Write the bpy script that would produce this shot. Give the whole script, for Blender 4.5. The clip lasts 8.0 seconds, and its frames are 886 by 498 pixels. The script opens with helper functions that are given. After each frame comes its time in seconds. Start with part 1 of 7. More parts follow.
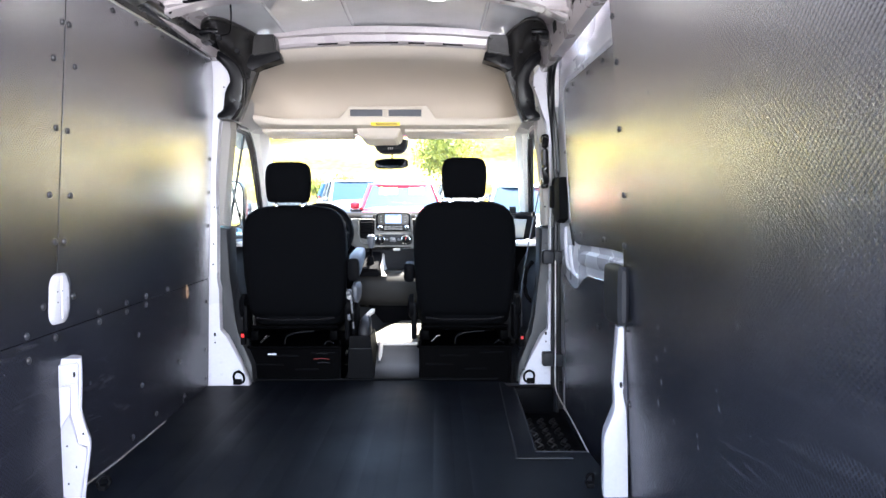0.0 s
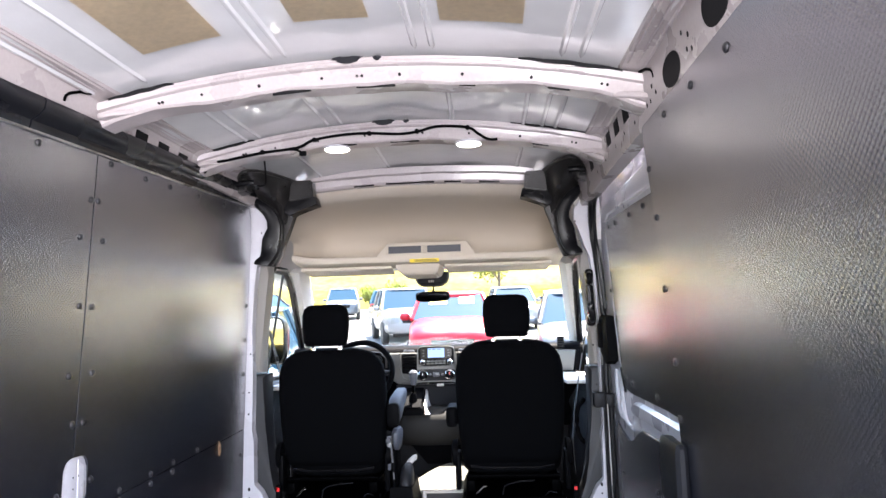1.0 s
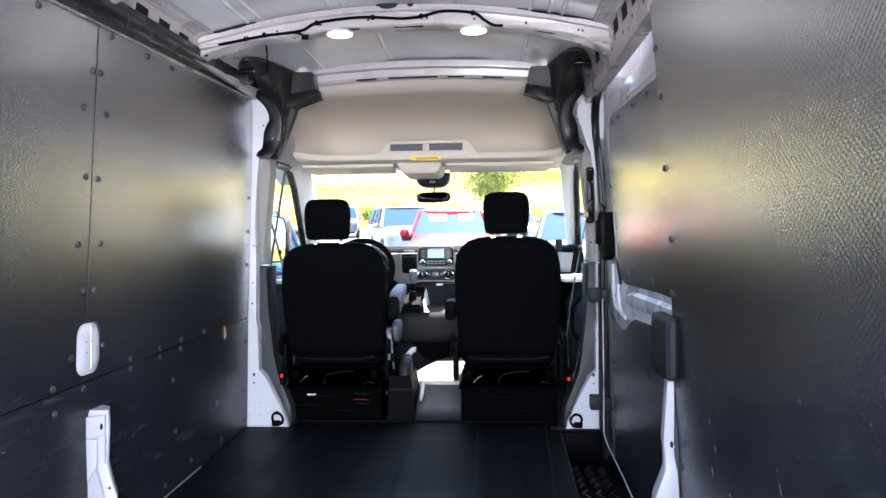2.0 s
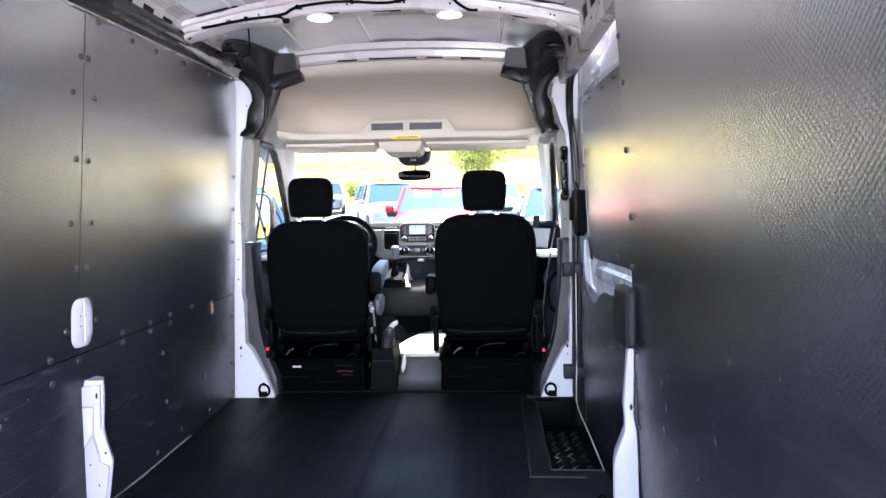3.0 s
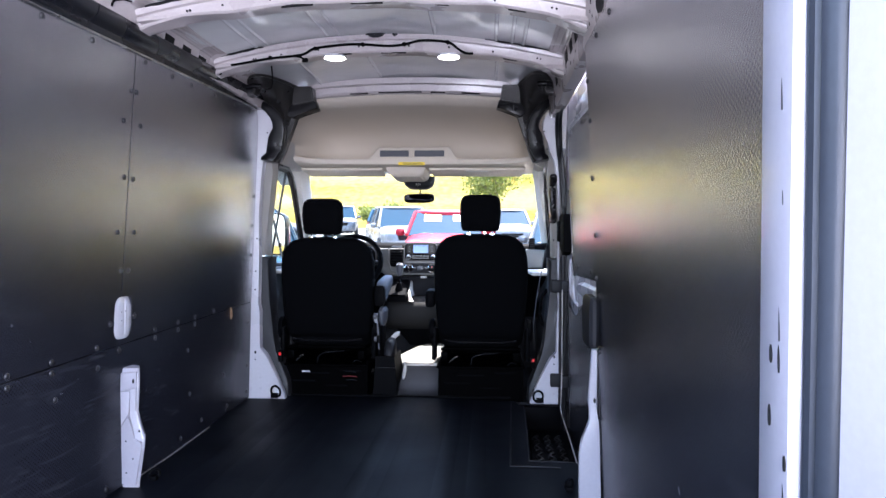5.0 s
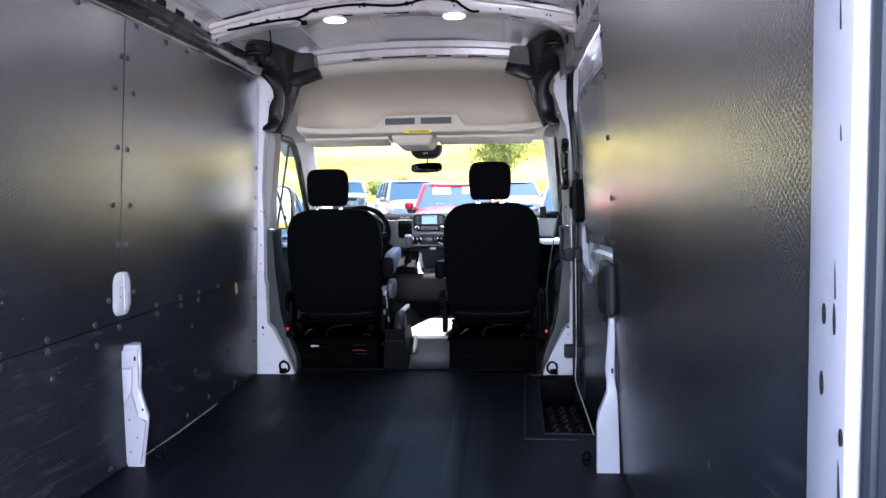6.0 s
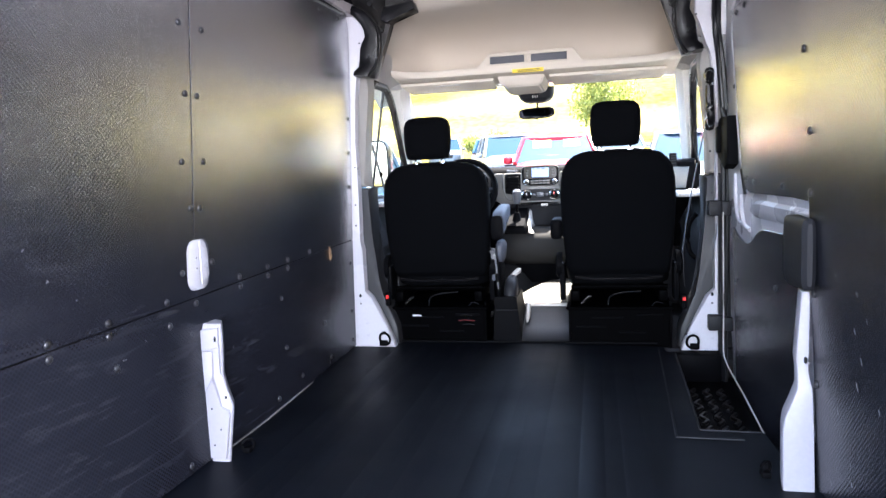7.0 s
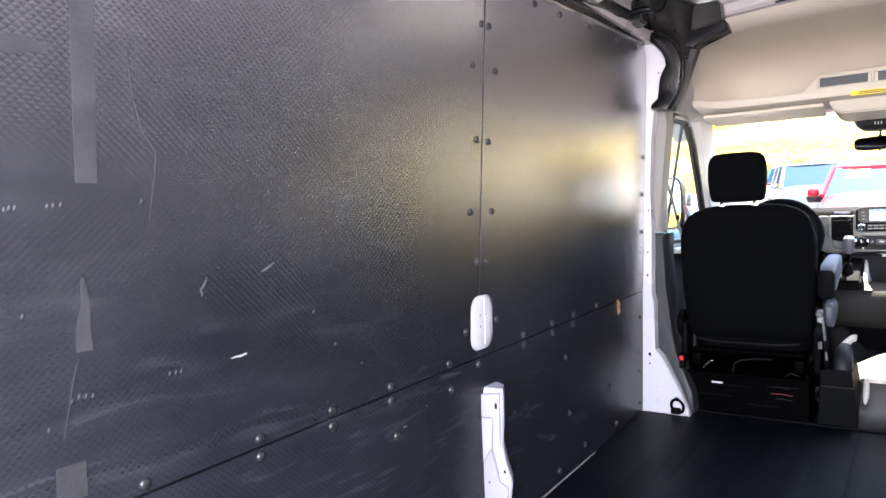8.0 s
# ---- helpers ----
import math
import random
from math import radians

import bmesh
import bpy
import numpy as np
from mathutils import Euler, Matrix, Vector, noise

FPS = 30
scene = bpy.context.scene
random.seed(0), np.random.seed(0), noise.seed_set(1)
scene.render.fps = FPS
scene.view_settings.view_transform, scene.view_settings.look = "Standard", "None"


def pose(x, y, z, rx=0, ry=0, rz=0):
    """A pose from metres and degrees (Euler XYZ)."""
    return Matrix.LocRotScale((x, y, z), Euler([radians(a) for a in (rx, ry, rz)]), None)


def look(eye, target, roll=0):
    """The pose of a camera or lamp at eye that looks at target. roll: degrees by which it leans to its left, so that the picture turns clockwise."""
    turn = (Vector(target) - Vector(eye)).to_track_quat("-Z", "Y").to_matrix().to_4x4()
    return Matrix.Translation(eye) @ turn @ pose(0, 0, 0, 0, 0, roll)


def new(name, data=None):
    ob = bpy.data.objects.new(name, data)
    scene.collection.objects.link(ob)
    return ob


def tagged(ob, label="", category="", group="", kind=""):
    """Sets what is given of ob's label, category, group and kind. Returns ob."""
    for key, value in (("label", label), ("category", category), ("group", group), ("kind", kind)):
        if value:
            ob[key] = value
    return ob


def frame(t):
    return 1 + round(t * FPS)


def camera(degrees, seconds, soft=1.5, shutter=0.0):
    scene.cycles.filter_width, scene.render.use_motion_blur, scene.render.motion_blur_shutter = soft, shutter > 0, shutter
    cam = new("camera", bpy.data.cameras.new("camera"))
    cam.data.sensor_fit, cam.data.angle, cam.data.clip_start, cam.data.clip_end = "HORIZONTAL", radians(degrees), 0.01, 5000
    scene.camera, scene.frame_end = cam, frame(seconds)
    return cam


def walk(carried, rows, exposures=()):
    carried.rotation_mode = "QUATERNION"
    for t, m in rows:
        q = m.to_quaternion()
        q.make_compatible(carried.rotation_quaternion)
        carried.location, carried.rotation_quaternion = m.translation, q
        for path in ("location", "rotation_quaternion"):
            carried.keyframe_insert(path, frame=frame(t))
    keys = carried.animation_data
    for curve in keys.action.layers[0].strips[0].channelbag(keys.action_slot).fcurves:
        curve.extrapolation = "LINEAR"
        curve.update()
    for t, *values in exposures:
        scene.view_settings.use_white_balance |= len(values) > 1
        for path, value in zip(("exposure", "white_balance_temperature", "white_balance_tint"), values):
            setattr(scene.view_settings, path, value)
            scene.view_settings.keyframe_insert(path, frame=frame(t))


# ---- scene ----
cam = camera(65.3, 8.0)
PATH = [
    (0, (0.254, 0.265, 0.814), (0.275, 2.263, 0.731), -0.1),
    (0.5, (0.284, 0.361, 0.936), (0.196, 2.358, 1.01), -1.1),
    (1, (0.314, 0.392, 1.006), (0.189, 2.377, 1.216), -1.7),
    (1.5, (0.319, 0.391, 0.975), (0.184, 2.379, 1.148), -1.3),
    (1.7, (0.309, 0.383, 0.948), (0.182, 2.377, 1.041), -1.2),
    (2, (0.306, 0.37, 0.878), (0.177, 2.366, 0.864), -0.6),
    (2.2, (0.296, 0.351, 0.844), (0.179, 2.346, 0.766), -0.5),
    (3.3, (0.387, 0.189, 0.904), (0.299, 2.185, 0.819), -0.9),
    (3.5, (0.415, 0.132, 0.911), (0.318, 2.129, 0.858), -0.8),
    (4, (0.432, -0.003, 0.898), (0.313, 1.993, 0.9), -0.2),
    (4.5, (0.432, -0.076, 0.873), (0.307, 1.92, 0.874), 0.4),
    (6, (0.429, 0.031, 0.825), (0.275, 2.023, 0.739), -0.8),
    (6.2, (0.432, 0.136, 0.836), (0.249, 2.125, 0.730), -1.3),
    (6.5, (0.409, 0.282, 0.849), (0.163, 2.263, 0.714), -2.0),
    (6.7, (0.383, 0.368, 0.844), (0.085, 2.340, 0.690), -2.4),
    (7, (0.301, 0.468, 0.809), (-0.131, 2.411, 0.607), -2.4),
    (7.2, (0.239, 0.531, 0.823), (-0.364, 2.426, 0.612), -2.3),
    (7.5, (0.185, 0.613, 0.848), (-0.679, 2.407, 0.669), -2.1),
    (8, (0.138, 0.691, 0.872), (-0.998, 2.336, 0.786), -1.9),
]
EXPOSURES = [(0.0, 4.36, 6530, 10), (0.5, 4.16, 6830, 12), (1.0, 3.82, 6800, 13), (1.5, 3.72, 6530, 11), (2.0, 3.9, 6380, 10), (3.3, 4.14, 6300, 14), (3.5, 4.12, 6250, 14), (4.0, 3.68, 6100, 15), (4.5, 3.33, 6000, 16), (6.0, 3.48, 6100, 14), (6.5, 3.8, 6280, 12), (7.0, 4.17, 6480, 13), (7.5, 4.15, 6980, 14), (8.0, 4.23, 7030, 14)]
walk(cam, [(t, look(eye, target, roll)) for t, eye, target, roll in PATH], EXPOSURES)

# ---- light ----
SUN_AZ, SUN_EL = 35.0, 72.0          # degrees to the right of ahead, and above the ground
world = bpy.data.worlds.new("sky")
scene.world = world
world.use_nodes = True
wn = world.node_tree.nodes
sky = wn.new("ShaderNodeTexSky")
sky.sky_type = "NISHITA"
sky.sun_disc = False
sky.sun_elevation = radians(SUN_EL)
sky.sun_rotation = radians(SUN_AZ)
sky.air_density, sky.dust_density, sky.ozone_density = 1.0, 1.5, 1.0
world.node_tree.links.new(sky.outputs["Color"], wn["Background"].inputs["Color"])
wn["Background"].inputs["Strength"].default_value = 0.15
sun = new("sun", bpy.data.lights.new("sun", "SUN"))
sun.data.energy, sun.data.angle, sun.data.color = 5.0, radians(0.53), (1.0, 0.95, 0.86)
sun_way = Vector((math.sin(radians(SUN_AZ)) * math.cos(radians(SUN_EL)), math.cos(radians(SUN_AZ)) * math.cos(radians(SUN_EL)), math.sin(radians(SUN_EL))))
sun.matrix_world = look(tuple(sun_way * 60), (0, 0, 0))

# daylight that comes in through the wide open rear doorway
bay = new("rear_daylight", bpy.data.lights.new("rear_daylight", "AREA"))
bay.data.shape, bay.data.size, bay.data.size_y = "RECTANGLE", 1.6, 1.5
bay.data.energy, bay.data.color = 19.0, (0.94, 0.95, 1.06)
bay.matrix_world = look((0.45, -0.40, 1.10), (-2.10, 1.6, 2.35))

# ---- tools ----
ORG = {}


def thing(name, label, category, at=(0, 0, 0), group="", kind=""):
    ob = new(name)
    ob.location = at
    ob.empty_display_size = 0.1
    ORG[ob] = Vector(at)
    return tagged(ob, label, category, group, kind)


def part(name, bm, material, parent=None, label="", smooth=35, flip=True):
    """A bmesh in world metres becomes one mesh object under a thing or a part."""
    base = ORG.get(parent, Vector((0, 0, 0)))
    if flip:
        bmesh.ops.recalc_face_normals(bm, faces=bm.faces)
    bmesh.ops.translate(bm, verts=bm.verts, vec=-base)
    me = bpy.data.meshes.new(name)
    bm.to_mesh(me)
    bm.free()
    for m in material if isinstance(material, (list, tuple)) else [material]:
        me.materials.append(m)
    if smooth:
        me.polygons.foreach_set("use_smooth", [True] * len(me.polygons))
        me.set_sharp_from_angle(angle=radians(smooth))
    ob = new(name, me)
    if parent:
        ob.parent = parent
    ORG[ob] = base
    if label:
        tagged(ob, label)
    return ob


def solid(name, bm, material, label, category, kind="", group="", smooth=35):
    return tagged(part(name, bm, material, None, "", smooth), label, category, group, kind)


def B():
    return bmesh.new()


def box(bm, x0, x1, y0, y1, z0, z1, bev=0.0, seg=2):
    vs = [bm.verts.new((x, y, z)) for x in (x0, x1) for y in (y0, y1) for z in (z0, z1)]
    fs = [(0, 1, 3, 2), (4, 6, 7, 5), (0, 4, 5, 1), (2, 3, 7, 6), (0, 2, 6, 4), (1, 5, 7, 3)]
    made = [bm.faces.new([vs[i] for i in f]) for f in fs]
    if bev:
        bmesh.ops.bevel(bm, geom=list({e for f in made for e in f.edges}), offset=bev, segments=seg, affect="EDGES", profile=0.5)
    return vs


def slab(bm, pts, way, bev=0.0, seg=2):
    """A flat outline, pushed along way into a body."""
    a = [bm.verts.new(p) for p in pts]
    b = [bm.verts.new(Vector(p) + Vector(way)) for p in pts]
    n = len(a)
    fs = [bm.faces.new(a), bm.faces.new(b[::-1])]
    rims = [bm.faces.new((a[i], b[i], b[(i + 1) % n], a[(i + 1) % n])) for i in range(n)]
    if bev:
        bmesh.ops.bevel(bm, geom=list({e for f in fs for e in f.edges}), offset=bev, segments=seg, affect="EDGES", profile=0.5)
    return rims


def loft(bm, rings, caps=True, closed=True):
    rows = [[bm.verts.new(p) for p in r] for r in rings]
    n = len(rows[0])
    for r, s in zip(rows, rows[1:]):
        for i in range(n if closed else n - 1):
            j = (i + 1) % n
            bm.faces.new((r[i], r[j], s[j], s[i]))
    if caps and closed:
        bm.faces.new(rows[0][::-1])
        bm.faces.new(rows[-1])
    return rows


def tube(bm, pts, r, n=8, caps=True):
    """A round bar along points; r is one radius or one for each point."""
    pts = [Vector(p) for p in pts]
    rs = r if isinstance(r, (list, tuple)) else [r] * len(pts)
    up = Vector((0, 0, 1))
    rings = []
    for i, p in enumerate(pts):
        d = (pts[min(i + 1, len(pts) - 1)] - pts[max(i - 1, 0)]).normalized()
        s = d.cross(up)
        if s.length < 0.05:
            s = d.cross(Vector((0, 1, 0)))
        s.normalize()
        u = s.cross(d)
        rings.append([p + rs[i] * (math.cos(2 * math.pi * k / n) * s + math.sin(2 * math.pi * k / n) * u) for k in range(n)])
    return loft(bm, rings, caps)


def curve_pts(pts, n=6):
    """A smooth line through points."""
    p = [Vector(pts[0])] + [Vector(q) for q in pts] + [Vector(pts[-1])]
    out = []
    for i in range(1, len(p) - 2):
        for k in range(n):
            t = k / n
            a, b, c, d = p[i - 1:i + 3]
            out.append(0.5 * (2 * b + (c - a) * t + (2 * a - 5 * b + 4 * c - d) * t * t + (3 * b - a - 3 * c + d) * t ** 3))
    return out + [p[-2]]


def ring_xy(cx, cy, z, w, d, p=4.0, n=20):
    """A rounded rectangle level at z; w and d are half sizes."""
    out = []
    for k in range(n):
        a = 2 * math.pi * k / n + math.pi / n
        c, s = math.cos(a), math.sin(a)
        out.append(Vector((cx + w * math.copysign(abs(c) ** (2 / p), c), cy + d * math.copysign(abs(s) ** (2 / p), s), z)))
    return out


def ring_xz(cx, y, cz, w, h, p=4.0, n=20):
    return [Vector((v.x, y, cz + v.y)) for v in ring_xy(cx, 0, 0, w, h, p, n)]


def lathe(bm, centre, axis, prof, n=20):
    """prof: rows of (along the axis, radius)."""
    ax = Vector(axis).normalized()
    s = ax.cross(Vector((0, 0, 1)) if abs(ax.z) < 0.9 else Vector((1, 0, 0))).normalized()
    u = s.cross(ax)
    c = Vector(centre)
    rings = [[c + ax * h + max(r, 1e-4) * (math.cos(2 * math.pi * k / n) * s + math.sin(2 * math.pi * k / n) * u) for k in range(n)] for h, r in prof]
    return loft(bm, rings)


# ---- materials ----
def nodes_of(name):
    m = bpy.data.materials.new(name)
    m.use_nodes = True
    return m, m.node_tree.nodes, m.node_tree.links, m.node_tree.nodes["Principled BSDF"]


def mat(name, color, rough=0.5, metal=0.0, var=0.12, big=3.0, fine=90.0, bump=0.15, coat=0.0, spec=0.5, rvar=0.1, dist=0.001):
    m, n, l, p = nodes_of(name)
    p.inputs["Metallic"].default_value = metal
    p.inputs["Specular IOR Level"].default_value = spec
    p.inputs["Coat Weight"].default_value = coat
    p.inputs["Coat Roughness"].default_value = 0.06
    tc = n.new("ShaderNodeTexCoord")
    a, b = n.new("ShaderNodeTexNoise"), n.new("ShaderNodeTexNoise")
    for q, s in ((a, big), (b, fine)):
        q.inputs["Scale"].default_value = s
        q.inputs["Detail"].default_value = 5
        l.new(tc.outputs["Object"], q.inputs["Vector"])
    add = n.new("ShaderNodeMath")
    add.operation = "ADD"
    l.new(a.outputs["Fac"], add.inputs[0])
    l.new(b.outputs["Fac"], add.inputs[1])
    rg = n.new("ShaderNodeMapRange")
    rg.inputs["From Min"].default_value, rg.inputs["From Max"].default_value = 0.6, 1.4
    rg.inputs["To Min"].default_value, rg.inputs["To Max"].default_value = 1 - var, 1 + var
    l.new(add.outputs[0], rg.inputs["Value"])
    mx = n.new("ShaderNodeVectorMath")
    mx.operation = "SCALE"
    mx.inputs[0].default_value = color
    l.new(rg.outputs[0], mx.inputs["Scale"])
    l.new(mx.outputs[0], p.inputs["Base Color"])
    rr = n.new("ShaderNodeMapRange")
    rr.inputs["From Min"].default_value, rr.inputs["From Max"].default_value = 0.3, 0.7
    rr.inputs["To Min"].default_value, rr.inputs["To Max"].default_value = max(rough - rvar, 0.02), min(rough + rvar, 1.0)
    l.new(a.outputs["Fac"], rr.inputs["Value"])
    l.new(rr.outputs[0], p.inputs["Roughness"])
    if bump:
        bp = n.new("ShaderNodeBump")
        bp.inputs["Strength"].default_value, bp.inputs["Distance"].default_value = bump, dist
        l.new(b.outputs["Fac"], bp.inputs["Height"])
        l.new(bp.outputs[0], p.inputs["Normal"])
    return m


def glow(name, color, strength):
    m, n, l, p = nodes_of(name)
    p.inputs["Base Color"].default_value = (*color, 1)
    p.inputs["Emission Color"].default_value = (*color, 1)
    p.inputs["Emission Strength"].default_value = strength
    return m


def glass(name, tint, gloss):
    m, n, l, p = nodes_of(name)
    n.remove(p)
    t, g, x = n.new("ShaderNodeBsdfTransparent"), n.new("ShaderNodeBsdfGlossy"), n.new("ShaderNodeMixShader")
    t.inputs["Color"].default_value = (*tint, 1)
    g.inputs["Roughness"].default_value = 0.02
    x.inputs[0].default_value = gloss
    l.new(t.outputs[0], x.inputs[1])
    l.new(g.outputs[0], x.inputs[2])
    l.new(x.outputs[0], n["Material Output"].inputs["Surface"])
    return m


def liner_material():
    """Black film-faced board with a pressed mesh, scuffed."""
    m, n, l, p = nodes_of("black_liner_board")
    tc, sep = n.new("ShaderNodeTexCoord"), n.new("ShaderNodeSeparateXYZ")
    l.new(tc.outputs["Object"], sep.inputs[0])

    def calc(op, a, b=0.0):
        q = n.new("ShaderNodeMath")
        q.operation = op
        for i, v in enumerate((a, b)):
            if isinstance(v, (int, float)):
                q.inputs[i].default_value = v
            else:
                l.new(v, q.inputs[i])
        return q.outputs[0]
    # a net of raised lozenges, 13.5 mm long and 12.5 mm high
    ya, za = calc("MULTIPLY", sep.outputs["Y"], math.pi / 0.0135), calc("MULTIPLY", sep.outputs["Z"], math.pi / 0.0125)
    mesh = calc("MULTIPLY", calc("ABSOLUTE", calc("SINE", calc("ADD", ya, za))), calc("ABSOLUTE", calc("SINE", calc("SUBTRACT", ya, za))))
    big, mid = n.new("ShaderNodeTexNoise"), n.new("ShaderNodeTexNoise")
    big.inputs["Scale"].default_value, big.inputs["Detail"].default_value = 2.2, 6
    mid.inputs["Scale"].default_value, mid.inputs["Detail"].default_value = 9.0, 3
    l.new(tc.outputs["Object"], big.inputs["Vector"])
    l.new(tc.outputs["Object"], mid.inputs["Vector"])
    # scuffs: thin, long and few
    mp = n.new("ShaderNodeMapping")
    mp.inputs["Rotation"].default_value = (0.25, 0, 0)
    mp.inputs["Scale"].default_value = (1, 3.0, 26)
    l.new(tc.outputs["Object"], mp.inputs[0])
    sc = n.new("ShaderNodeTexNoise")
    sc.inputs["Scale"].default_value, sc.inputs["Detail"].default_value = 1.6, 5
    l.new(mp.outputs[0], sc.inputs["Vector"])
    scuff = n.new("ShaderNodeMapRange")
    scuff.inputs["From Min"].default_value, scuff.inputs["From Max"].default_value = 0.61, 0.74
    l.new(calc("ADD", calc("MULTIPLY", sc.outputs["Fac"], 0.8), calc("MULTIPLY", mid.outputs["Fac"], 0.2)), scuff.inputs["Value"])
    base = n.new("ShaderNodeMix")
    base.data_type = "RGBA"
    base.inputs["A"].default_value, base.inputs["B"].default_value = (0.0062, 0.0068, 0.0102, 1), (0.0128, 0.0135, 0.0190, 1)
    l.new(big.outputs["Fac"], base.inputs["Factor"])
    worn = n.new("ShaderNodeMix")
    worn.data_type = "RGBA"
    worn.inputs["B"].default_value = (0.17, 0.17, 0.18, 1)
    l.new(calc("MULTIPLY", scuff.outputs[0], 0.12), worn.inputs["Factor"])
    l.new(base.outputs["Result"], worn.inputs["A"])
    # a second set of faint smears that run the other way
    mq = n.new("ShaderNodeMapping")
    mq.inputs["Rotation"].default_value = (1.25, 0, 0)
    mq.inputs["Scale"].default_value = (1, 2.0, 13)
    l.new(tc.outputs["Object"], mq.inputs[0])
    sd = n.new("ShaderNodeTexNoise")
    sd.inputs["Scale"].default_value, sd.inputs["Detail"].default_value = 2.4, 5
    sd.inputs["Distortion"].default_value = 1.2
    l.new(mq.outputs[0], sd.inputs["Vector"])
    smear = n.new("ShaderNodeMapRange")
    smear.inputs["From Min"].default_value, smear.inputs["From Max"].default_value = 0.56, 0.78
    l.new(sd.outputs["Fac"], smear.inputs["Value"])
    soft = n.new("ShaderNodeMix")
    soft.data_type = "RGBA"
    soft.inputs["B"].default_value = (0.075, 0.078, 0.092, 1)
    l.new(calc("MULTIPLY", smear.outputs[0], 0.22), soft.inputs["Factor"])
    l.new(worn.outputs["Result"], soft.inputs["A"])
    # rubbed haze; its rise towards the rear doors also paints in the daylight there
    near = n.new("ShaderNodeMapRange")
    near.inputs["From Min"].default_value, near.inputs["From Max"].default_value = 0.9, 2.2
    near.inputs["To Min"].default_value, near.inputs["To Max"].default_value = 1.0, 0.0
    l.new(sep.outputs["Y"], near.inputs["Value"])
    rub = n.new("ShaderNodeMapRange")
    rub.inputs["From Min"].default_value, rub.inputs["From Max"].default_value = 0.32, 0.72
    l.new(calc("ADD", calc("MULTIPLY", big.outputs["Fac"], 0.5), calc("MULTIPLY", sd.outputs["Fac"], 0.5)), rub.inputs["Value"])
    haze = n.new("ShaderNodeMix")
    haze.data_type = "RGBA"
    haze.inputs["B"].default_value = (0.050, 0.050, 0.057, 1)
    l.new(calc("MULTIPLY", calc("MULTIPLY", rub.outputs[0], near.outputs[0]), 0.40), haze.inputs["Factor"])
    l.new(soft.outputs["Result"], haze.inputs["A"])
    # lighter hollows put the net's relief into the colour as well as the bump
    relief_tone = n.new("ShaderNodeMapRange")
    relief_tone.inputs["To Min"].default_value, relief_tone.inputs["To Max"].default_value = 1.22, 0.87
    l.new(mesh, relief_tone.inputs["Value"])
    net = n.new("ShaderNodeVectorMath")
    net.operation = "SCALE"
    l.new(haze.outputs["Result"], net.inputs[0])
    l.new(relief_tone.outputs[0], net.inputs["Scale"])
    l.new(net.outputs[0], p.inputs["Base Color"])
    rr = n.new("ShaderNodeMapRange")
    rr.inputs["From Min"].default_value, rr.inputs["From Max"].default_value = 0.3, 0.75
    rr.inputs["To Min"].default_value, rr.inputs["To Max"].default_value = 0.245, 0.272
    l.new(calc("ADD", calc("MULTIPLY", big.outputs["Fac"], 0.8), calc("MULTIPLY", mid.outputs["Fac"], 0.2)), rr.inputs["Value"])
    # sheen is painted by height: coat and IOR fall off towards the floor
    height_sheen = n.new("ShaderNodeMapRange")
    height_sheen.interpolation_type = "SMOOTHSTEP"
    height_sheen.inputs["From Min"].default_value, height_sheen.inputs["From Max"].default_value = 0.40, 0.95
    l.new(calc("ADD", sep.outputs["Z"], calc("MULTIPLY", calc("SUBTRACT", big.outputs["Fac"], 0.5), 0.25)), height_sheen.inputs["Value"])
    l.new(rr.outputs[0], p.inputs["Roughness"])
    l.new(height_sheen.outputs[0], p.inputs["Coat Weight"])
    l.new(calc("ADD", calc("MULTIPLY", height_sheen.outputs[0], 1.45), 1.25), p.inputs["IOR"])
    bp = n.new("ShaderNodeBump")
    bp.inputs["Strength"].default_value, bp.inputs["Distance"].default_value = 0.32, 0.0009
    l.new(mesh, bp.inputs["Height"])
    b2 = n.new("ShaderNodeBump")
    b2.inputs["Strength"].default_value, b2.inputs["Distance"].default_value = 0.03, 0.004
    l.new(mid.outputs["Fac"], b2.inputs["Height"])
    l.new(bp.outputs[0], b2.inputs["Normal"])
    l.new(b2.outputs[0], p.inputs["Normal"])
    l.new(b2.outputs[0], p.inputs["Coat Normal"])
    p.inputs["Specular IOR Level"].default_value = 0.5
    # the pressed rows spread the sheen up and down the board
    up = n.new("ShaderNodeCombineXYZ")
    up.inputs["Z"].default_value = 1.0
    l.new(up.outputs[0], p.inputs["Tangent"])
    p.inputs["Anisotropic"].default_value = 0.6
    p.inputs["Specular Tint"].default_value = (0.90, 0.90, 1.0, 1)
    p.inputs["Coat Roughness"].default_value = 0.27
    p.inputs["Coat IOR"].default_value = 2.3
    return m


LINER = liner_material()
WHITE = mat("white_body_paint", (0.49, 0.485, 0.525), 0.30, var=0.05, bump=0.05, coat=0.3)
# the same white paint, darkened to offset the strong light by the rear doorway
DIMWHITE = mat("dimmed_white_body_paint", (0.31, 0.30, 0.335), 0.38, var=0.06, bump=0.06, coat=0.15)
PRIMER = mat("white_painted_steel", (0.40, 0.358, 0.355), 0.30, var=0.09, big=4.0, bump=0.10, coat=0.3)
ROOFSKIN = mat("grey_primed_roof_sheet", (0.70, 0.70, 0.705), 0.17, var=0.08, big=1.2, fine=7, bump=0.22, coat=0.7, dist=0.012)
RUBBER = mat("black_rubber_floor", (0.0022, 0.0031, 0.0054), 0.50, var=0.35, big=1.6, fine=160, bump=0.35, spec=0.095)
SEAL = mat("black_rubber_seal", (0.006, 0.0065, 0.008), 0.38, var=0.15, bump=0.1, spec=0.25)
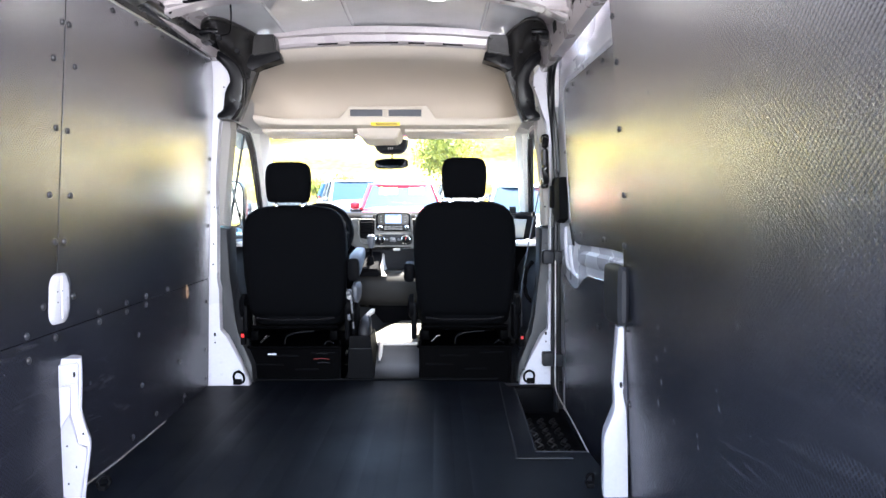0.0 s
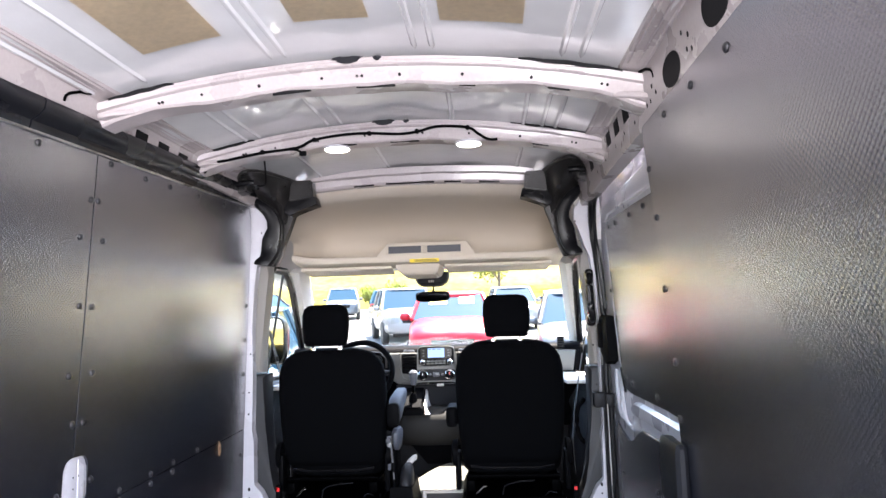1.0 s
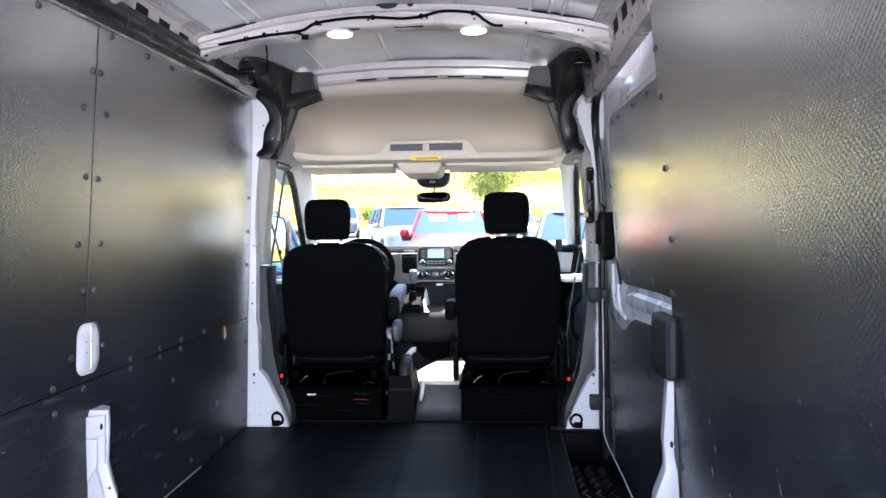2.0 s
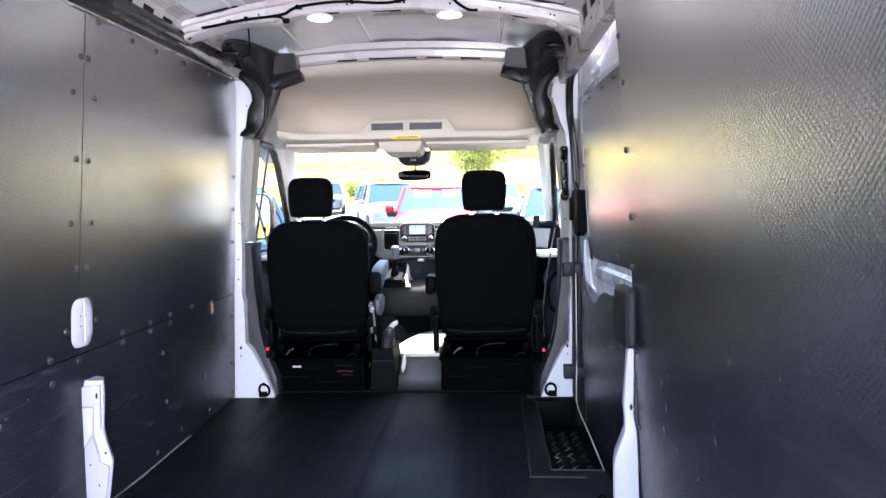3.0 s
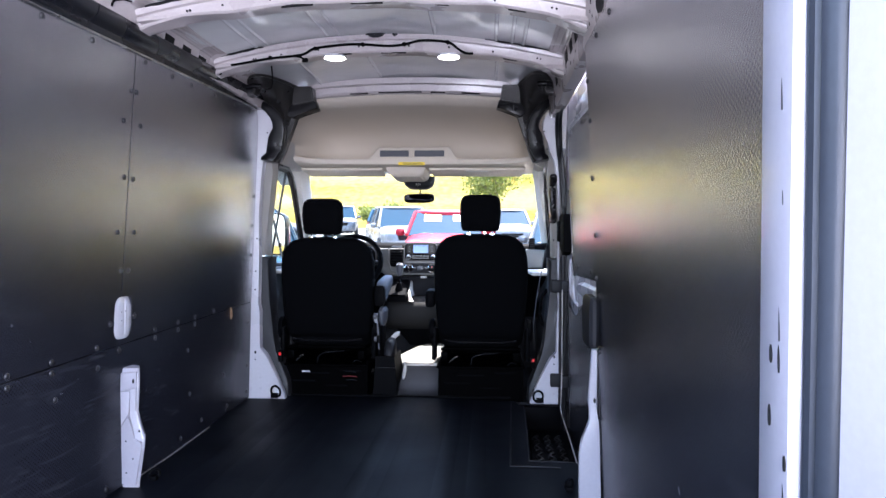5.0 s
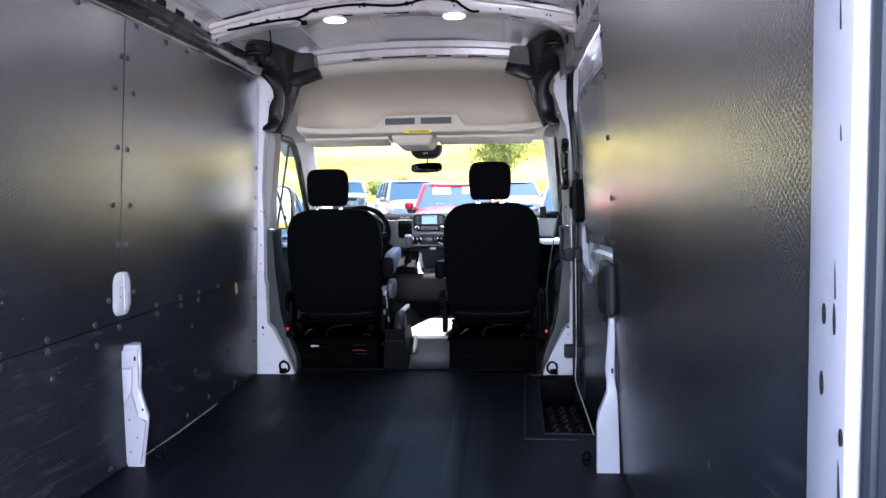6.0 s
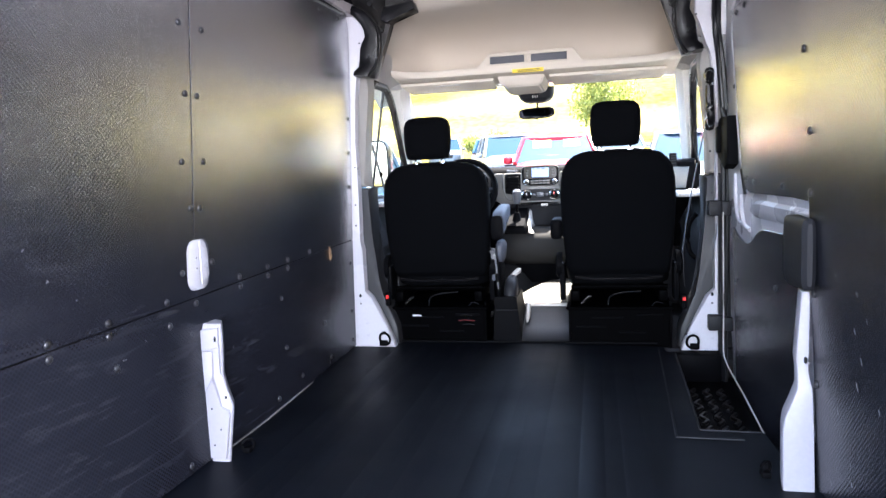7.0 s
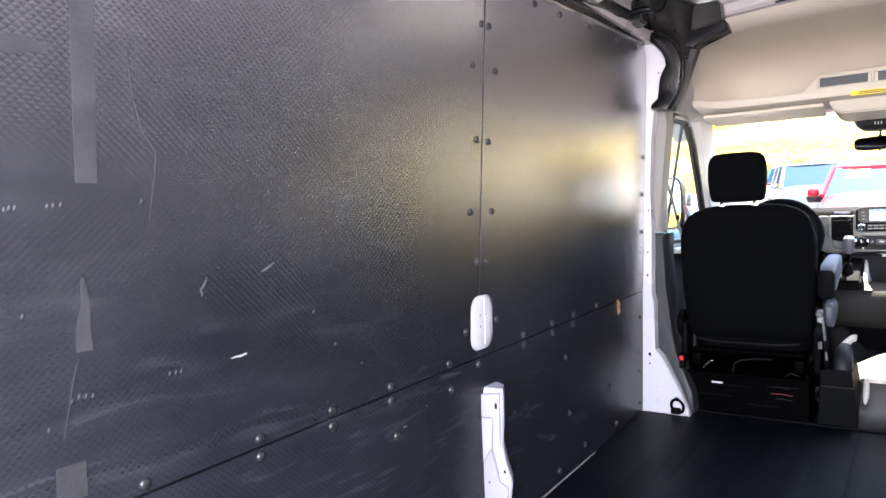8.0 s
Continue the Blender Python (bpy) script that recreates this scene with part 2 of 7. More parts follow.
GREYSEAL = mat("grey_black_rubber_seal", (0.022, 0.026, 0.034), 0.38, var=0.15, bump=0.1, spec=0.25)
PLASTIC = mat("black_textured_plastic", (0.0022, 0.0023, 0.0029), 0.55, var=0.15, fine=420, bump=0.35, spec=0.025)
GLOSSBLACK = mat("gloss_black_plastic", (0.0055, 0.0055, 0.0065), 0.26, var=0.1, bump=0.05, spec=0.2)
TAILBLACK = mat("satin_black_moulding", (0.004, 0.004, 0.005), 0.34, var=0.2, big=6, fine=220, bump=0.2, spec=0.2)
BRACKET = mat("speckled_black_moulding", (0.017, 0.016, 0.0155), 0.36, var=0.55, big=14, fine=130, bump=0.45, spec=0.35, dist=0.002)
BOLTBLACK = mat("black_zinc_bolt", (0.016, 0.016, 0.018), 0.30, var=0.2, bump=0.05, spec=0.5)
GREYTRIM = mat("dark_grey_trim", (0.011, 0.0115, 0.014), 0.55, var=0.1, fine=350, bump=0.3, spec=0.2)
LIGHTTRIM = mat("light_grey_trim", (0.50, 0.48, 0.45), 0.6, var=0.06, fine=300, bump=0.2)
MIDTRIM = mat("mid_grey_trim", (0.24, 0.225, 0.21), 0.6, var=0.06, fine=300, bump=0.2)
SILVER = mat("pale_silver_dash_plastic", (0.105, 0.103, 0.098), 0.4, var=0.06, fine=300, bump=0.1)
HEADLINER = mat("beige_grey_headliner_cloth", (0.585, 0.520, 0.435), 0.85, var=0.05, fine=500, bump=0.3)
FABRIC = mat("black_seat_fabric", (0.0018, 0.002, 0.0026), 0.9, var=0.2, fine=700, bump=0.6, spec=0.03)
GREYFABRIC = mat("grey_armrest_vinyl", (0.062, 0.068, 0.085), 0.6, var=0.1, fine=300, bump=0.2)
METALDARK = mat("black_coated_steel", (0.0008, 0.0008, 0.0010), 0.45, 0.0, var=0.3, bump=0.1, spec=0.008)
STEEL = mat("bare_zinc_steel", (0.6, 0.59, 0.57), 0.3, 1.0, var=0.15, bump=0.1)
CHROME = mat("chrome", (0.8, 0.8, 0.8), 0.12, 1.0, var=0.03, bump=0.0)
PAD = mat("tan_damping_pad", (0.64, 0.53, 0.37), 0.8, var=0.12, big=8, fine=60, bump=0.5)
WOOD = mat("torn_light_wood", (0.30, 0.18, 0.09), 0.8, var=0.2, fine=200, bump=0.3)
DIMRED = mat("dull_red_wire", (0.10, 0.012, 0.012), 0.5, bump=0.0)
REDPLASTIC = mat("red_button_plastic", (0.7, 0.02, 0.02), 0.35, bump=0.0)
YELLOW = mat("yellow_label", (0.85, 0.62, 0.03), 0.5, var=0.03, bump=0.0)
INK = mat("black_ink", (0.02, 0.02, 0.02), 0.6, bump=0.0)
CARPET = mat("black_cab_mat", (0.014, 0.015, 0.018), 0.7, var=0.15, fine=220, bump=0.4, spec=0.2)
CABFLOOR = mat("grey_sun_patch_mat", (0.055, 0.052, 0.042), 0.75, var=0.15, fine=150, bump=0.4)
VOID = mat("hollow_dark_steel", (0.012, 0.012, 0.013), 0.7, bump=0.0, spec=0.1)
KNOBGREY = mat("dark_grey_satin_plastic", (0.085, 0.088, 0.10), 0.32, var=0.1, bump=0.1)
KNEE = mat("charcoal_dash_plastic", (0.023, 0.0226, 0.022), 0.6, var=0.12, fine=380, bump=0.3, spec=0.12)
COVER = mat("black_moulded_cover", (0.0065, 0.007, 0.0095), 0.26, var=0.1, bump=0.1, spec=0.35)
TUNNELMAT = mat("slate_rubber_mat", (0.0065, 0.0075, 0.0095), 0.5, var=0.12, fine=160, bump=0.3, spec=0.3)
STEPRIB = mat("worn_black_tread", (0.0027, 0.0028, 0.0034), 0.40, var=0.2, bump=0.1, spec=0.4)
CHARCOAL = mat("charcoal_pillar_trim", (0.015, 0.016, 0.019), 0.55, var=0.1, fine=350, bump=0.3)
WEBBING = mat("grey_belt_webbing", (0.035, 0.035, 0.038), 0.7, fine=500, bump=0.3)
SCREEN = glow("lit_display", (0.30, 0.45, 0.85), 0.065)
LED = glow("lit_led_dome", (1.0, 0.97, 0.92), 2.2)
MIRROR = mat("mirror_glass", (0.6, 0.6, 0.62), 0.03, 1.0, var=0.0, bump=0.0, rvar=0.0)
SCUFF = mat("bare_scuffed_board", (0.060, 0.062, 0.070), 0.7)
RESIDUE = mat("dull_tape_residue", (0.029, 0.029, 0.033), 0.5, var=0.35, big=25, fine=160, bump=0.2, spec=0.4)
BAREMARK = mat("bare_white_scratch", (0.30, 0.30, 0.31), 0.6)
PANE = glass("clear_pane", (0.93, 0.96, 0.95), 0.05)

# ---- the cargo space: lines of the van, x to its right, y ahead, z up from the load floor ----
REAR, FRONT = 0.872, 3.66             # ends of the lined walls


def wall_l(z):
    return -(0.872 - 0.036 * z)


def wall_r(z):
    return 0.824 - 0.037 * z


def roof(x, y):
    return 1.760 - 0.16 * x * x + 0.012 * (y - 2.25)


# load floor, a black rubber sheet with a notch for the side step
bm = B()
outline = [(-0.90, 0.72), (0.86, 0.72), (0.86, 2.34), (0.800, 2.42), (0.790, 2.655), (0.603, 2.660), (0.620, 3.10), (0.632, 3.60), (0.600, 3.64), (0.590, 3.72), (0.20, 3.76), (-0.90, 3.76)]
slab(bm, [(x, y, 0.0) for x, y in outline], (0, 0, -0.03))
floor = solid("floor", bm, RUBBER, "black rubber load floor, dusty, with shallow lengthwise ribs", "floor", "structure", smooth=0)
for i, x in enumerate((-0.62, -0.50, -0.32, -0.20, -0.02, 0.10, 0.28, 0.40)):
    bm = B()
    rows = []
    for y in (0.74, 3.70):
        rows.append([Vector((x - 0.035, y, 0.0003)), Vector((x - 0.026, y, 0.0014)), Vector((x + 0.026, y, 0.0014)), Vector((x + 0.035, y, 0.0005))])
    loft(bm, rows, closed=False)
    part("floor_rib", bm, RUBBER, floor)
bm = B()
slab(bm, [(0.529, 2.583, 0.001), (0.529, 2.594, 0.001), (0.720, 2.590, 0.001), (0.720, 2.579, 0.001)], (0, 0, 0.005), 0.002)
slab(bm, [(0.525, 2.583, 0.001), (0.533, 2.583, 0.001), (0.574, 3.70, 0.001), (0.568, 3.70, 0.001)], (0, 0, 0.003), 0.001, 1)
part("step_edging", bm, GREYTRIM, floor, "thin grey edging along the step cutout")
bm = B()
slab(bm, [(-0.88, 3.752, 0.001), (-0.88, 3.768, 0.001), (0.57, 3.768, 0.001), (0.57, 3.752, 0.001)], (0, 0, 0.010), 0.003)
part("front_edging", bm, PLASTIC, floor)

# step well beside the sliding door
bm = B()
Z = -0.13
box(bm, 0.58, 0.96, 2.62, 3.68, Z - 0.03, Z)
slab(bm, [(0.602, 2.64, -0.02), (0.620, 3.10, -0.02), (0.634, 3.64, -0.02), (0.662, 3.62, Z), (0.650, 3.10, Z), (0.632, 2.70, Z)], (-0.02, 0, -0.01))
slab(bm, [(0.60, 2.655, -0.02), (0.80, 2.650, -0.02), (0.86, 2.70, Z), (0.62, 2.70, Z)], (0, -0.02, 0))
step = solid("step_well", bm, PLASTIC, "recessed black plastic side step with moulded tread", "step", "structure", smooth=20)
for i in range(5):
    for j in range(3):
        bm = B()
        y0, x0 = 2.76 + 0.15 * i, 0.672 + 0.055 * j
        tube(bm, curve_pts([(x0, y0, Z + 0.004), (x0 + 0.022, y0 + 0.04, Z + 0.004), (x0 + 0.004, y0 + 0.08, Z + 0.004), (x0 + 0.026, y0 + 0.125, Z + 0.004)], 4), 0.009, 6)
        part("tread_rib", bm, STEPRIB, step, "moulded tread rib")
bm = B()
tube(bm, [(0.606, 2.662, 0.001), (0.622, 3.10, 0.001), (0.634, 3.60, 0.001)], 0.0035, 6)
tube(bm, [(0.606, 2.660, 0.001), (0.785, 2.655, 0.001)], 0.0035, 6)
part("well_edge", bm, GREYTRIM, step, "thin worn edge of the well")
bm = B()
tube(bm, curve_pts([(0.793, 2.655, -0.010), (0.800, 3.00, 0.008), (0.808, 3.40, 0.024), (0.822, 3.53, 0.075), (0.828, 3.56, 0.20), (0.828, 3.57, 0.62)], 5), 0.0026, 6)
part("sill_edging", bm, LIGHTTRIM, step, "thin pale edge along the door sill")
bm = B()
box(bm, 0.620, 0.83, 3.60, 3.66, Z, -0.004, 0.012)
part("step_front", bm, PLASTIC, step)


# ---- lined side walls ----
def bolt_mesh():
    bm = B()
    lathe(bm, (0, 0, 0), (1, 0, 0), [(0, 0.0102), (0.002, 0.0102), (0.005, 0.0072), (0.0065, 0.001)], 10)
    bmesh.ops.recalc_face_normals(bm, faces=bm.faces)
    me = bpy.data.meshes.new("bolt")
    bm.to_mesh(me)
    bm.free()
    me.materials.append(BOLTBLACK)
    me.polygons.foreach_set("use_smooth", [True] * len(me.polygons))
    return me


BOLT = bolt_mesh()


def bolt(parent, side, y, z, x=None):
    ob = new("bolt", BOLT)
    ob.parent = parent
    px = (wall_l(z) if side < 0 else wall_r(z)) if x is None else x
    ob.location = Vector((px, y, z)) - ORG[parent]
    ob.scale = (1 if side < 0 else -1, 1, 1)
    return ob


def board(name, parent, outline, side, label, thick=0.012):
    """A lining board from its outline in y and z, leaning with the wall."""
    f = wall_l if side < 0 else wall_r
    bm = B()
    slab(bm, [(f(z), y, z) for y, z in outline], (side * thick, 0, 0), 0.0006, 1)
    return part(name, bm, LINER, parent, label)


def arc(cy, cz, ry, rz, a0, a1, n=7):
    return [(cy + ry * math.cos(radians(a0 + (a1 - a0) * k / n)), cz + rz * math.sin(radians(a0 + (a1 - a0) * k / n))) for k in range(n + 1)]


bm = B()
slab(bm, [(-0.905, 0.66, -0.03), (-0.905, 3.70, -0.03), (-0.845, 3.70, 1.66), (-0.845, 0.66, 1.66)], (-0.04, 0, 0))
wall_left = solid("wall_left", bm, PRIMER, "white painted van side behind black lining boards", "wall", "structure", smooth=0)
SEAM, HSEAM, TOPL = 2.283, 0.487, 1.60
SEAMT = 2.322                        # the upright joint leans forward towards the roof


def hz(y):
    return 0.467 + 0.031 * (y - 1.52)


hole_r = [(SEAM - 0.003, 0.512)] + arc(SEAM - 0.008, 0.547, 0.034, 0.035, -90, -180) + arc(SEAM - 0.008, 0.625, 0.034, 0.036, 180, 90) + [(SEAM - 0.003, 0.661)]
hole_f = [(SEAM + 0.003, 0.661)] + arc(SEAM + 0.044, 0.625, 0.032, 0.036, 90, 0) + arc(SEAM + 0.044, 0.547, 0.032, 0.035, 0, -90) + [(SEAM + 0.003, 0.512)]
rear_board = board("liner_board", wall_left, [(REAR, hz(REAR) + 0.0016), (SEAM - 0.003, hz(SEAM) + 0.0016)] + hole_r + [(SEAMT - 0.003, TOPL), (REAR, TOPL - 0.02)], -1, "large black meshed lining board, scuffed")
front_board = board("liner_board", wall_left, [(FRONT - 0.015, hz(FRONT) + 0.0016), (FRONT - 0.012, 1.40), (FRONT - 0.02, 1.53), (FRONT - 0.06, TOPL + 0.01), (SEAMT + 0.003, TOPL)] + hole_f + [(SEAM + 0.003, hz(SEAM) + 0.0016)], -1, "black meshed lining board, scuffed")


def low_x(y, z):
    """The low board leans in at the floor, most of all towards the rear."""
    foot = -0.825 - 0.040 * min(max((y - 2.6) / 1.0, 0), 1)
    top = wall_l(HSEAM)
    return top + (foot - top) * (1 - z / HSEAM)


def left_x(y, z):
    return low_x(y, z) if z < hz(y) else wall_l(z)


bm = B()
rows = []
for y in (REAR, 1.4, 2.0, 2.3, 2.6, 2.9, 3.2, 3.4, FRONT - 0.015):
    zt = hz(y) - 0.0016
    rows.append([(low_x(y, 0.008), y, 0.008), (low_x(y, zt), y, zt), (low_x(y, zt) - 0.012, y, zt), (low_x(y, 0.008) - 0.012, y, 0.008)])
loft(bm, rows)
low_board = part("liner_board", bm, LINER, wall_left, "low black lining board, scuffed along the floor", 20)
for y, z in [(2.299, 1.388), (2.255, 1.275), (2.270, 1.081), (2.240, 0.888), (2.270, 0.754), (2.05, 1.492), (1.80, 1.488), (1.56, 1.485), (1.32, 1.50), (2.215, 0.572)] + [(y, hz(y) + 0.016) for y in (1.292, 1.519, 1.708, 1.899, 2.136)]:
    bolt(rear_board, -1, y, z)
for y, z in [(2.335, 1.390), (2.371, 1.276), (2.332, 1.080), (2.351, 0.890), (2.320, 0.753), (2.392, 1.514), (2.607, 1.512), (2.785, 1.519), (3.025, 1.529), (3.288, 1.538), (3.504, 1.545), (3.615, 1.11), (3.61, 0.95), (3.61, 0.79), (2.375, 0.585)] + [(y, hz(y) + 0.017) for y in (2.538, 2.738, 2.906, 3.115)]:
    bolt(front_board, -1, y, z)
for y, z in [(y, hz(y) - 0.016) for y in (1.292, 1.518, 1.706, 1.897, 2.276, 2.540, 2.741, 2.907)] + [(2.138, 0.435), (2.287, 0.367), (1.908, 0.381), (2.825, 0.391), (2.828, 0.202), (3.232, 0.209), (3.286, 0.045), (3.60, 0.424), (3.595, 0.192), (3.60, 0.05), (2.15, 0.03), (2.72, 0.04), (2.95, 0.06)]:
    bolt(low_board, -1, y, z, low_x(y, z))
for a, b in (((REAR, hz(REAR)), (FRONT - 0.02, hz(FRONT))),):
    bm = B()
    slab(bm, [(wall_l(a[1]) - 0.004, a[0], a[1] - 0.006), (wall_l(b[1]) - 0.004, b[0], b[1] - 0.006), (wall_l(b[1]) - 0.004, b[0], b[1] + 0.006), (wall_l(a[1]) - 0.004, a[0], a[1] + 0.006)], (-0.005, 0, 0))
    part("seam_strip", bm, PLASTIC, wall_left, "dark gap between boards", 0)
bm = B()
slab(bm, [(wall_l(z) - 0.004, y, z) for y, z in ((SEAM - 0.006, 0.665), (SEAM + 0.006, 0.665), (SEAMT + 0.006, 1.59), (SEAMT - 0.006, 1.59))], (-0.005, 0, 0))
part("seam_strip", bm, PLASTIC, wall_left, "dark gap between boards", 0)
# bare painted steel behind the rounded cutout
bm = B()
o = arc(SEAM - 0.008, 0.547, 0.034, 0.035, -90, -180) + arc(SEAM - 0.008, 0.625, 0.034, 0.036, 180, 90) + arc(SEAM + 0.044, 0.625, 0.032, 0.036, 90, 0) + arc(SEAM + 0.044, 0.547, 0.032, 0.035, 0, -90)
slab(bm, [(-0.8545, y, z) for y, z in o], (-0.012, 0, 0), 0.004, 2)
slab(bm, [(-0.8525, SEAM + 0.032, 0.522), (-0.8525, SEAM + 0.066, 0.545), (-0.8525, SEAM + 0.066, 0.63), (-0.8525, SEAM + 0.032, 0.655)], (-0.01, 0, 0), 0.003, 1)
pocket = part("pillar_pocket", bm, WHITE, wall_left, "white painted steel showing in a rounded cutout")
for y, z in ((2.296, 0.606), (2.318, 0.607), (2.296, 0.575)):
    bm = B()
    lathe(bm, (-0.8542 if y < 2.312 else -0.8522, y, z), (1, 0, 0), [(0, 0.0028), (0.0006, 0.0028)], 8)
    part("rivet_hole", bm, VOID, pocket)
bm = B()
loft(bm, [[(low_x(y, 0) + dx, y, z) for dx, z in ((-0.002, 0.0005), (0.0025, 0.0005), (0.0025, 0.0025), (-0.002, 0.003))] for y in (2.36, 2.6, 2.85, 3.05)])
part("base_strip", bm, MIDTRIM, wall_left, "thin pale strip where board meets floor")
# torn tag of light wood at the seam
bm = B()
tube(bm, [(-0.853, 3.335, 0.530), (-0.848, 3.338, 0.512), (-0.846, 3.340, 0.49), (-0.850, 3.335, 0.468)], [0.002, 0.004, 0.0035, 0.001], 6)
tube(bm, [(-0.853, 3.335, 0.515), (-0.848, 3.328, 0.485), (-0.849, 3.325, 0.475)], [0.002, 0.003, 0.001], 5)
solid("wood_splinter", bm, WOOD, "splintered light wood tag stuck in the board seam", "splinter")
# chipped marks that show bare board, and dull films left on it
random.seed(5)


def ribbon(name, line, widths, material, label, lift=0.0010):
    """A thin film on the left boards along points of y and z, each with its width."""
    bm = B()
    rows = []
    pts = [Vector((0, y, z)) for y, z in line]
    for i, q in enumerate(pts):
        d = (pts[min(i + 1, len(pts) - 1)] - pts[max(i - 1, 0)]).normalized()
        side = Vector((0, -d.z, d.y)) * widths[i] / 2
        rows.append([(left_x(e.y, e.z) + h, e.y, e.z) for e, h in ((q - side, lift), (q + side, lift), (q + side, lift - 0.0005), (q - side, lift - 0.0005))])
    loft(bm, rows)
    return part(name, bm, material, wall_left, label, 0)


ribbon("residue_band", [(1.222, 1.50), (1.220, 1.35), (1.219, 1.196), (1.218, 1.07), (1.217, 0.94)], [0.034, 0.036, 0.036, 0.034, 0.031], RESIDUE, "dull grey band of old tape residue")
ribbon("residue_band", [(1.181, 0.542), (1.181, 0.490)], [0.042, 0.044], RESIDUE, "dull grey patch of old residue")
ribbon("residue_band", [(1.206, 0.805), (1.210, 0.77), (1.205, 0.735), (1.206, 0.70)], [0.006, 0.012, 0.020, 0.024], RESIDUE, "dull grey smear")
ribbon("residue_band", [(1.09, 1.116), (1.13, 1.118), (1.17, 1.122)], [0.020, 0.024, 0.010], RESIDUE, "dull grey rub mark")
ribbon("scratch", [(1.289, 1.163), (1.286, 1.12), (1.290, 1.072), (1.305, 1.02), (1.327, 0.990), (1.324, 0.955), (1.318, 0.920), (1.308, 0.860)], [0.001, 0.002, 0.002, 0.003, 0.003, 0.002, 0.002, 0.001], RESIDUE, "long thin pale scratch", 0.0014)
ribbon("scratch", [(1.196, 0.69), (1.188, 0.66), (1.180, 0.62), (1.172, 0.58)], [0.001, 0.002, 0.002, 0.001], RESIDUE, "thin pale scratch", 0.0014)
ribbon("scratch", [(1.414, 0.788), (1.408, 0.775), (1.401, 0.768), (1.405, 0.762), (1.402, 0.757)], [0.001, 0.004, 0.003, 0.003, 0.001], SCUFF, "forked pale scratch", 0.0014)
ribbon("scratch", [(1.460, 0.642), (1.470, 0.644), (1.480, 0.643), (1.494, 0.646)], [0.001, 0.003, 0.004, 0.003], BAREMARK, "bright scratch", 0.0014)
ribbon("scratch", [(1.530, 0.788), (1.545, 0.794), (1.562, 0.803)], [0.002, 0.005, 0.001], SCUFF, "pale scuff", 0.0014)
for y, z in [(1.185, 0.633), (1.195, 0.637), (1.205, 0.636), (1.215, 0.634), (1.340, 0.641), (1.351, 0.641), (1.361, 0.641), (1.107, 0.904), (1.113, 0.906), (1.120, 0.906), (1.161, 0.908), (1.169, 0.909), (1.179, 0.910), (1.124, 0.762), (1.152, 0.60), (1.30, 0.915)]:
    ribbon("nick", [(y - 0.001, z - 0.004), (y, z), (y + 0.001, z + 0.003)], [0.001, 0.003, 0.001], SCUFF, "small pale nick", 0.0014)
for y, z, dy, dz in [(2.71, 0.45, 0.006, 0.004), (3.27, 0.03, 0.006, 0.016), (1.94, 0.395, 0.014, 0.006), (2.66, 0.40, 0.004, 0.006), (1.72, 0.625, 0.006, 0.010), (1.66, 0.70, 0.010, 0.008), (1.80, 0.57, 0.005, 0.008), (2.03, 0.42, 0.006, 0.006), (2.45, 0.30, 0.006, 0.008), (2.62, 0.66, 0.010, 0.005), (2.85, 0.62, 0.012, 0.004), (3.05, 0.585, 0.012, 0.004)]:
    bm = B()
    for k in range(3):
        cy, cz = y + random.uniform(-.4, .4) * dy, z + random.uniform(-.4, .4) * dz
        pts = [(left_x(cy, cz) + 0.0012, cy + 0.35 * dy * math.cos(a) * random.uniform(.5, 1), cz + 0.35 * dz * math.sin(a) * random.uniform(.5, 1)) for a in (0, .9, 2, 3.1, 4.2, 5.3)]
        slab(bm, pts, (-0.0006, 0, 0))
    part("chip", bm, SCUFF, wall_left, "pale chipped scratch", smooth=0)


# ---- white pillar feet that stand out of the boards ----
FOOT_L = [(0.0, .826, .772, 2.258), (0.02, .827, .771, 2.259), (0.145, .832, .757, 2.265), (0.168, .834, .757, 2.268), (0.215, .838, .775, 2.272), (0.255, .841, .787, 2.276), (0.34, .846, .786, 2.282), (0.385, .849, .788, 2.286), (0.408, .852, .796, 2.298)]
FOOT_R = [(0.0, .817, .745, 2.258), (0.02, .817, .744, 2.258), (0.155, .814, .744, 2.259), (0.185, .813, .748, 2.260), (0.22, .812, .762, 2.260), (0.26, .810, .777, 2.262), (0.30, .803, .778, 2.270), (0.33, .803, .774, 2.270), (0.40, .804, .779, 2.270), (0.50, .805, .786, 2.270)]


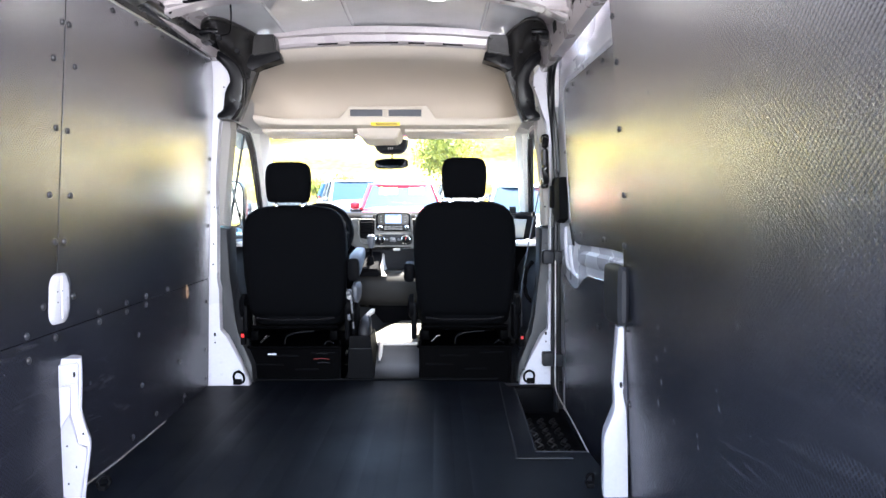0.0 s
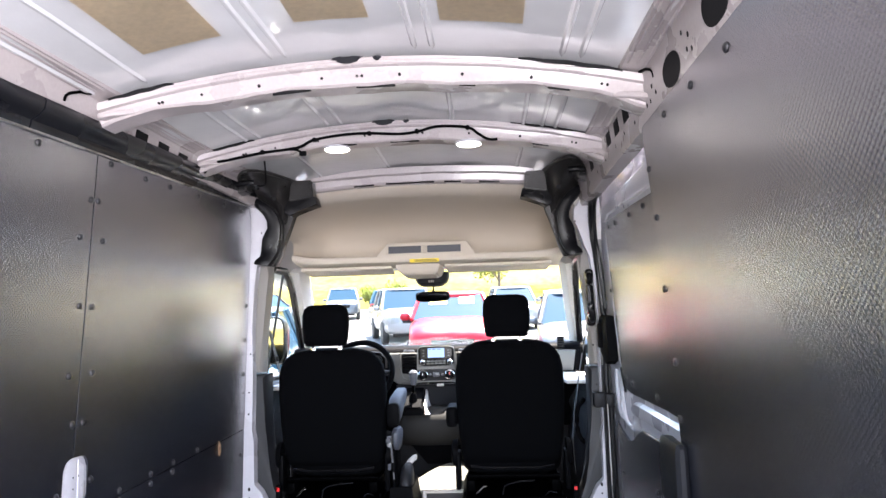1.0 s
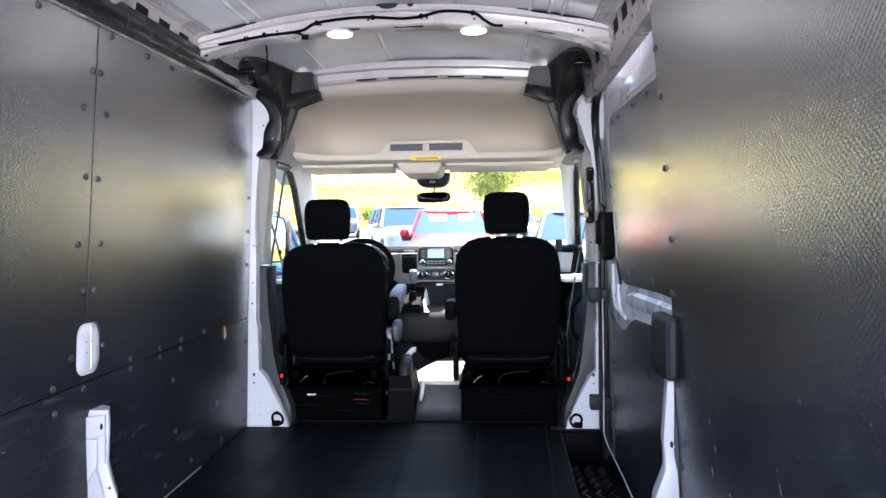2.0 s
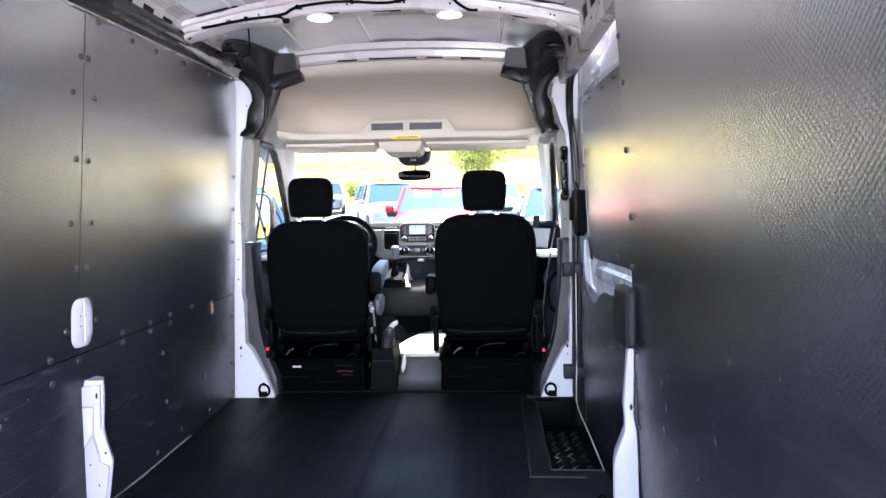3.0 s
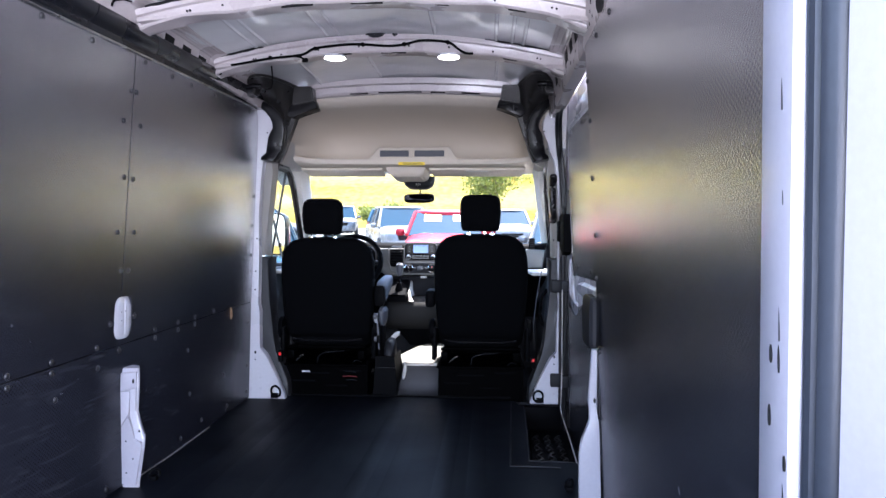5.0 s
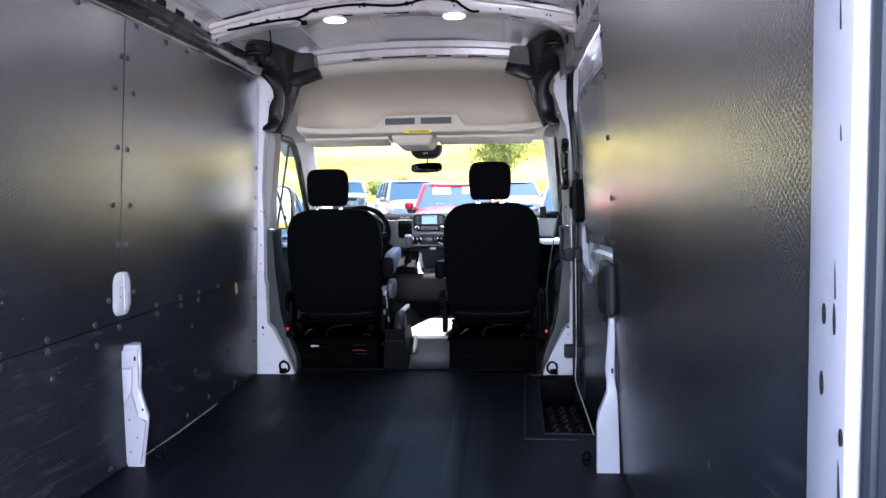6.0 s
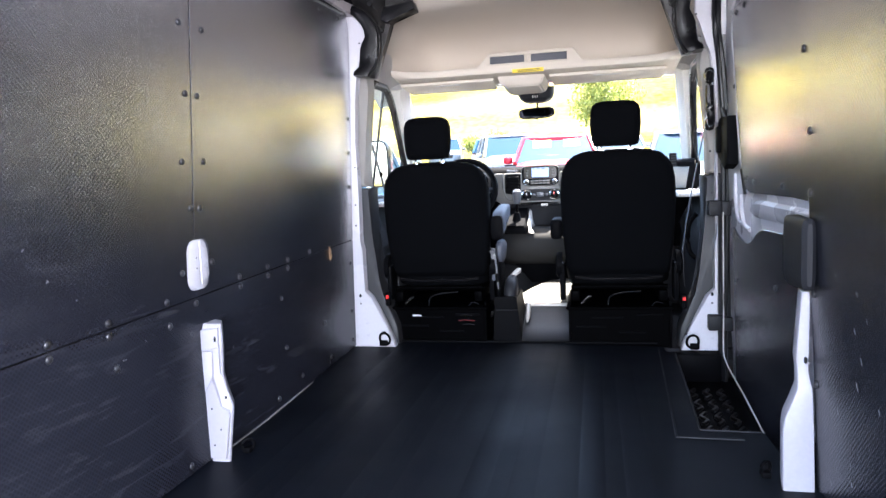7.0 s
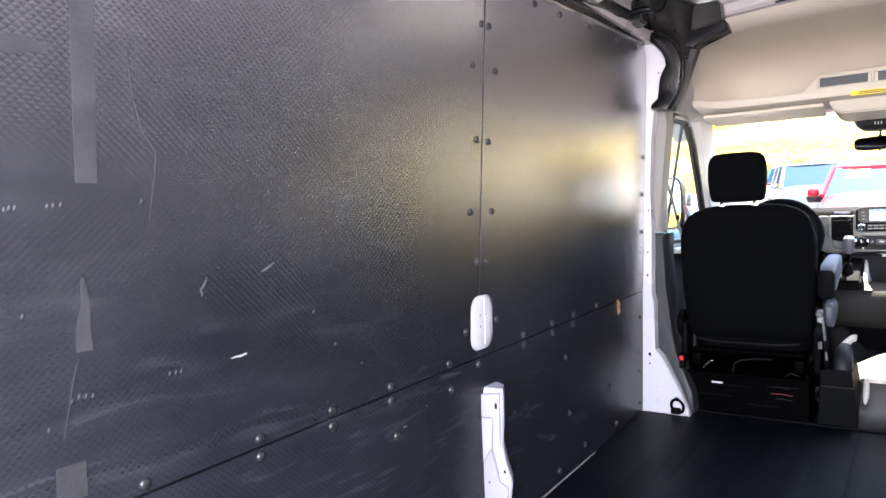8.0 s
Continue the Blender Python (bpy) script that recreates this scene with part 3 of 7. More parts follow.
def pillar_foot(side):
    """A pressed steel post: a broad face to the rear, narrowing at a waist."""
    table = FOOT_L if side < 0 else FOOT_R
    wall = 0.868 if side < 0 else 0.815
    bm = B()
    rows = [[(side * o, y, z), (side * (i + 0.008), y, z), (side * (i + 0.002), y + 0.003, z), (side * i, y + 0.010, z), (side * (i + 0.012 + 0.008 * (side < 0)), y + 0.075 - 0.025 * (side < 0), z), (side * wall, y + 0.095 - 0.02 * (side < 0), z), (side * wall, y + 0.05, z)] for z, o, i, y in table]
    loft(bm, rows)
    ob = thing("pillar_foot", "white painted steel pillar foot with a narrow waist rising from the floor", "pillar", (side * 0.82, 2.3, 0.0), "pillar feet", "structure")
    part("post", bm, DIMWHITE, ob, smooth=28)
    if side < 0:
        # a pressed border round a tall sunken channel
        bm = B()
        for pts in ([(0.846, 0.33), (0.790, 0.343), (0.791, 0.400), (0.848, 0.392)], [(0.840, 0.205), (0.812, 0.255), (0.812, 0.331), (0.846, 0.330)], [(0.790, 0.262), (0.788, 0.262), (0.789, 0.343), (0.794, 0.342)], [(0.830, 0.012), (0.776, 0.012), (0.762, 0.140), (0.762, 0.158), (0.790, 0.165), (0.812, 0.253), (0.838, 0.207)]):
            slab(bm, [(-x, 2.257 + 0.070 * z, z) for x, z in pts], (0, -0.009, 0), 0.003, 2)
        part("pressed_border", bm, DIMWHITE, ob, "", 30)
        holes = ((0.800, 0.366, 0.004, 0.010), (0.776, 0.190, 0.004, 0.008), (0.818, 0.160, 0.003, 0.003), (0.812, 0.052, 0.003, 0.003), (0.790, 0.10, 0.002, 0.004))
    else:
        bm = B()
        tube(bm, curve_pts([(0.809, 2.280, 0.320), (0.786, 2.279, 0.326), (0.788, 2.274, 0.25), (0.784, 2.269, 0.188), (0.772, 2.267, 0.160), (0.750, 2.267, 0.180)], 5), 0.0030, 6)
        part("pressed_edge", bm, DIMWHITE, ob)
        holes = ((0.763, 0.176, 0.004, 0.008), (0.796, 0.331, 0.004, 0.009), (0.802, 0.150, 0.003, 0.003), (0.794, 0.052, 0.003, 0.003), (0.759, 0.10, 0.002, 0.003))
    for x, z, w, h in holes:
        bm = B()
        y = 2.249 + 0.07 * z if side < 0 else 2.2665
        if z == 0.190:
            y += 0.009
        slab(bm, [(side * x + w * math.cos(a), y - 0.0015, z + h * math.sin(a)) for a in [q * math.pi / 5 for q in range(10)]], (0, 0.006, 0))
        part("hole", bm, VOID, ob, smooth=0)
    # black lashing ring at the floor
    bm = B()
    cx, cy = side * (0.752 if side < 0 else 0.722), 2.335
    tube(bm, [(cx + 0.014 * math.cos(a), cy + 0.012 * math.cos(a), 0.024 + 0.018 * math.sin(a)) for a in [k * math.pi / 8 for k in range(17)]], 0.005, 6, False)
    box(bm, cx - 0.012, cx + 0.012, cy - 0.015, cy + 0.015, 0.001, 0.018, 0.004)
    solid("lashing_ring", bm, PLASTIC, "small black lashing ring at the foot of a pillar", "lashing ring", group="lashing rings")
    return ob


pillar_foot(-1)
pillar_foot(1)

def lean_r(z):
    """The rear opening leans: its edge lies further back the higher it is."""
    return 0.002 - 0.10 * (z - 0.72)


# ---- right wall: one tall board between the rear pillar and the sliding door ----
bm = B()
slab(bm, [(0.860, 1.02, -0.03), (0.860, 2.27, -0.03), (0.800, 2.27, 1.66), (0.800, 0.88, 1.66)], (0.04, 0, 0))
wall_right = solid("wall_right", bm, PRIMER, "white painted van side behind a tall black board", "wall", "structure", smooth=0)
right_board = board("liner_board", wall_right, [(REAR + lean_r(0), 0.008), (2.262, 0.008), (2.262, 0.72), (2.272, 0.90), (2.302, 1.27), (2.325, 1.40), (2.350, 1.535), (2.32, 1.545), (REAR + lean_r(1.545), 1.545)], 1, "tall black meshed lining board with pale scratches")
for y, z in [(1.653, 1.494), (1.880, 1.501), (2.107, 1.505), (1.42, 1.49), (1.19, 1.49), (2.31, 1.41), (2.278, 1.27), (2.265, 1.076), (2.235, 0.885), (2.245, 0.74), (2.24, 0.50), (2.24, 0.28)]:
    bolt(right_board, 1, y, z)
random.seed(8)
for k in range(30):
    y, z = random.uniform(1.05, 2.15), random.uniform(0.05, 0.66) if k < 27 else random.uniform(0.9, 1.45)
    s = random.uniform(0.002, 0.009)
    bm = B()
    pts = [(wall_r(z + s * math.sin(a) * 1.4) - 0.0008, y + s * .3 * math.cos(a) * random.uniform(.4, 1) + s * .5 * math.sin(a), z + s * math.sin(a) * random.uniform(.5, 1.4)) for a in (0, .9, 2, 3.1, 4.2, 5.3)]
    slab(bm, pts, (0.0006, 0, 0))
    part("chip", bm, SCUFF, wall_right, "pale chip", smooth=0)
# grey cap over the lock post at the board's front edge
bm = B()
loft(bm, [ring_xz(0.784, y, 0.597, w, h, 5, 16) for y, w, h in ((2.200, 0.006, 0.074), (2.210, 0.016, 0.084), (2.33, 0.019, 0.088), (2.37, 0.016, 0.084), (2.38, 0.004, 0.07))])
solid("lock_post_cover", bm, GREYTRIM, "dark grey plastic cover over the door lock post", "cover")
# white lip of the side opening, behind the board
bm = B()
lip = [(2.275, 0.10), (2.30, 0.16), (2.335, 0.24), (2.31, 0.36), (2.325, 0.42), (2.30, 0.47), (2.30, 0.70), (2.29, 0.82), (2.275, 0.95), (2.268, 0.95), (2.268, 0.10)]
slab(bm, [(0.828 - 0.03 * z, y, z) for y, z in lip], (0.02, 0, 0), 0.004, 1)
part("opening_lip", bm, WHITE, wall_right, "white wavy sheet edge", 30)

# ---- rear right pillar, weather seal and the open rear door ----
bm = B()
rows = []
for z in (-0.03, 0.4, 0.8, 1.2, 1.66):
    x = wall_r(z)
    rows.append([(x + dx, y + lean_r(z), z) for dx, y in ((0.012, 0.873), (-0.002, 0.869), (-0.006, 0.857), (-0.008, 0.788), (-0.006, 0.773), (0.004, 0.765), (0.06, 0.765), (0.06, 0.873))])
loft(bm, rows)
rear_pillar = solid("rear_pillar", bm, DIMWHITE, "white painted rear door pillar with punched holes", "pillar", "structure", smooth=28)
for y, z, h, w in [(0.842, 0.715, 0.012, 0.004), (0.818, 0.712, 0.018, 0.003), (0.845, 0.635, 0.014, 0.004), (0.800, 0.585, 0.010, 0.003), (0.818, 0.755, 0.022, 0.001), (0.818, 1.03, 0.020, 0.001), (0.812, 0.908, 0.009, 0.001), (0.802, 0.53, 0.03, 0.001)]:
    bm = B()
    y = y - 0.022 + lean_r(z)
    x = wall_r(z) - 0.0085
    slab(bm, [(x + 0.0, y + w * math.cos(a), z + h * math.sin(a)) for a in [k * math.pi / 5 for k in range(10)]], (0.004, 0, 0))
    part("hole", bm, VOID, rear_pillar, smooth=0)
bm = B()
prof = [(0.002, 0.756), (0.000, 0.748), (0.006, 0.741), (-0.002, 0.734), (0.000, 0.722), (0.008, 0.715), (0.002, 0.706), (0.004, 0.694), (0.012, 0.682), (0.03, 0.676), (0.06, 0.756)]
loft(bm, [[(wall_r(z) + dx + 0.004 * math.sin(z * 2.2), 0.764 - 0.72 * (0.756 - y) + lean_r(z), z) for dx, y in prof] for z in [-0.03 + 1.69 * k / 12 for k in range(13)]])
solid("rear_door_seal", bm, GREYSEAL, "black ribbed rubber seal round the rear opening", "door seal", "structure", smooth=40)
bm = B()
rows = []
for z in (-0.25, 0.3, 1.0, 1.6, 1.75):
    x = wall_r(z) + 0.018
    rows.append([(x + dx, y + lean_r(z), z) for dx, y in ((0, 0.698), (0.02, 0.60), (0.05, 0.57), (0.065, 0.42), (0.045, 0.40), (0.05, -0.15), (0.11, -0.15), (0.13, 0.698))])
loft(bm, rows)
rear_door = solid("rear_door", bm, DIMWHITE, "white rear cargo door standing open", "van door", smooth=28)

# ---- front door pillars in white steel ----
POST = [(-0.905, 0.0), (-0.668, 0.0), (-0.675, 0.03), (-0.705, 0.10), (-0.775, 0.245), (-0.812, 0.275), (-0.806, 0.48), (-0.822, 0.52), (-0.814, 0.76), (-0.818, 1.0), (-0.806, 1.20), (-0.797, 1.30), (-0.770, 1.34), (-0.755, 1.42), (-0.728, 1.46), (-0.732, 1.52), (-0.770, 1.575), (-0.81, 1.60), (-0.83, 1.66), (-0.905, 1.66)]


def door_pillar(side):
    pts = [(-side * x, z) for x, z in POST]
    if side > 0:
        pts = [(min(x, 0.822), z) for x, z in pts]
        pts = [p for i, p in enumerate(pts) if i == 0 or p != pts[i - 1]]
    ob = thing("door_pillar", "white steel door pillar with punched holes and a flared foot", "pillar", (side * 0.8, 3.67, 0), "door pillars", "structure")
    bm = B()
    slab(bm, [(x, 3.655, z) for x, z in pts], (0, 0.05, 0), 0.004, 1)
    part("post", bm, WHITE, ob, smooth=28)
    holes = [(0.832, 0.255, 0.006, 0.009), (0.832, 0.215, 0.004, 0.004), (0.835, 0.60, 0.004, 0.005), (0.832, 0.70, 0.004, 0.004), (0.825, 0.88, 0.004, 0.005), (0.77, 1.46, 0.004, 0.004), (0.72, 0.075, 0.009, 0.003)]
    for x, z, w, h in holes:
        x = x if side < 0 else x - 0.035
        bm = B()
        slab(bm, [(side * x + w * math.cos(a), 3.6535, z + h * math.sin(a)) for a in [k * math.pi / 5 for k in range(10)]], (0, 0.004, 0))
        part("hole", bm, VOID, ob, smooth=0)
    # trim ahead of the post: dark below, pale above
    bm = B()
    low = [(-0.93, 0.0), (-0.66, 0.0), (-0.668, 0.09), (-0.735, 0.25), (-0.768, 0.33), (-0.775, 0.55), (-0.768, 0.78), (-0.93, 0.78)]
    slab(bm, [(-side * x, 3.712, z) for x, z in low], (0, 0.13, 0), 0.018, 2)
    part("lower_trim", bm, CHARCOAL, ob, "dark grey pillar trim")
    bm = B()
    top = [(-0.93, 0.785), (-0.785, 0.785), (-0.783, 1.0), (-0.758, 1.25), (-0.750, 1.38), (-0.93, 1.38)]
    slab(bm, [(-side * x, 3.714, z) for x, z in top], (0, 0.10, 0), 0.02, 2)
    part("upper_trim", bm, MIDTRIM, ob, "mid-grey pillar trim")
    # lashing loop at the foot
    bm = B()
    c = Vector((side * 0.722, 3.635, 0.045))
    tube(bm, [c + Vector((0.034 * math.cos(a) * 0.75 - side * .01, -0.014 * math.sin(a), 0.032 * math.sin(a))) for a in [k * math.pi / 10 for k in range(21)]], 0.006, 6, False)
    box(bm, c.x - 0.02, c.x + 0.02, 3.635, 3.655, 0.008, 0.035, 0.005)
    solid("lashing_ring", bm, PLASTIC, "black lashing ring on a white pillar foot", "lashing ring", group="lashing rings")
    return ob


door_pillar(-1)
door_pillar(1)

# ---- sliding door, closed, with its lining and seal ----
sd = thing("sliding_door", "white sliding side door, closed, lined with black boards", "van door", (0.88, 2.95, -0.15))
bm = B()


def door_x(z):
    return 0.880 - 0.018 * z


slab(bm, [(door_x(-0.2) + 0.01, 2.20, -0.20), (door_x(-0.2) + 0.01, 3.70, -0.20), (door_x(0.7) + 0.01, 3.70, 0.7), (door_x(1.6) + 0.01, 3.70, 1.60), (door_x(1.6) + 0.01, 2.20, 1.60), (door_x(.7) + 0.01, 2.20, 0.7)], (0.05, 0, 0))
part("door_shell", bm, WHITE, sd, smooth=28)
UPPER = [(3.300, 0.82), (3.345, 0.98), (3.385, 1.135), (3.432, 1.36), (3.425, 1.40), (3.385, 1.42), (2.75, 1.398), (2.20, 1.380), (2.20, 0.70), (2.60, 0.715), (3.15, 0.712), (3.225, 0.722), (3.270, 0.758)]
WAVE = [(3.49, 0.560), (3.405, 0.533), (3.25, 0.512), (3.16, 0.528), (3.06, 0.575), (2.98, 0.594), (2.59, 0.603), (2.20, 0.60)]
bm = B()
slab(bm, [(door_x(z) - 0.008, y, z) for y, z in [(3.57, -0.10), (3.63, 0.10), (3.63, 0.80), (3.62, 1.38), (3.56, 1.50), (2.20, 1.52), (2.20, -0.10)]], (0.016, 0, 0), 0.006, 2)
part("inner_frame", bm, WHITE, sd, "white pressed inner frame of the door", 28)
bm = B()
edge = [(3.335, 0.81), (3.385, 0.98), (3.425, 1.135), (3.475, 1.36), (3.465, 1.425), (3.405, 1.452), (2.75, 1.428), (2.20, 1.41)]
tube(bm, [(door_x(z) - 0.009, y, z) for y, z in edge], 0.007, 8)
part("pressed_edge", bm, WHITE, sd, "raised edge round the window field", 50)
bm = B()
loft(bm, [[(door_x(z) - 0.006 - d, y, z) for y, z in ((yy, zc - hh), (yy, zc - hh * .6), (yy, zc), (yy, zc + hh * .6), (yy, zc + hh)) for d in ((0.0 if abs(z - zc) > hh * .9 else 0.016),)] for yy, zc, hh in ((2.22, 0.655, 0.032), (2.7, 0.658, 0.032), (3.02, 0.658, 0.034), (3.10, 0.655, 0.030), (3.14, 0.652, 0.010))], closed=False)
part("waist_rail", bm, WHITE, sd, "white pressed rail with a highlight", 50)
for yy, za, zb in ((3.44, 0.60, 0.78), (3.33, 0.585, 0.70)):
    bm = B()
    tube(bm, curve_pts([(door_x(zb) - 0.006, yy + 0.02, zb), (door_x(za) - 0.014, yy, (za + zb) / 2), (door_x(za) - 0.012, yy - 0.05, za), (door_x(za) - 0.006, yy - 0.12, za - 0.012)], 4), 0.010, 8)
    part("casting_rib", bm, WHITE, sd, "rounded rib of the white casting", 50)
bm = B()
slab(bm, [(door_x(z) - 0.018, y, z) for y, z in UPPER], (0.012, 0, 0), 0.003, 1)
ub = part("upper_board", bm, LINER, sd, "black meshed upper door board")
for y, z in ((3.33, 1.385), (3.20, 1.385), (2.92, 1.375), (2.70, 1.37), (3.395, 1.12), (3.20, 0.765), (3.08, 0.755), (2.7, 0.745)):
    bolt(ub, 1, y, z, door_x(z) - 0.019)
bm = B()
slab(bm, [(door_x(z) - 0.020, y, z) for y, z in ((3.312, 0.80), (3.325, 0.80), (3.262, 0.705), (3.248, 0.705))], (0.01, 0, 0), 0.002, 1)
part("finger_slot", bm, VOID, sd, "dark slot at the board corner", 0)
bm = B()
slab(bm, [(door_x(z) - 0.018, y, z) for y, z in [(3.49, -0.10)] + WAVE + [(2.20, -0.18), (3.10, -0.18)]], (0.012, 0, 0), 0.003, 1)
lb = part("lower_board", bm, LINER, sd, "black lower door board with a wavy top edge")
for y, z in ((3.42, 0.05), (3.42, 0.35), (2.8, 0.42)):
    bolt(lb, 1, y, z, door_x(z) - 0.019)
bm = B()
slab(bm, [(door_x(z) - 0.05, y, z) for y, z in [(3.60, 0.845), (3.60, 1.00), (3.57, 1.015), (3.41, 1.01), (3.405, 0.82), (3.50, 0.80)]], (0.06, 0, 0), 0.010, 2)
box(bm, door_x(.9) - 0.065, door_x(.9) - 0.03, 3.54, 3.585, 0.87, 0.98, 0.008)
part("latch_housing", bm, PLASTIC, sd, "black latch housing on the door edge")
for z in (0.635, 0.135):
    bm = B()
    box(bm, 0.775, 0.835, 3.60, 3.652, z - 0.033, z + 0.033, 0.006)
    box(bm, 0.825, 0.870, 3.575, 3.63, z - 0.03, z + 0.03, 0.005)
    part("door_catch", bm, GREYTRIM, sd, "dark grey catch bridging pillar and door")
# seal round the opening
bm = B()
path = [(0.838, 3.645, -0.18), (0.838, 3.645, 0.2), (0.843, 3.645, 0.6), (0.844, 3.645, 1.0), (0.826, 3.640, 1.25), (0.809, 3.628, 1.40), (0.803, 3.595, 1.49), (0.799, 3.53, 1.538), (0.795, 3.40, 1.553), (0.790, 3.0, 1.556), (0.785, 2.6, 1.556), (0.782, 2.31, 1.554)]
tube(bm, curve_pts(path, 5), 0.014, 8)
tube(bm, [(p[0] + 0.010, p[1] - 0.016, p[2] - 0.012) for p in curve_pts(path, 5)], 0.010, 6)
seal = solid("side_door_seal", bm, SEAL, "black rubber seal along the side door opening", "door seal", "structure")
# grab handle on the pillar
gh = thing("grab_handle", "black plastic grab handle upright on the door pillar", "handle", (0.775, 3.6, 1.0))
bm = B()
tube(bm, curve_pts([(0.785, 3.65, 1.205), (0.780, 3.60, 1.200), (0.776, 3.575, 1.175), (0.776, 3.572, 1.10), (0.780, 3.575, 1.025), (0.785, 3.60, 1.0), (0.79, 3.65, 0.995)], 5), 0.0165, 8)
part("bar", bm, GLOSSBLACK, gh)
for z in (1.205, 0.995):
    bm = B()
    loft(bm, [ring_xz(0.786, y, z, 0.020 * s, 0.028 * s, 3, 14) for y, s in ((3.657, 1), (3.635, 0.95), (3.628, 0.6))])
    part("mount", bm, GLOSSBLACK, gh)

# ---- roof ----
bm = B()
XS = [-0.80 + 1.6 * k / 120 for k in range(121)]


def skin(x, y):
    """The pressed sheet is a little wavy, and creased between the pads."""
    crease = 0.0
    for cx, cy, wide, long in ((-0.235, 2.06, 0.045, 0.16), (-0.20, 2.62, 0.05, 0.10), (-0.31, 2.66, 0.04, 0.10), (0.30, 2.62, 0.05, 0.10)):
        g = math.exp(-((x - cx) / wide) ** 2 - ((y - cy) / long) ** 2)
        crease += 0.0024 * g * (abs(math.sin(38 * (x - cx) + 9 * (y - cy))) + 0.5 * math.sin(30 * (y - cy) - 45 * (x - cx)))
    return roof(x, y) - crease + 0.003 * math.sin(y * 5 + x * 4) + 0.0016 * math.sin(11 * y + 9 * x + 2 * math.sin(5 * x)) + 0.0010 * math.sin(23 * x - 6 * y)


loft(bm, [[(x, y, skin(x, y)) for x in XS] for y in [0.70 + 3.05 * k / 120 for k in range(121)]], closed=False)
# pressed beads along the sheet, bay by bay
for y0, y1, xs in ((0.75, 2.22, (-0.765, -0.62, -0.262, -0.222, 0.139, 0.187, 0.536, 0.587)), (2.36, 2.92, (-0.582, -0.532, -0.270, -0.219, 0.206, 0.468, 0.537, 0.585)), (3.06, 3.70, (-0.150, -0.485, 0.478))):
    for x in xs:
        ends = []
        for k in range(13):
            y = y0 + (y1 - y0) * (0, 0.02, *(j / 10 for j in range(1, 10)), 0.98, 1)[k] if k else y0
            s = 0.15 if k in (0, 12) else 1.0
            ends.append([(x - 0.010 * s, y, skin(x, y) + 0.001), (x - 0.004 * s, y, skin(x, y) - 0.0055 * s), (x + 0.004 * s, y, skin(x, y) - 0.0055 * s), (x + 0.010 * s, y, skin(x, y) + 0.001)])
        loft(bm, ends, closed=False)
rows = [[(x, y, roof(x, y) + 0.05) for x in XS] for y in (0.66, 3.80)]
loft(bm, rows, closed=False)
ceiling = solid("ceiling", bm, ROOFSKIN, "bare grey pressed roof sheet with lengthwise ribs", "ceiling", "structure", smooth=22)


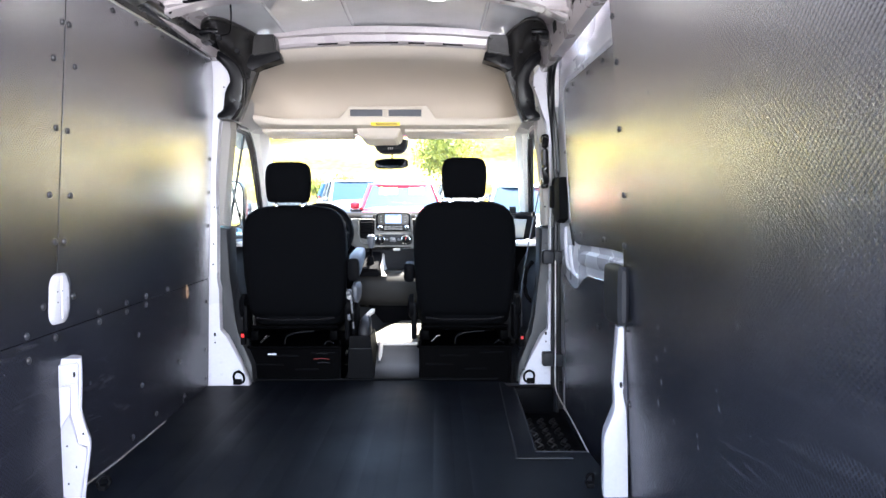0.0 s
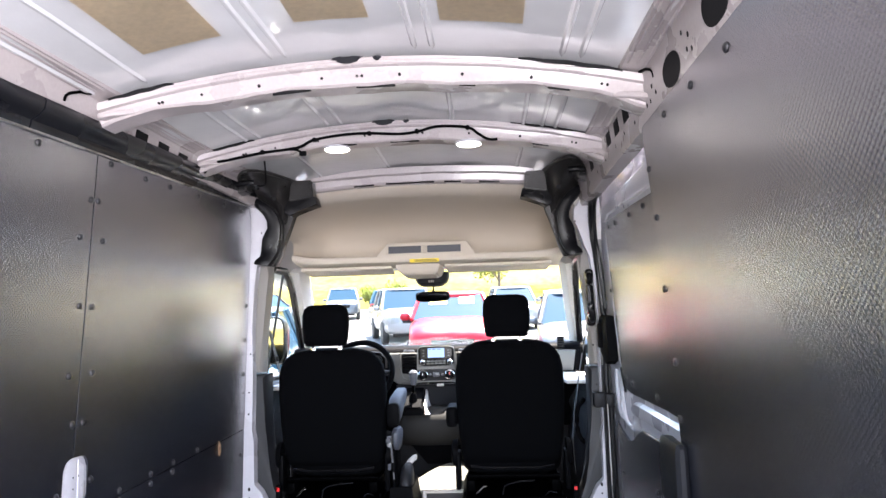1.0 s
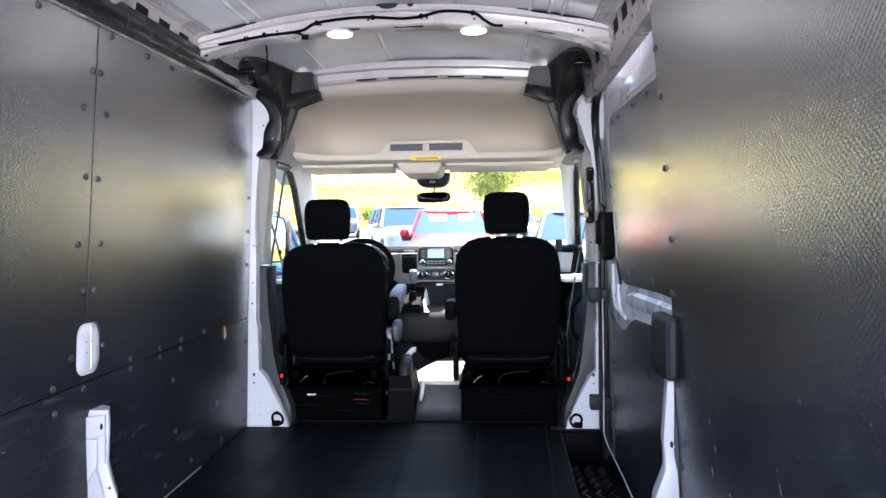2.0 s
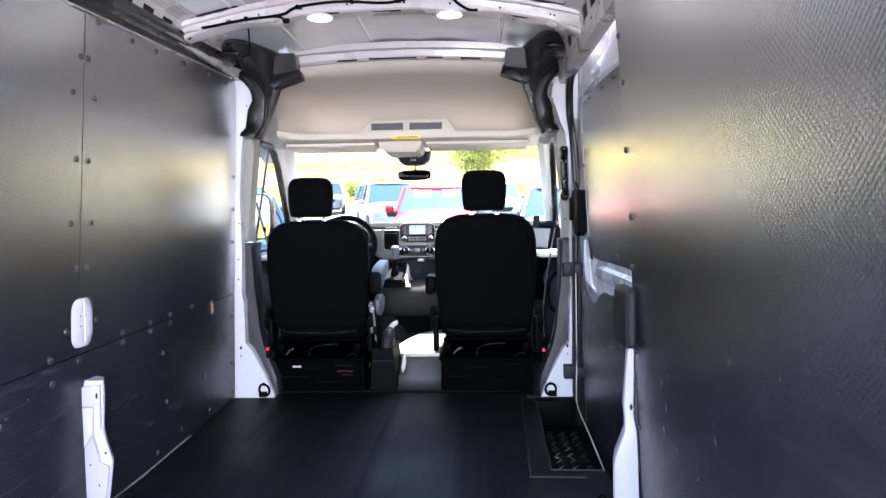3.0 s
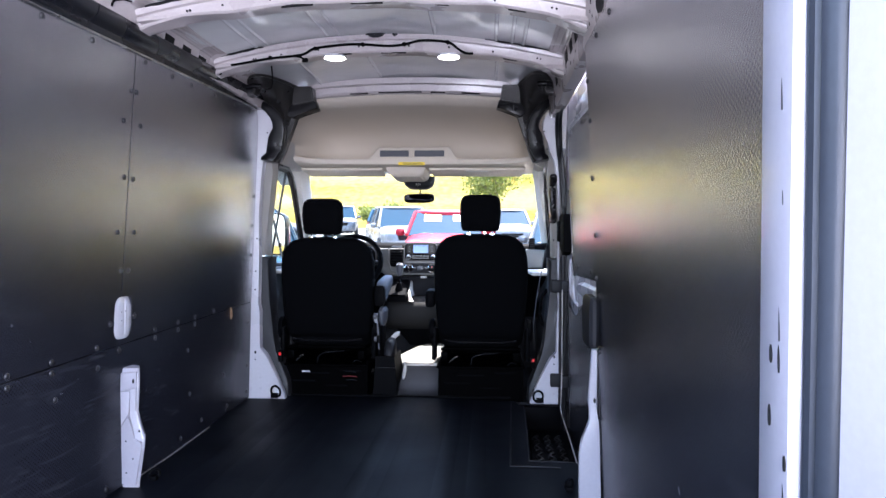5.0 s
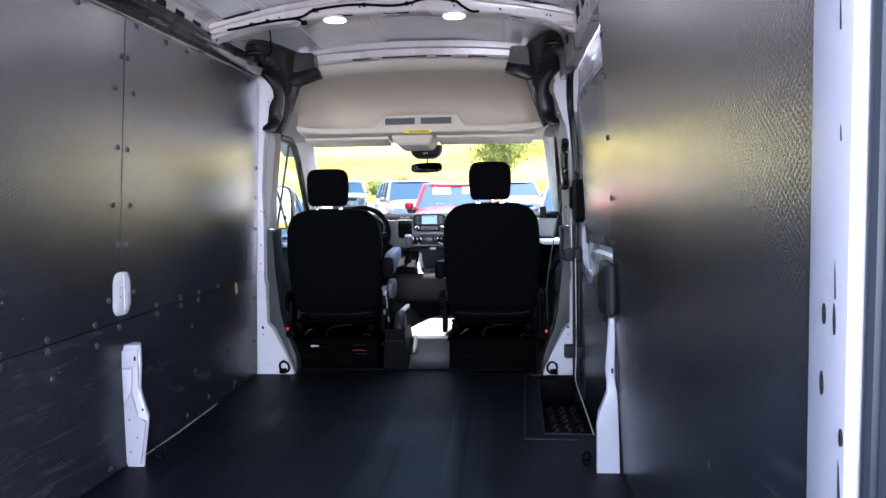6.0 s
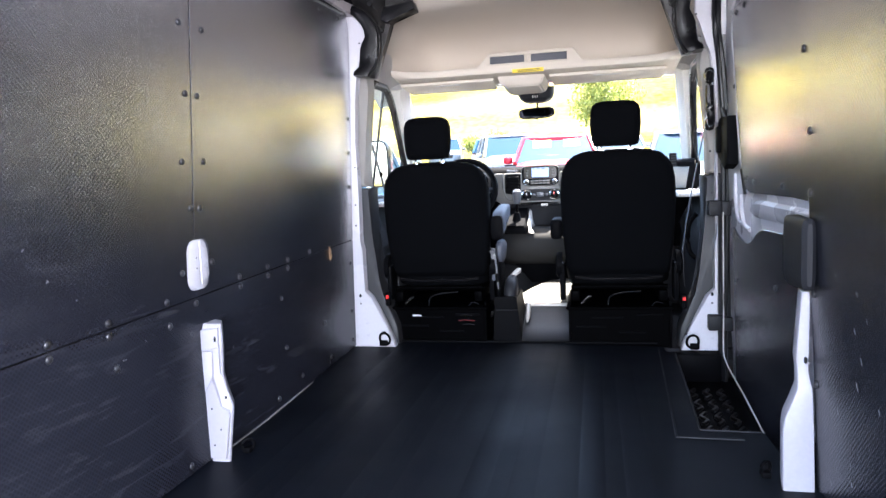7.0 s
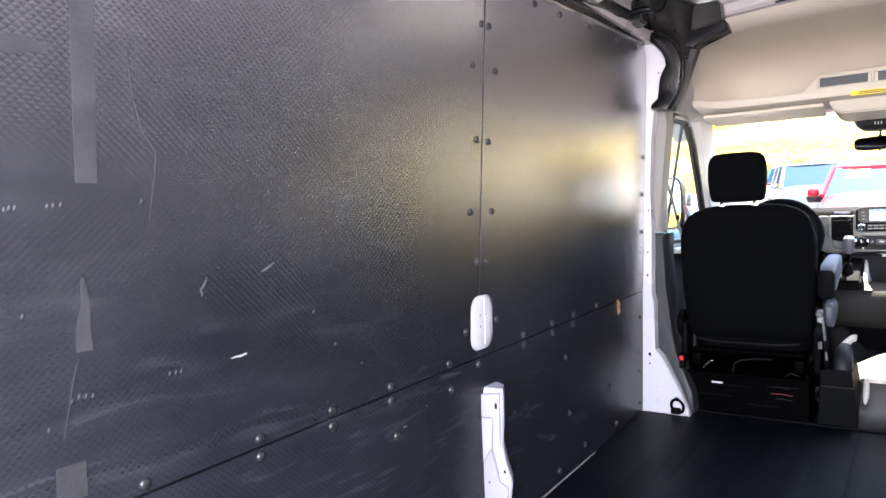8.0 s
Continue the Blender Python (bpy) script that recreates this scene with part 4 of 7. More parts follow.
def side_rail(side):
    ob = thing("roof_rail", "white painted steel roof rail with punched slots", "rail", (side * 0.77, 2.3, 1.6), "roof rails", "structure")
    bm = B()
    z0 = 1.533 if side > 0 else 1.585
    rows = []
    for y in (0.70, 1.5, 2.3, 3.0, 3.66):
        x = 0.768 + (0.02 if side < 0 else 0)
        rows.append([(side * (x + 0.05), y, z0), (side * (x + 0.002), y, z0), (side * (x - 0.004), y, z0 + 0.012), (side * (x - 0.016), y, 1.660), (side * (x - 0.032), y, 1.669), (side * (x - 0.075), y, roof(0.70, y) - 0.010), (side * (x - 0.078), y, roof(0.70, y) + 0.01), (side * (x + 0.05), y, roof(0.80, y) + 0.01)])
    loft(bm, rows)
    part("rail", bm, PRIMER, ob, smooth=25)
    for ya, yb in ((0.74, 2.18), (2.37, 2.88), (3.06, 3.60)):
        for dx, dz, r in ((0.022, 1.663, 0.0040), (0.040, 1.669, 0.0032), (0.062, 1.672, 0.0045)):
            bm = B()
            tube(bm, [(side * (x - dx), y, dz + 0.012 * (y - 2.25) * dx / 0.062) for y in (ya, ya + 0.3 * (yb - ya), ya + 0.7 * (yb - ya), yb)], r, 6)
            part("pressed_rib", bm, PRIMER, ob, "long pressed rib", 60)

    def mark(y0, y1, za, zb, material, sk=0.0, n=0):
        bm = B()
        def X(z):
            return (0.764 + (0.02 if side < 0 else 0)) - 0.012 * (z - z0 - 0.012) / (1.660 - z0 - 0.012) - 0.0012
        if n:
            pts = [((y0 + y1) / 2 + (y1 - y0) / 2 * math.copysign(abs(math.cos(a)) ** 0.8, math.cos(a)) + sk * math.sin(a), (za + zb) / 2 + (zb - za) / 2 * math.sin(a)) for a in [2 * math.pi * k / n for k in range(n)]]
        else:
            pts = [(y0, za), (y1, za), (y1 + sk, zb), (y0 + sk, zb)]
        slab(bm, [(side * X(z), y, z) for y, z in pts], (side * 0.004, 0, 0))
        part("slot", bm, material, ob, "dark punched opening", 0)
    za, zb = (1.602, 1.642) if side < 0 else (1.604, 1.650)
    for y in (2.46, 2.61, 2.76, 3.16):
        mark(y, y + 0.075, za, zb, VOID)
    if side > 0:
        mark(1.918, 2.060, 1.540, 1.615, VOID, 0.006, 18)
        mark(1.60, 1.74, 1.548, 1.634, VOID, 0.010, 18)
        mark(1.20, 1.34, 1.556, 1.652, VOID, 0.03, 16)
        for y, z in ((1.84, 1.60), (1.86, 1.575), (1.83, 1.565), (1.88, 1.62), (2.14, 1.575), (2.17, 1.60), (2.20, 1.57), (2.24, 1.57), (2.28, 1.60), (2.40, 1.57), (2.55, 1.58), (2.7, 1.575), (2.9, 1.575), (3.0, 1.585), (3.1, 1.575), (3.3, 1.575)):
            mark(y - 0.005, y + 0.005, z - 0.006, z + 0.006, VOID, 0, 8)
    # bent clip near the crossbeam
    bm = B()
    o = 0.05 if side > 0 else 0.0
    tube(bm, [(side * (x - 0.0095), 2.090 + o, 1.614), (side * (x - 0.011), 2.092 + o, 1.628), (side * (x - 0.0135), 2.105 + o, 1.639), (side * (x - 0.017), 2.145 + o, 1.656), (side * (x - 0.024), 2.185 + o, 1.663)], 0.0042, 5)
    part("clip", bm, METALDARK, ob)
    return ob


side_rail(-1)
side_rail(1)


ENDS = [(0.0, 0.054), (0.35, 0.051), (0.55, 0.043), (0.62, 0.039), (0.66, 0.042), (0.70, 0.052), (0.74, 0.066), (0.80, 0.080)]


def crossbeam(y0, top, bend, label, lamps=False, wavy=0.004):
    """A pressed steel beam across the roof."""
    ob = thing("roof_crossbeam", label, "roof beam", (0, y0, top - 0.03), "roof crossbeams", "structure")

    def depth(x):
        """The beam thins towards its ends and turns down where it meets the rails."""
        q = abs(x) if x > 0 else min(-x, 0.665)
        for (a, da), (b, db) in zip(ENDS, ENDS[1:]):
            if q <= b:
                return da + (db - da) * (q - a) / (b - a)
        return ENDS[-1][1]
    bm = B()
    rows = []
    n = 40
    for k in range(n + 1):
        x = -0.775 + 1.55 * k / n
        zt = top - bend * x * x
        w = wavy * math.sin(x * 17) + (0.004 if int((x + 2) * 4) % 2 else 0)
        deep = depth(x)
        rows.append([(x, y0 - 0.018, zt + 0.020), (x, y0 - 0.014, zt), (x, y0 - 0.002, zt - 0.003), (x, y0 + w * .3, zt - 0.012), (x, y0 + w * .3, zt - deep + 0.006 + w), (x, y0 + 0.008, zt - deep + w), (x, y0 + 0.075, zt - deep + w), (x, y0 + 0.083, zt - deep + 0.006), (x, y0 + 0.085, zt - 0.01), (x, y0 + 0.105, zt + 0.012)])
    loft(bm, rows)
    part("beam", bm, PRIMER, ob, smooth=25)
    for sd in (-1, 1):
        bm = B()
        zt = top - bend * 0.72 * 0.72
        rows = []
        for x, z, w0, w1 in ((0.672, zt + 0.006, 0.0, 0.085), (0.70, zt + 0.000, -0.010, 0.095), (0.735, zt - 0.008, -0.026, 0.110), (0.762, zt - 0.016, -0.036, 0.118)):
            z += 0.010 * (1 - sd)
            rows.append([(sd * x, y0 + w0, z - 0.046), (sd * x, y0 + w1, z - 0.046), (sd * (x + 0.004), y0 + w1 - 0.004, z - 0.030), (sd * (x + 0.004), y0 + w0 + 0.004, z - 0.030)])
        loft(bm, rows)
        bmesh.ops.bevel(bm, geom=bm.edges[:], offset=0.003, segments=1, affect="EDGES")
        part("end_gusset", bm, PRIMER, ob, "flared beam end", 30)
    for x, r in [(-0.60, .004), (-0.59, .004), (-0.475, .004), (-0.31, .0045), (-0.13, .004), (-0.03, .004), (-0.016, .004), (0.09, .0045), (0.265, .0045), (0.455, .0045), (0.645, .004), (0.66, .004)]:
        bm = B()
        z = top - bend * x * x - 0.5 * depth(x)
        lathe(bm, (x, y0 - 0.0035, z), (0, 1, 0), [(0, r), (0.006, r)], 8)
        part("hole", bm, VOID, ob)
    for x, w in ((-0.42, 0.02), (-0.22, 0.055), (0.02, 0.055), (0.27, 0.03), (0.53, 0.03), (0.66, 0.03)):
        bm = B()
        z = top - bend * x * x - depth(x)
        slab(bm, [(x - w, y0 + 0.012, z - 0.0015 + 2 * bend * x * w), (x + w, y0 + 0.012, z - 0.0015 - 2 * bend * x * w), (x + w, y0 + 0.019, z - 0.0015 - 2 * bend * x * w), (x - w, y0 + 0.019, z - 0.0015 + 2 * bend * x * w)], (0, 0, 0.008))
        part("slot", bm, VOID, ob, smooth=0)
    for x, w, h in ((-0.055, 0.040, 0.010), (0.03, 0.012, 0.006)):
        bm = B()
        z = top - bend * x * x
        rag = [(math.cos(q) * w * (1 + 0.25 * math.sin(5 * q + x * 9)), 0.017 + h * math.sin(q) * (1 + 0.3 * math.sin(3 * q))) for q in [2 * math.pi * k / 14 for k in range(14)]]
        loft(bm, [[(x + dx, y, z + dz) for dx, dz in rag] for y in (y0 - 0.0195, y0 - 0.012)])
        part("sealant", bm, GREYTRIM, ob, "smeared grey sealant")
    for x0, x1 in ((-0.74, -0.55), (0.42, 0.70)):
        bm = B()
        rows = []
        for k in range(9):
            x = x0 + (x1 - x0) * k / 8
            z = top - bend * x * x + 0.020 + 0.0015 * math.sin(k * 2.1)
            h = 0.0045 * math.sin(math.pi * (k + 0.5) / 9) + 0.0015
            rows.append([(x, y0 - 0.0205, z - h), (x, y0 - 0.0205, z + h), (x, y0 - 0.010, z + h), (x, y0 - 0.010, z - h)])
        loft(bm, rows)
        part("gap", bm, VOID, ob, "dark gap over the beam", 0)
    # pressed lines along the upper edge
    for dz, dy in ((0.003, -0.0150), (0.012, -0.0168)):
        bm = B()
        tube(bm, [(x, y0 + dy, top - bend * x * x + dz + 0.0012 * math.sin(x * 31)) for x in [-0.60 + 1.2 * k / 30 for k in range(31)]], 0.0022, 5)
        part("pressed_line", bm, PRIMER, ob, "", 60)
    return ob


crossbeam(2.25, 1.725, 0.155, "white pressed steel crossbeam under the roof, with holes")
crossbeam(2.93, 1.745, 0.165, "white pressed crossbeam that carries two lamps and a cable")
bm = B()
rows = []
for k in range(31):
    x = -0.56 + 1.12 * k / 30
    zt = 1.738 - 0.085 * x * x
    rows.append([(x, 3.70, zt + 0.03), (x, 3.705, zt), (x, 3.73, zt - 0.004 + 0.002 * math.sin(x * 24)), (x, 3.735, zt - 0.034), (x, 3.745, zt - 0.046), (x, 3.79, zt - 0.050), (x, 3.80, zt + 0.03)])
loft(bm, rows)
header = solid("roof_header", bm, PRIMER, "white painted roof header over the cab opening", "roof beam", "structure", smooth=25)
for x, w in ((-0.28, 0.05), (-0.05, 0.12), (0.16, 0.04), (0.34, 0.05)):
    bm = B()
    z = 1.738 - 0.085 * x * x - 0.040
    slab(bm, [(x - w, 3.7345, z + 0.17 * x * w), (x + w, 3.7345, z - 0.17 * x * w), (x + w, 3.7345, z - 0.007 - 0.17 * x * w), (x - w, 3.7345, z - 0.007 + 0.17 * x * w)], (0, 0.004, 0))
    part("slot", bm, VOID, header, smooth=0)

# tan damping pads stuck to the roof sheet
for x0, x1, y0, y1, sk in ((-0.545, -0.335, 1.42, 2.035, 0.012), (-0.130, 0.055, 1.42, 1.995, -0.012), (0.218, 0.420, 1.42, 2.02, 0.004)):
    bm = B()
    rows = []
    for y in (y0, (y0 + y1) / 2, y1):
        rows.append([(x0 + (x1 - x0) * k / 6 + sk * (y - y0), y - 0.02 * (x0 < -0.3) * k / 6, roof(x0 + (x1 - x0) * k / 6, y) - 0.006) for k in range(7)])
    loft(bm, rows, closed=False)
    bmesh.ops.solidify(bm, geom=bm.faces[:], thickness=0.003)
    solid("damping_pad", bm, PAD, "tan sound-damping pad glued under the roof", "damping pad", group="damping pads")

# lamps and cable on the front crossbeam
for x in (-0.245, 0.262):
    z = 1.745 - 0.165 * x * x - 0.054
    dl = thing("dome_lamp", "round white cargo lamp, lit, under the crossbeam", "ceiling lamp", (x, 2.968, z), "cargo lamps")
    bm = B()
    lathe(bm, (x, 2.968, z), (0, 0, -1), [(-0.004, 0.052), (0.002, 0.052), (0.0045, 0.047)], 24)
    part("bezel", bm, WHITE, dl)
    bm = B()
    lathe(bm, (x, 2.968, z - 0.0047), (0, 0, -1), [(0.0, 0.046), (0.0015, 0.040), (0.003, 0.02), (0.0032, 0.001)], 24)
    part("lens", bm, LED, dl, "lit white lens")


def beam2(x):
    return 1.745 - 0.165 * x * x


cab = thing("wiring_harness", "black taped cable clipped along the crossbeam", "cable", (-0.3, 2.92, 1.7))
pts = [(-0.76, 2.95, 1.605), (-0.73, 2.935, 1.635), (-0.66, 2.920, beam2(.66) - 0.030), (-0.52, 2.918, beam2(.52) - 0.035), (-0.42, 2.915, beam2(.42) - 0.042), (-0.37, 2.915, beam2(.37) - 0.040), (-0.32, 2.914, beam2(.32) - 0.022), (-0.20, 2.914, beam2(.20) - 0.018), (-0.11, 2.914, beam2(.11) - 0.022), (0.0, 2.914, beam2(0) - 0.032), (0.07, 2.914, beam2(.07) - 0.026), (0.15, 2.914, beam2(.15) - 0.006), (0.26, 2.914, beam2(.26) - 0.008), (0.30, 2.915, beam2(.30) - 0.030), (0.335, 2.915, beam2(.335) - 0.048), (0.37, 2.916, beam2(.37) - 0.046)]
bm = B()
tube(bm, curve_pts(pts, 5), 0.0055, 6)
part("cable", bm, PLASTIC, cab)
bm = B()
tube(bm, curve_pts([(-0.42, 2.915, beam2(.42) - 0.042), (-0.39, 2.913, beam2(.39) - 0.050), (-0.365, 2.915, beam2(.37) - 0.066)], 4), 0.005, 6)
box(bm, -0.378, -0.352, 2.908, 2.922, beam2(.37) - 0.076, beam2(.37) - 0.058, 0.003)
part("plug", bm, PLASTIC, cab)
for x, dz in ((-0.52, -0.033), (-0.32, -0.022), (-0.11, -0.022), (0.07, -0.024), (0.26, -0.008)):
    bm = B()
    lathe(bm, (x, 2.921, beam2(x) + dz), (0, -1, 0), [(0, 0.009), (0.012, 0.009), (0.014, 0.004)], 8)
    part("clip", bm, PLASTIC, cab)
bm = B()
tube(bm, curve_pts([(-0.55, 3.02, 1.675), (-0.57, 3.1, 1.64), (-0.62, 3.25, 1.615), (-0.70, 3.40, 1.64), (-0.73, 3.5, 1.665)], 5), 0.0035, 5)
part("loose_lead", bm, PLASTIC, cab)

# long black cover along the top of the left wall
rc = thing("cable_cover", "long black plastic cable cover along the wall top", "cable cover", (-0.80, 2.2, 1.55))


def rail_z(y):
    return 1.530 + 0.042 * (y - 2.0)


for y0, y1 in ((0.72, 2.000), (2.006, 3.60)):
    bm = B()
    rows = []
    for k in range(9):
        y = y0 + (y1 - y0) * k / 8
        z = rail_z(y)
        rows.append([(-0.830, y, z - 0.012), (-0.812, y, z - 0.014), (-0.808, y, z - 0.004), (-0.806, y, z + 0.008), (-0.788, y, z + 0.018), (-0.773, y, z + 0.034), (-0.769, y, z + 0.055), (-0.774, y, z + 0.064), (-0.830, y, z + 0.068)])
    loft(bm, rows)
    part("cover", bm, COVER, rc, smooth=50)
# a bright strip draws the highlight along the cover's lower edge
bm = B()
loft(bm, [[(-0.826, y, rail_z(y) - 0.016), (-0.8085, y, rail_z(y) - 0.018), (-0.8075, y, rail_z(y) - 0.0135), (-0.826, y, rail_z(y) - 0.012)] for y in (0.72, 2.2, 3.6)])
part("edge_highlight", bm, STEEL, rc, "thin bright strip drawn as the cover's edge highlight")


# ---- black corner brackets where roof, pillar and header meet ----
def corner_bracket(side):
    ob = thing("corner_bracket", "moulded black plastic corner bracket under the roof", "bracket", (side * 0.7, 3.68, 1.55), "corner brackets")

    def P(x, y, z):
        """x is given for the left side; the right one sits a little further in."""
        near = 0.030 * max(-x - 0.49, 0) / 0.30 if side > 0 else 0.0
        return (side * (-x - near), y, z)
    # web that sweeps from the roof down to the post
    top = [(-0.775, 3.36, 1.655), (-0.742, 3.28, 1.668), (-0.704, 3.262, 1.678), (-0.668, 3.33, 1.690), (-0.634, 3.48, 1.698), (-0.606, 3.62, 1.700)]
    low = [(-0.835, 3.63, 1.625), (-0.790, 3.625, 1.632), (-0.745, 3.622, 1.608), (-0.690, 3.622, 1.565), (-0.662, 3.622, 1.52), (-0.640, 3.622, 1.500)]
    bm = B()
    rows = []
    for a, b in zip(top, low):
        a, b = Vector(a), Vector(b)
        m1, m2 = a.lerp(b, 0.30) + Vector((0, 0.012, 0.012)), a.lerp(b, 0.70) + Vector((0, 0.020, 0.010))
        rows.append([P(*q) for q in (a, m1, m2, b, b + Vector((0, 0.07, 0)), a + Vector((0, 0.10, 0.03)))])
    loft(bm, rows)
    part("web", bm, BRACKET, ob, "speckled black web under the roof", 40)
    bm = B()
    tube(bm, [P(*q) for q in curve_pts([(-0.800, 3.45, 1.640)] + top, 4)], 0.007, 6)
    part("roof_bead", bm, BRACKET, ob, "", 60)
    # flank that runs down beside the tail
    bm = B()
    flank = [(-0.640, 1.60), (-0.598, 1.56), (-0.612, 1.535), (-0.653, 1.408), (-0.671, 1.354), (-0.698, 1.294), (-0.722, 1.30), (-0.676, 1.371), (-0.664, 1.489), (-0.690, 1.560)]
    slab(bm, [P(x, 3.640, z) for x, z in flank], (0, 0.05, 0), 0.005, 1)
    part("flank", bm, BRACKET, ob, "black flank along the tail", 40)
    # box-shaped ear over a lip
    bm = B()
    loft(bm, [[P(x, y, z) for x, z in ((-0.612, 1.702), (-0.512, 1.702), (-0.503, 1.618), (-0.622, 1.600))] for y in (3.605, 3.69)])
    bmesh.ops.bevel(bm, geom=bm.edges[:], offset=0.006, segments=2, affect="EDGES")
    part("ear", bm, BRACKET, ob, "speckled grey-black ear", 40)
    bm = B()
    lip = [(-0.640, 1.606), (-0.505, 1.626), (-0.494, 1.622), (-0.482, 1.581), (-0.578, 1.560), (-0.612, 1.530), (-0.650, 1.545)]
    slab(bm, [P(x, 3.612, z) for x, z in lip], (0, 0.08, 0), 0.007, 2)
    part("ear_lip", bm, TAILBLACK, ob, "smooth lip under the ear", 40)
    # thick smooth tail that curls down the post
    bm = B()
    left = [(-0.862, 1.618), (-0.829, 1.600), (-0.795, 1.584), (-0.773, 1.566), (-0.748, 1.535), (-0.735, 1.505), (-0.732, 1.475), (-0.748, 1.450), (-0.760, 1.425), (-0.765, 1.38), (-0.770, 1.342), (-0.790, 1.322), (-0.793, 1.306)]
    right = [(-0.840, 1.642), (-0.800, 1.636), (-0.755, 1.616), (-0.718, 1.592), (-0.686, 1.560), (-0.666, 1.525), (-0.656, 1.489), (-0.655, 1.462), (-0.656, 1.430), (-0.662, 1.395), (-0.672, 1.355), (-0.692, 1.315), (-0.712, 1.294)]
    rows = []
    for k, (a, b) in enumerate(zip(left, right)):
        f = 3.590 - (0.016 if k > 10 else 0.0)
        mix = [(a[0] + (b[0] - a[0]) * q, a[1] + (b[1] - a[1]) * q) for q in (0, 0.10, 0.5, 0.90, 1)]
        rows.append([P(x, y, z) for (x, z), y in zip(mix, (3.640, f + 0.012, f, f + 0.010, 3.630))] + [P(b[0], 3.69, b[1]), P(a[0], 3.69, a[1])])
    loft(bm, rows)
    part("tail", bm, TAILBLACK, ob, "smooth curved tail", 50)
    bm = B()
    tube(bm, [P(x, 3.605, z) for x, z in right[2:]], 0.0045, 6)
    part("edge_bead", bm, BRACKET, ob, "", 60)
    # hollow clasp with a peg at the end of the cable cover
    bm = B()
    loft(bm, [[P(x, y, z) for x, z in ((-0.800, 1.600), (-0.742, 1.610), (-0.738, 1.668), (-0.800, 1.660))] for y in (3.36, 3.44)])
    bmesh.ops.bevel(bm, geom=bm.edges[:], offset=0.006, segments=2, affect="EDGES")
    cl = part("clasp", bm, BRACKET, ob, "", 40)
    bm = B()
    box(bm, min(P(-0.792, 0, 0)[0], P(-0.750, 0, 0)[0]), max(P(-0.792, 0, 0)[0], P(-0.750, 0, 0)[0]), 3.354, 3.37, 1.618, 1.656, 0.004)
    part("clasp_hollow", bm, VOID, cl, "", 0)
    bm = B()
    tube(bm, [P(-0.776, 3.335, 1.636), P(-0.735, 3.325, 1.640), P(-0.700, 3.335, 1.640)], 0.0125, 10)
    part("peg", bm, GLOSSBLACK, cl, "", 50)
    for x, y, z, r in ((-0.722, 3.445, 1.640, 0.010), (-0.672, 3.545, 1.605, 0.011), (-0.770, 3.52, 1.640, 0.007), (-0.652, 3.63, 1.50, 0.006), (-0.680, 3.632, 1.362, 0.005), (-0.640, 3.636, 1.545, 0.012)):
        bm = B()
        q = P(x, y, z)
        lathe(bm, (q[0], q[1] - 0.010, q[2]), (0, 1, 0), [(0, r), (0.004, r * 0.8), (0.02, r * 0.75)], 10)
        part("socket", bm, VOID, ob)
    return ob


corner_bracket(-1)
corner_bracket(1)

# ---- cab: headliner with overhead shelf ----
hl = thing("headliner", "beige-grey moulded cab headliner with an overhead shelf", "headliner", (0, 4.1, 1.4), kind="structure")


def wide(x):
    """How the liner drops towards the sides: 0 in the middle, 1 at the edge."""
    return abs(x / 0.70) ** 3


bm = B()
rows = []
n = 36
for k in range(n + 1):
    x = -0.74 + 1.48 * k / n
    e = min(abs(x) / 0.715, 1.0)
    b = 0.36 * e ** 14                   # the ends of the shelf come round towards the cargo space
    rows.append([(x, 3.760, 1.700 - 0.085 * x * x - 0.03 * e ** 12), (x, 3.800, 1.662 - 0.070 * x * x - 0.05 * e ** 14), (x, 3.92 - 0.2 * b, 1.652 - 0.070 * x * x - 0.07 * e ** 14), (x, 4.12 - 0.5 * b, 1.632 - 0.06 * x * x - 0.10 * e ** 14), (x, 4.30 - 0.8 * b, 1.590 - 0.05 * x * x - 0.10 * e ** 14), (x, 4.42 - b, 1.520 - 0.05 * e ** 14), (x, 4.455 - b, 1.450), (x, 4.455 - b, 1.395), (x, 4.43 - b, 1.372), (x * 0.99, 4.12 - 0.1 * b, 1.362), (x * 0.99, 4.06, 1.368 + 0.02 * e ** 12), (x * 0.99, 4.040, 1.364 + 0.02 * e ** 12), (x * 0.99, 4.034, 1.350 + 0.02 * e ** 12), (x * 0.985, 4.042, 1.332 + 0.02 * e ** 12), (x * 0.97, 4.09, 1.322 + 0.015 * e ** 12), (x * 0.97, 4.36, 1.318 - 0.01 * e ** 12)])
loft(bm, rows, closed=False)
part("shell", bm, HEADLINER, hl, smooth=50)
for s in (-1, 1):
    bm = B()
    rows = []
    for y0, z0, zl in ((3.72, 1.62, 1.34), (3.90, 1.60, 1.335), (4.10, 1.54, 1.33), (4.28, 1.44, 1.30), (4.40, 1.36, 1.24)):
        rows.append([(s * 0.70, y0, z0 + 0.02), (s * 0.735, y0, z0 - 0.03), (s * 0.765, y0 + 0.02, zl + 0.45 * (z0 - 0.03 - zl)), (s * 0.80, y0 + 0.03, zl), (s * 0.93, y0 + 0.03, zl), (s * 0.93, y0, z0 + 0.06)])
    loft(bm, rows)
    part("side_panel", bm, LIGHTTRIM, hl, "pale cheek above the cab door", 50)
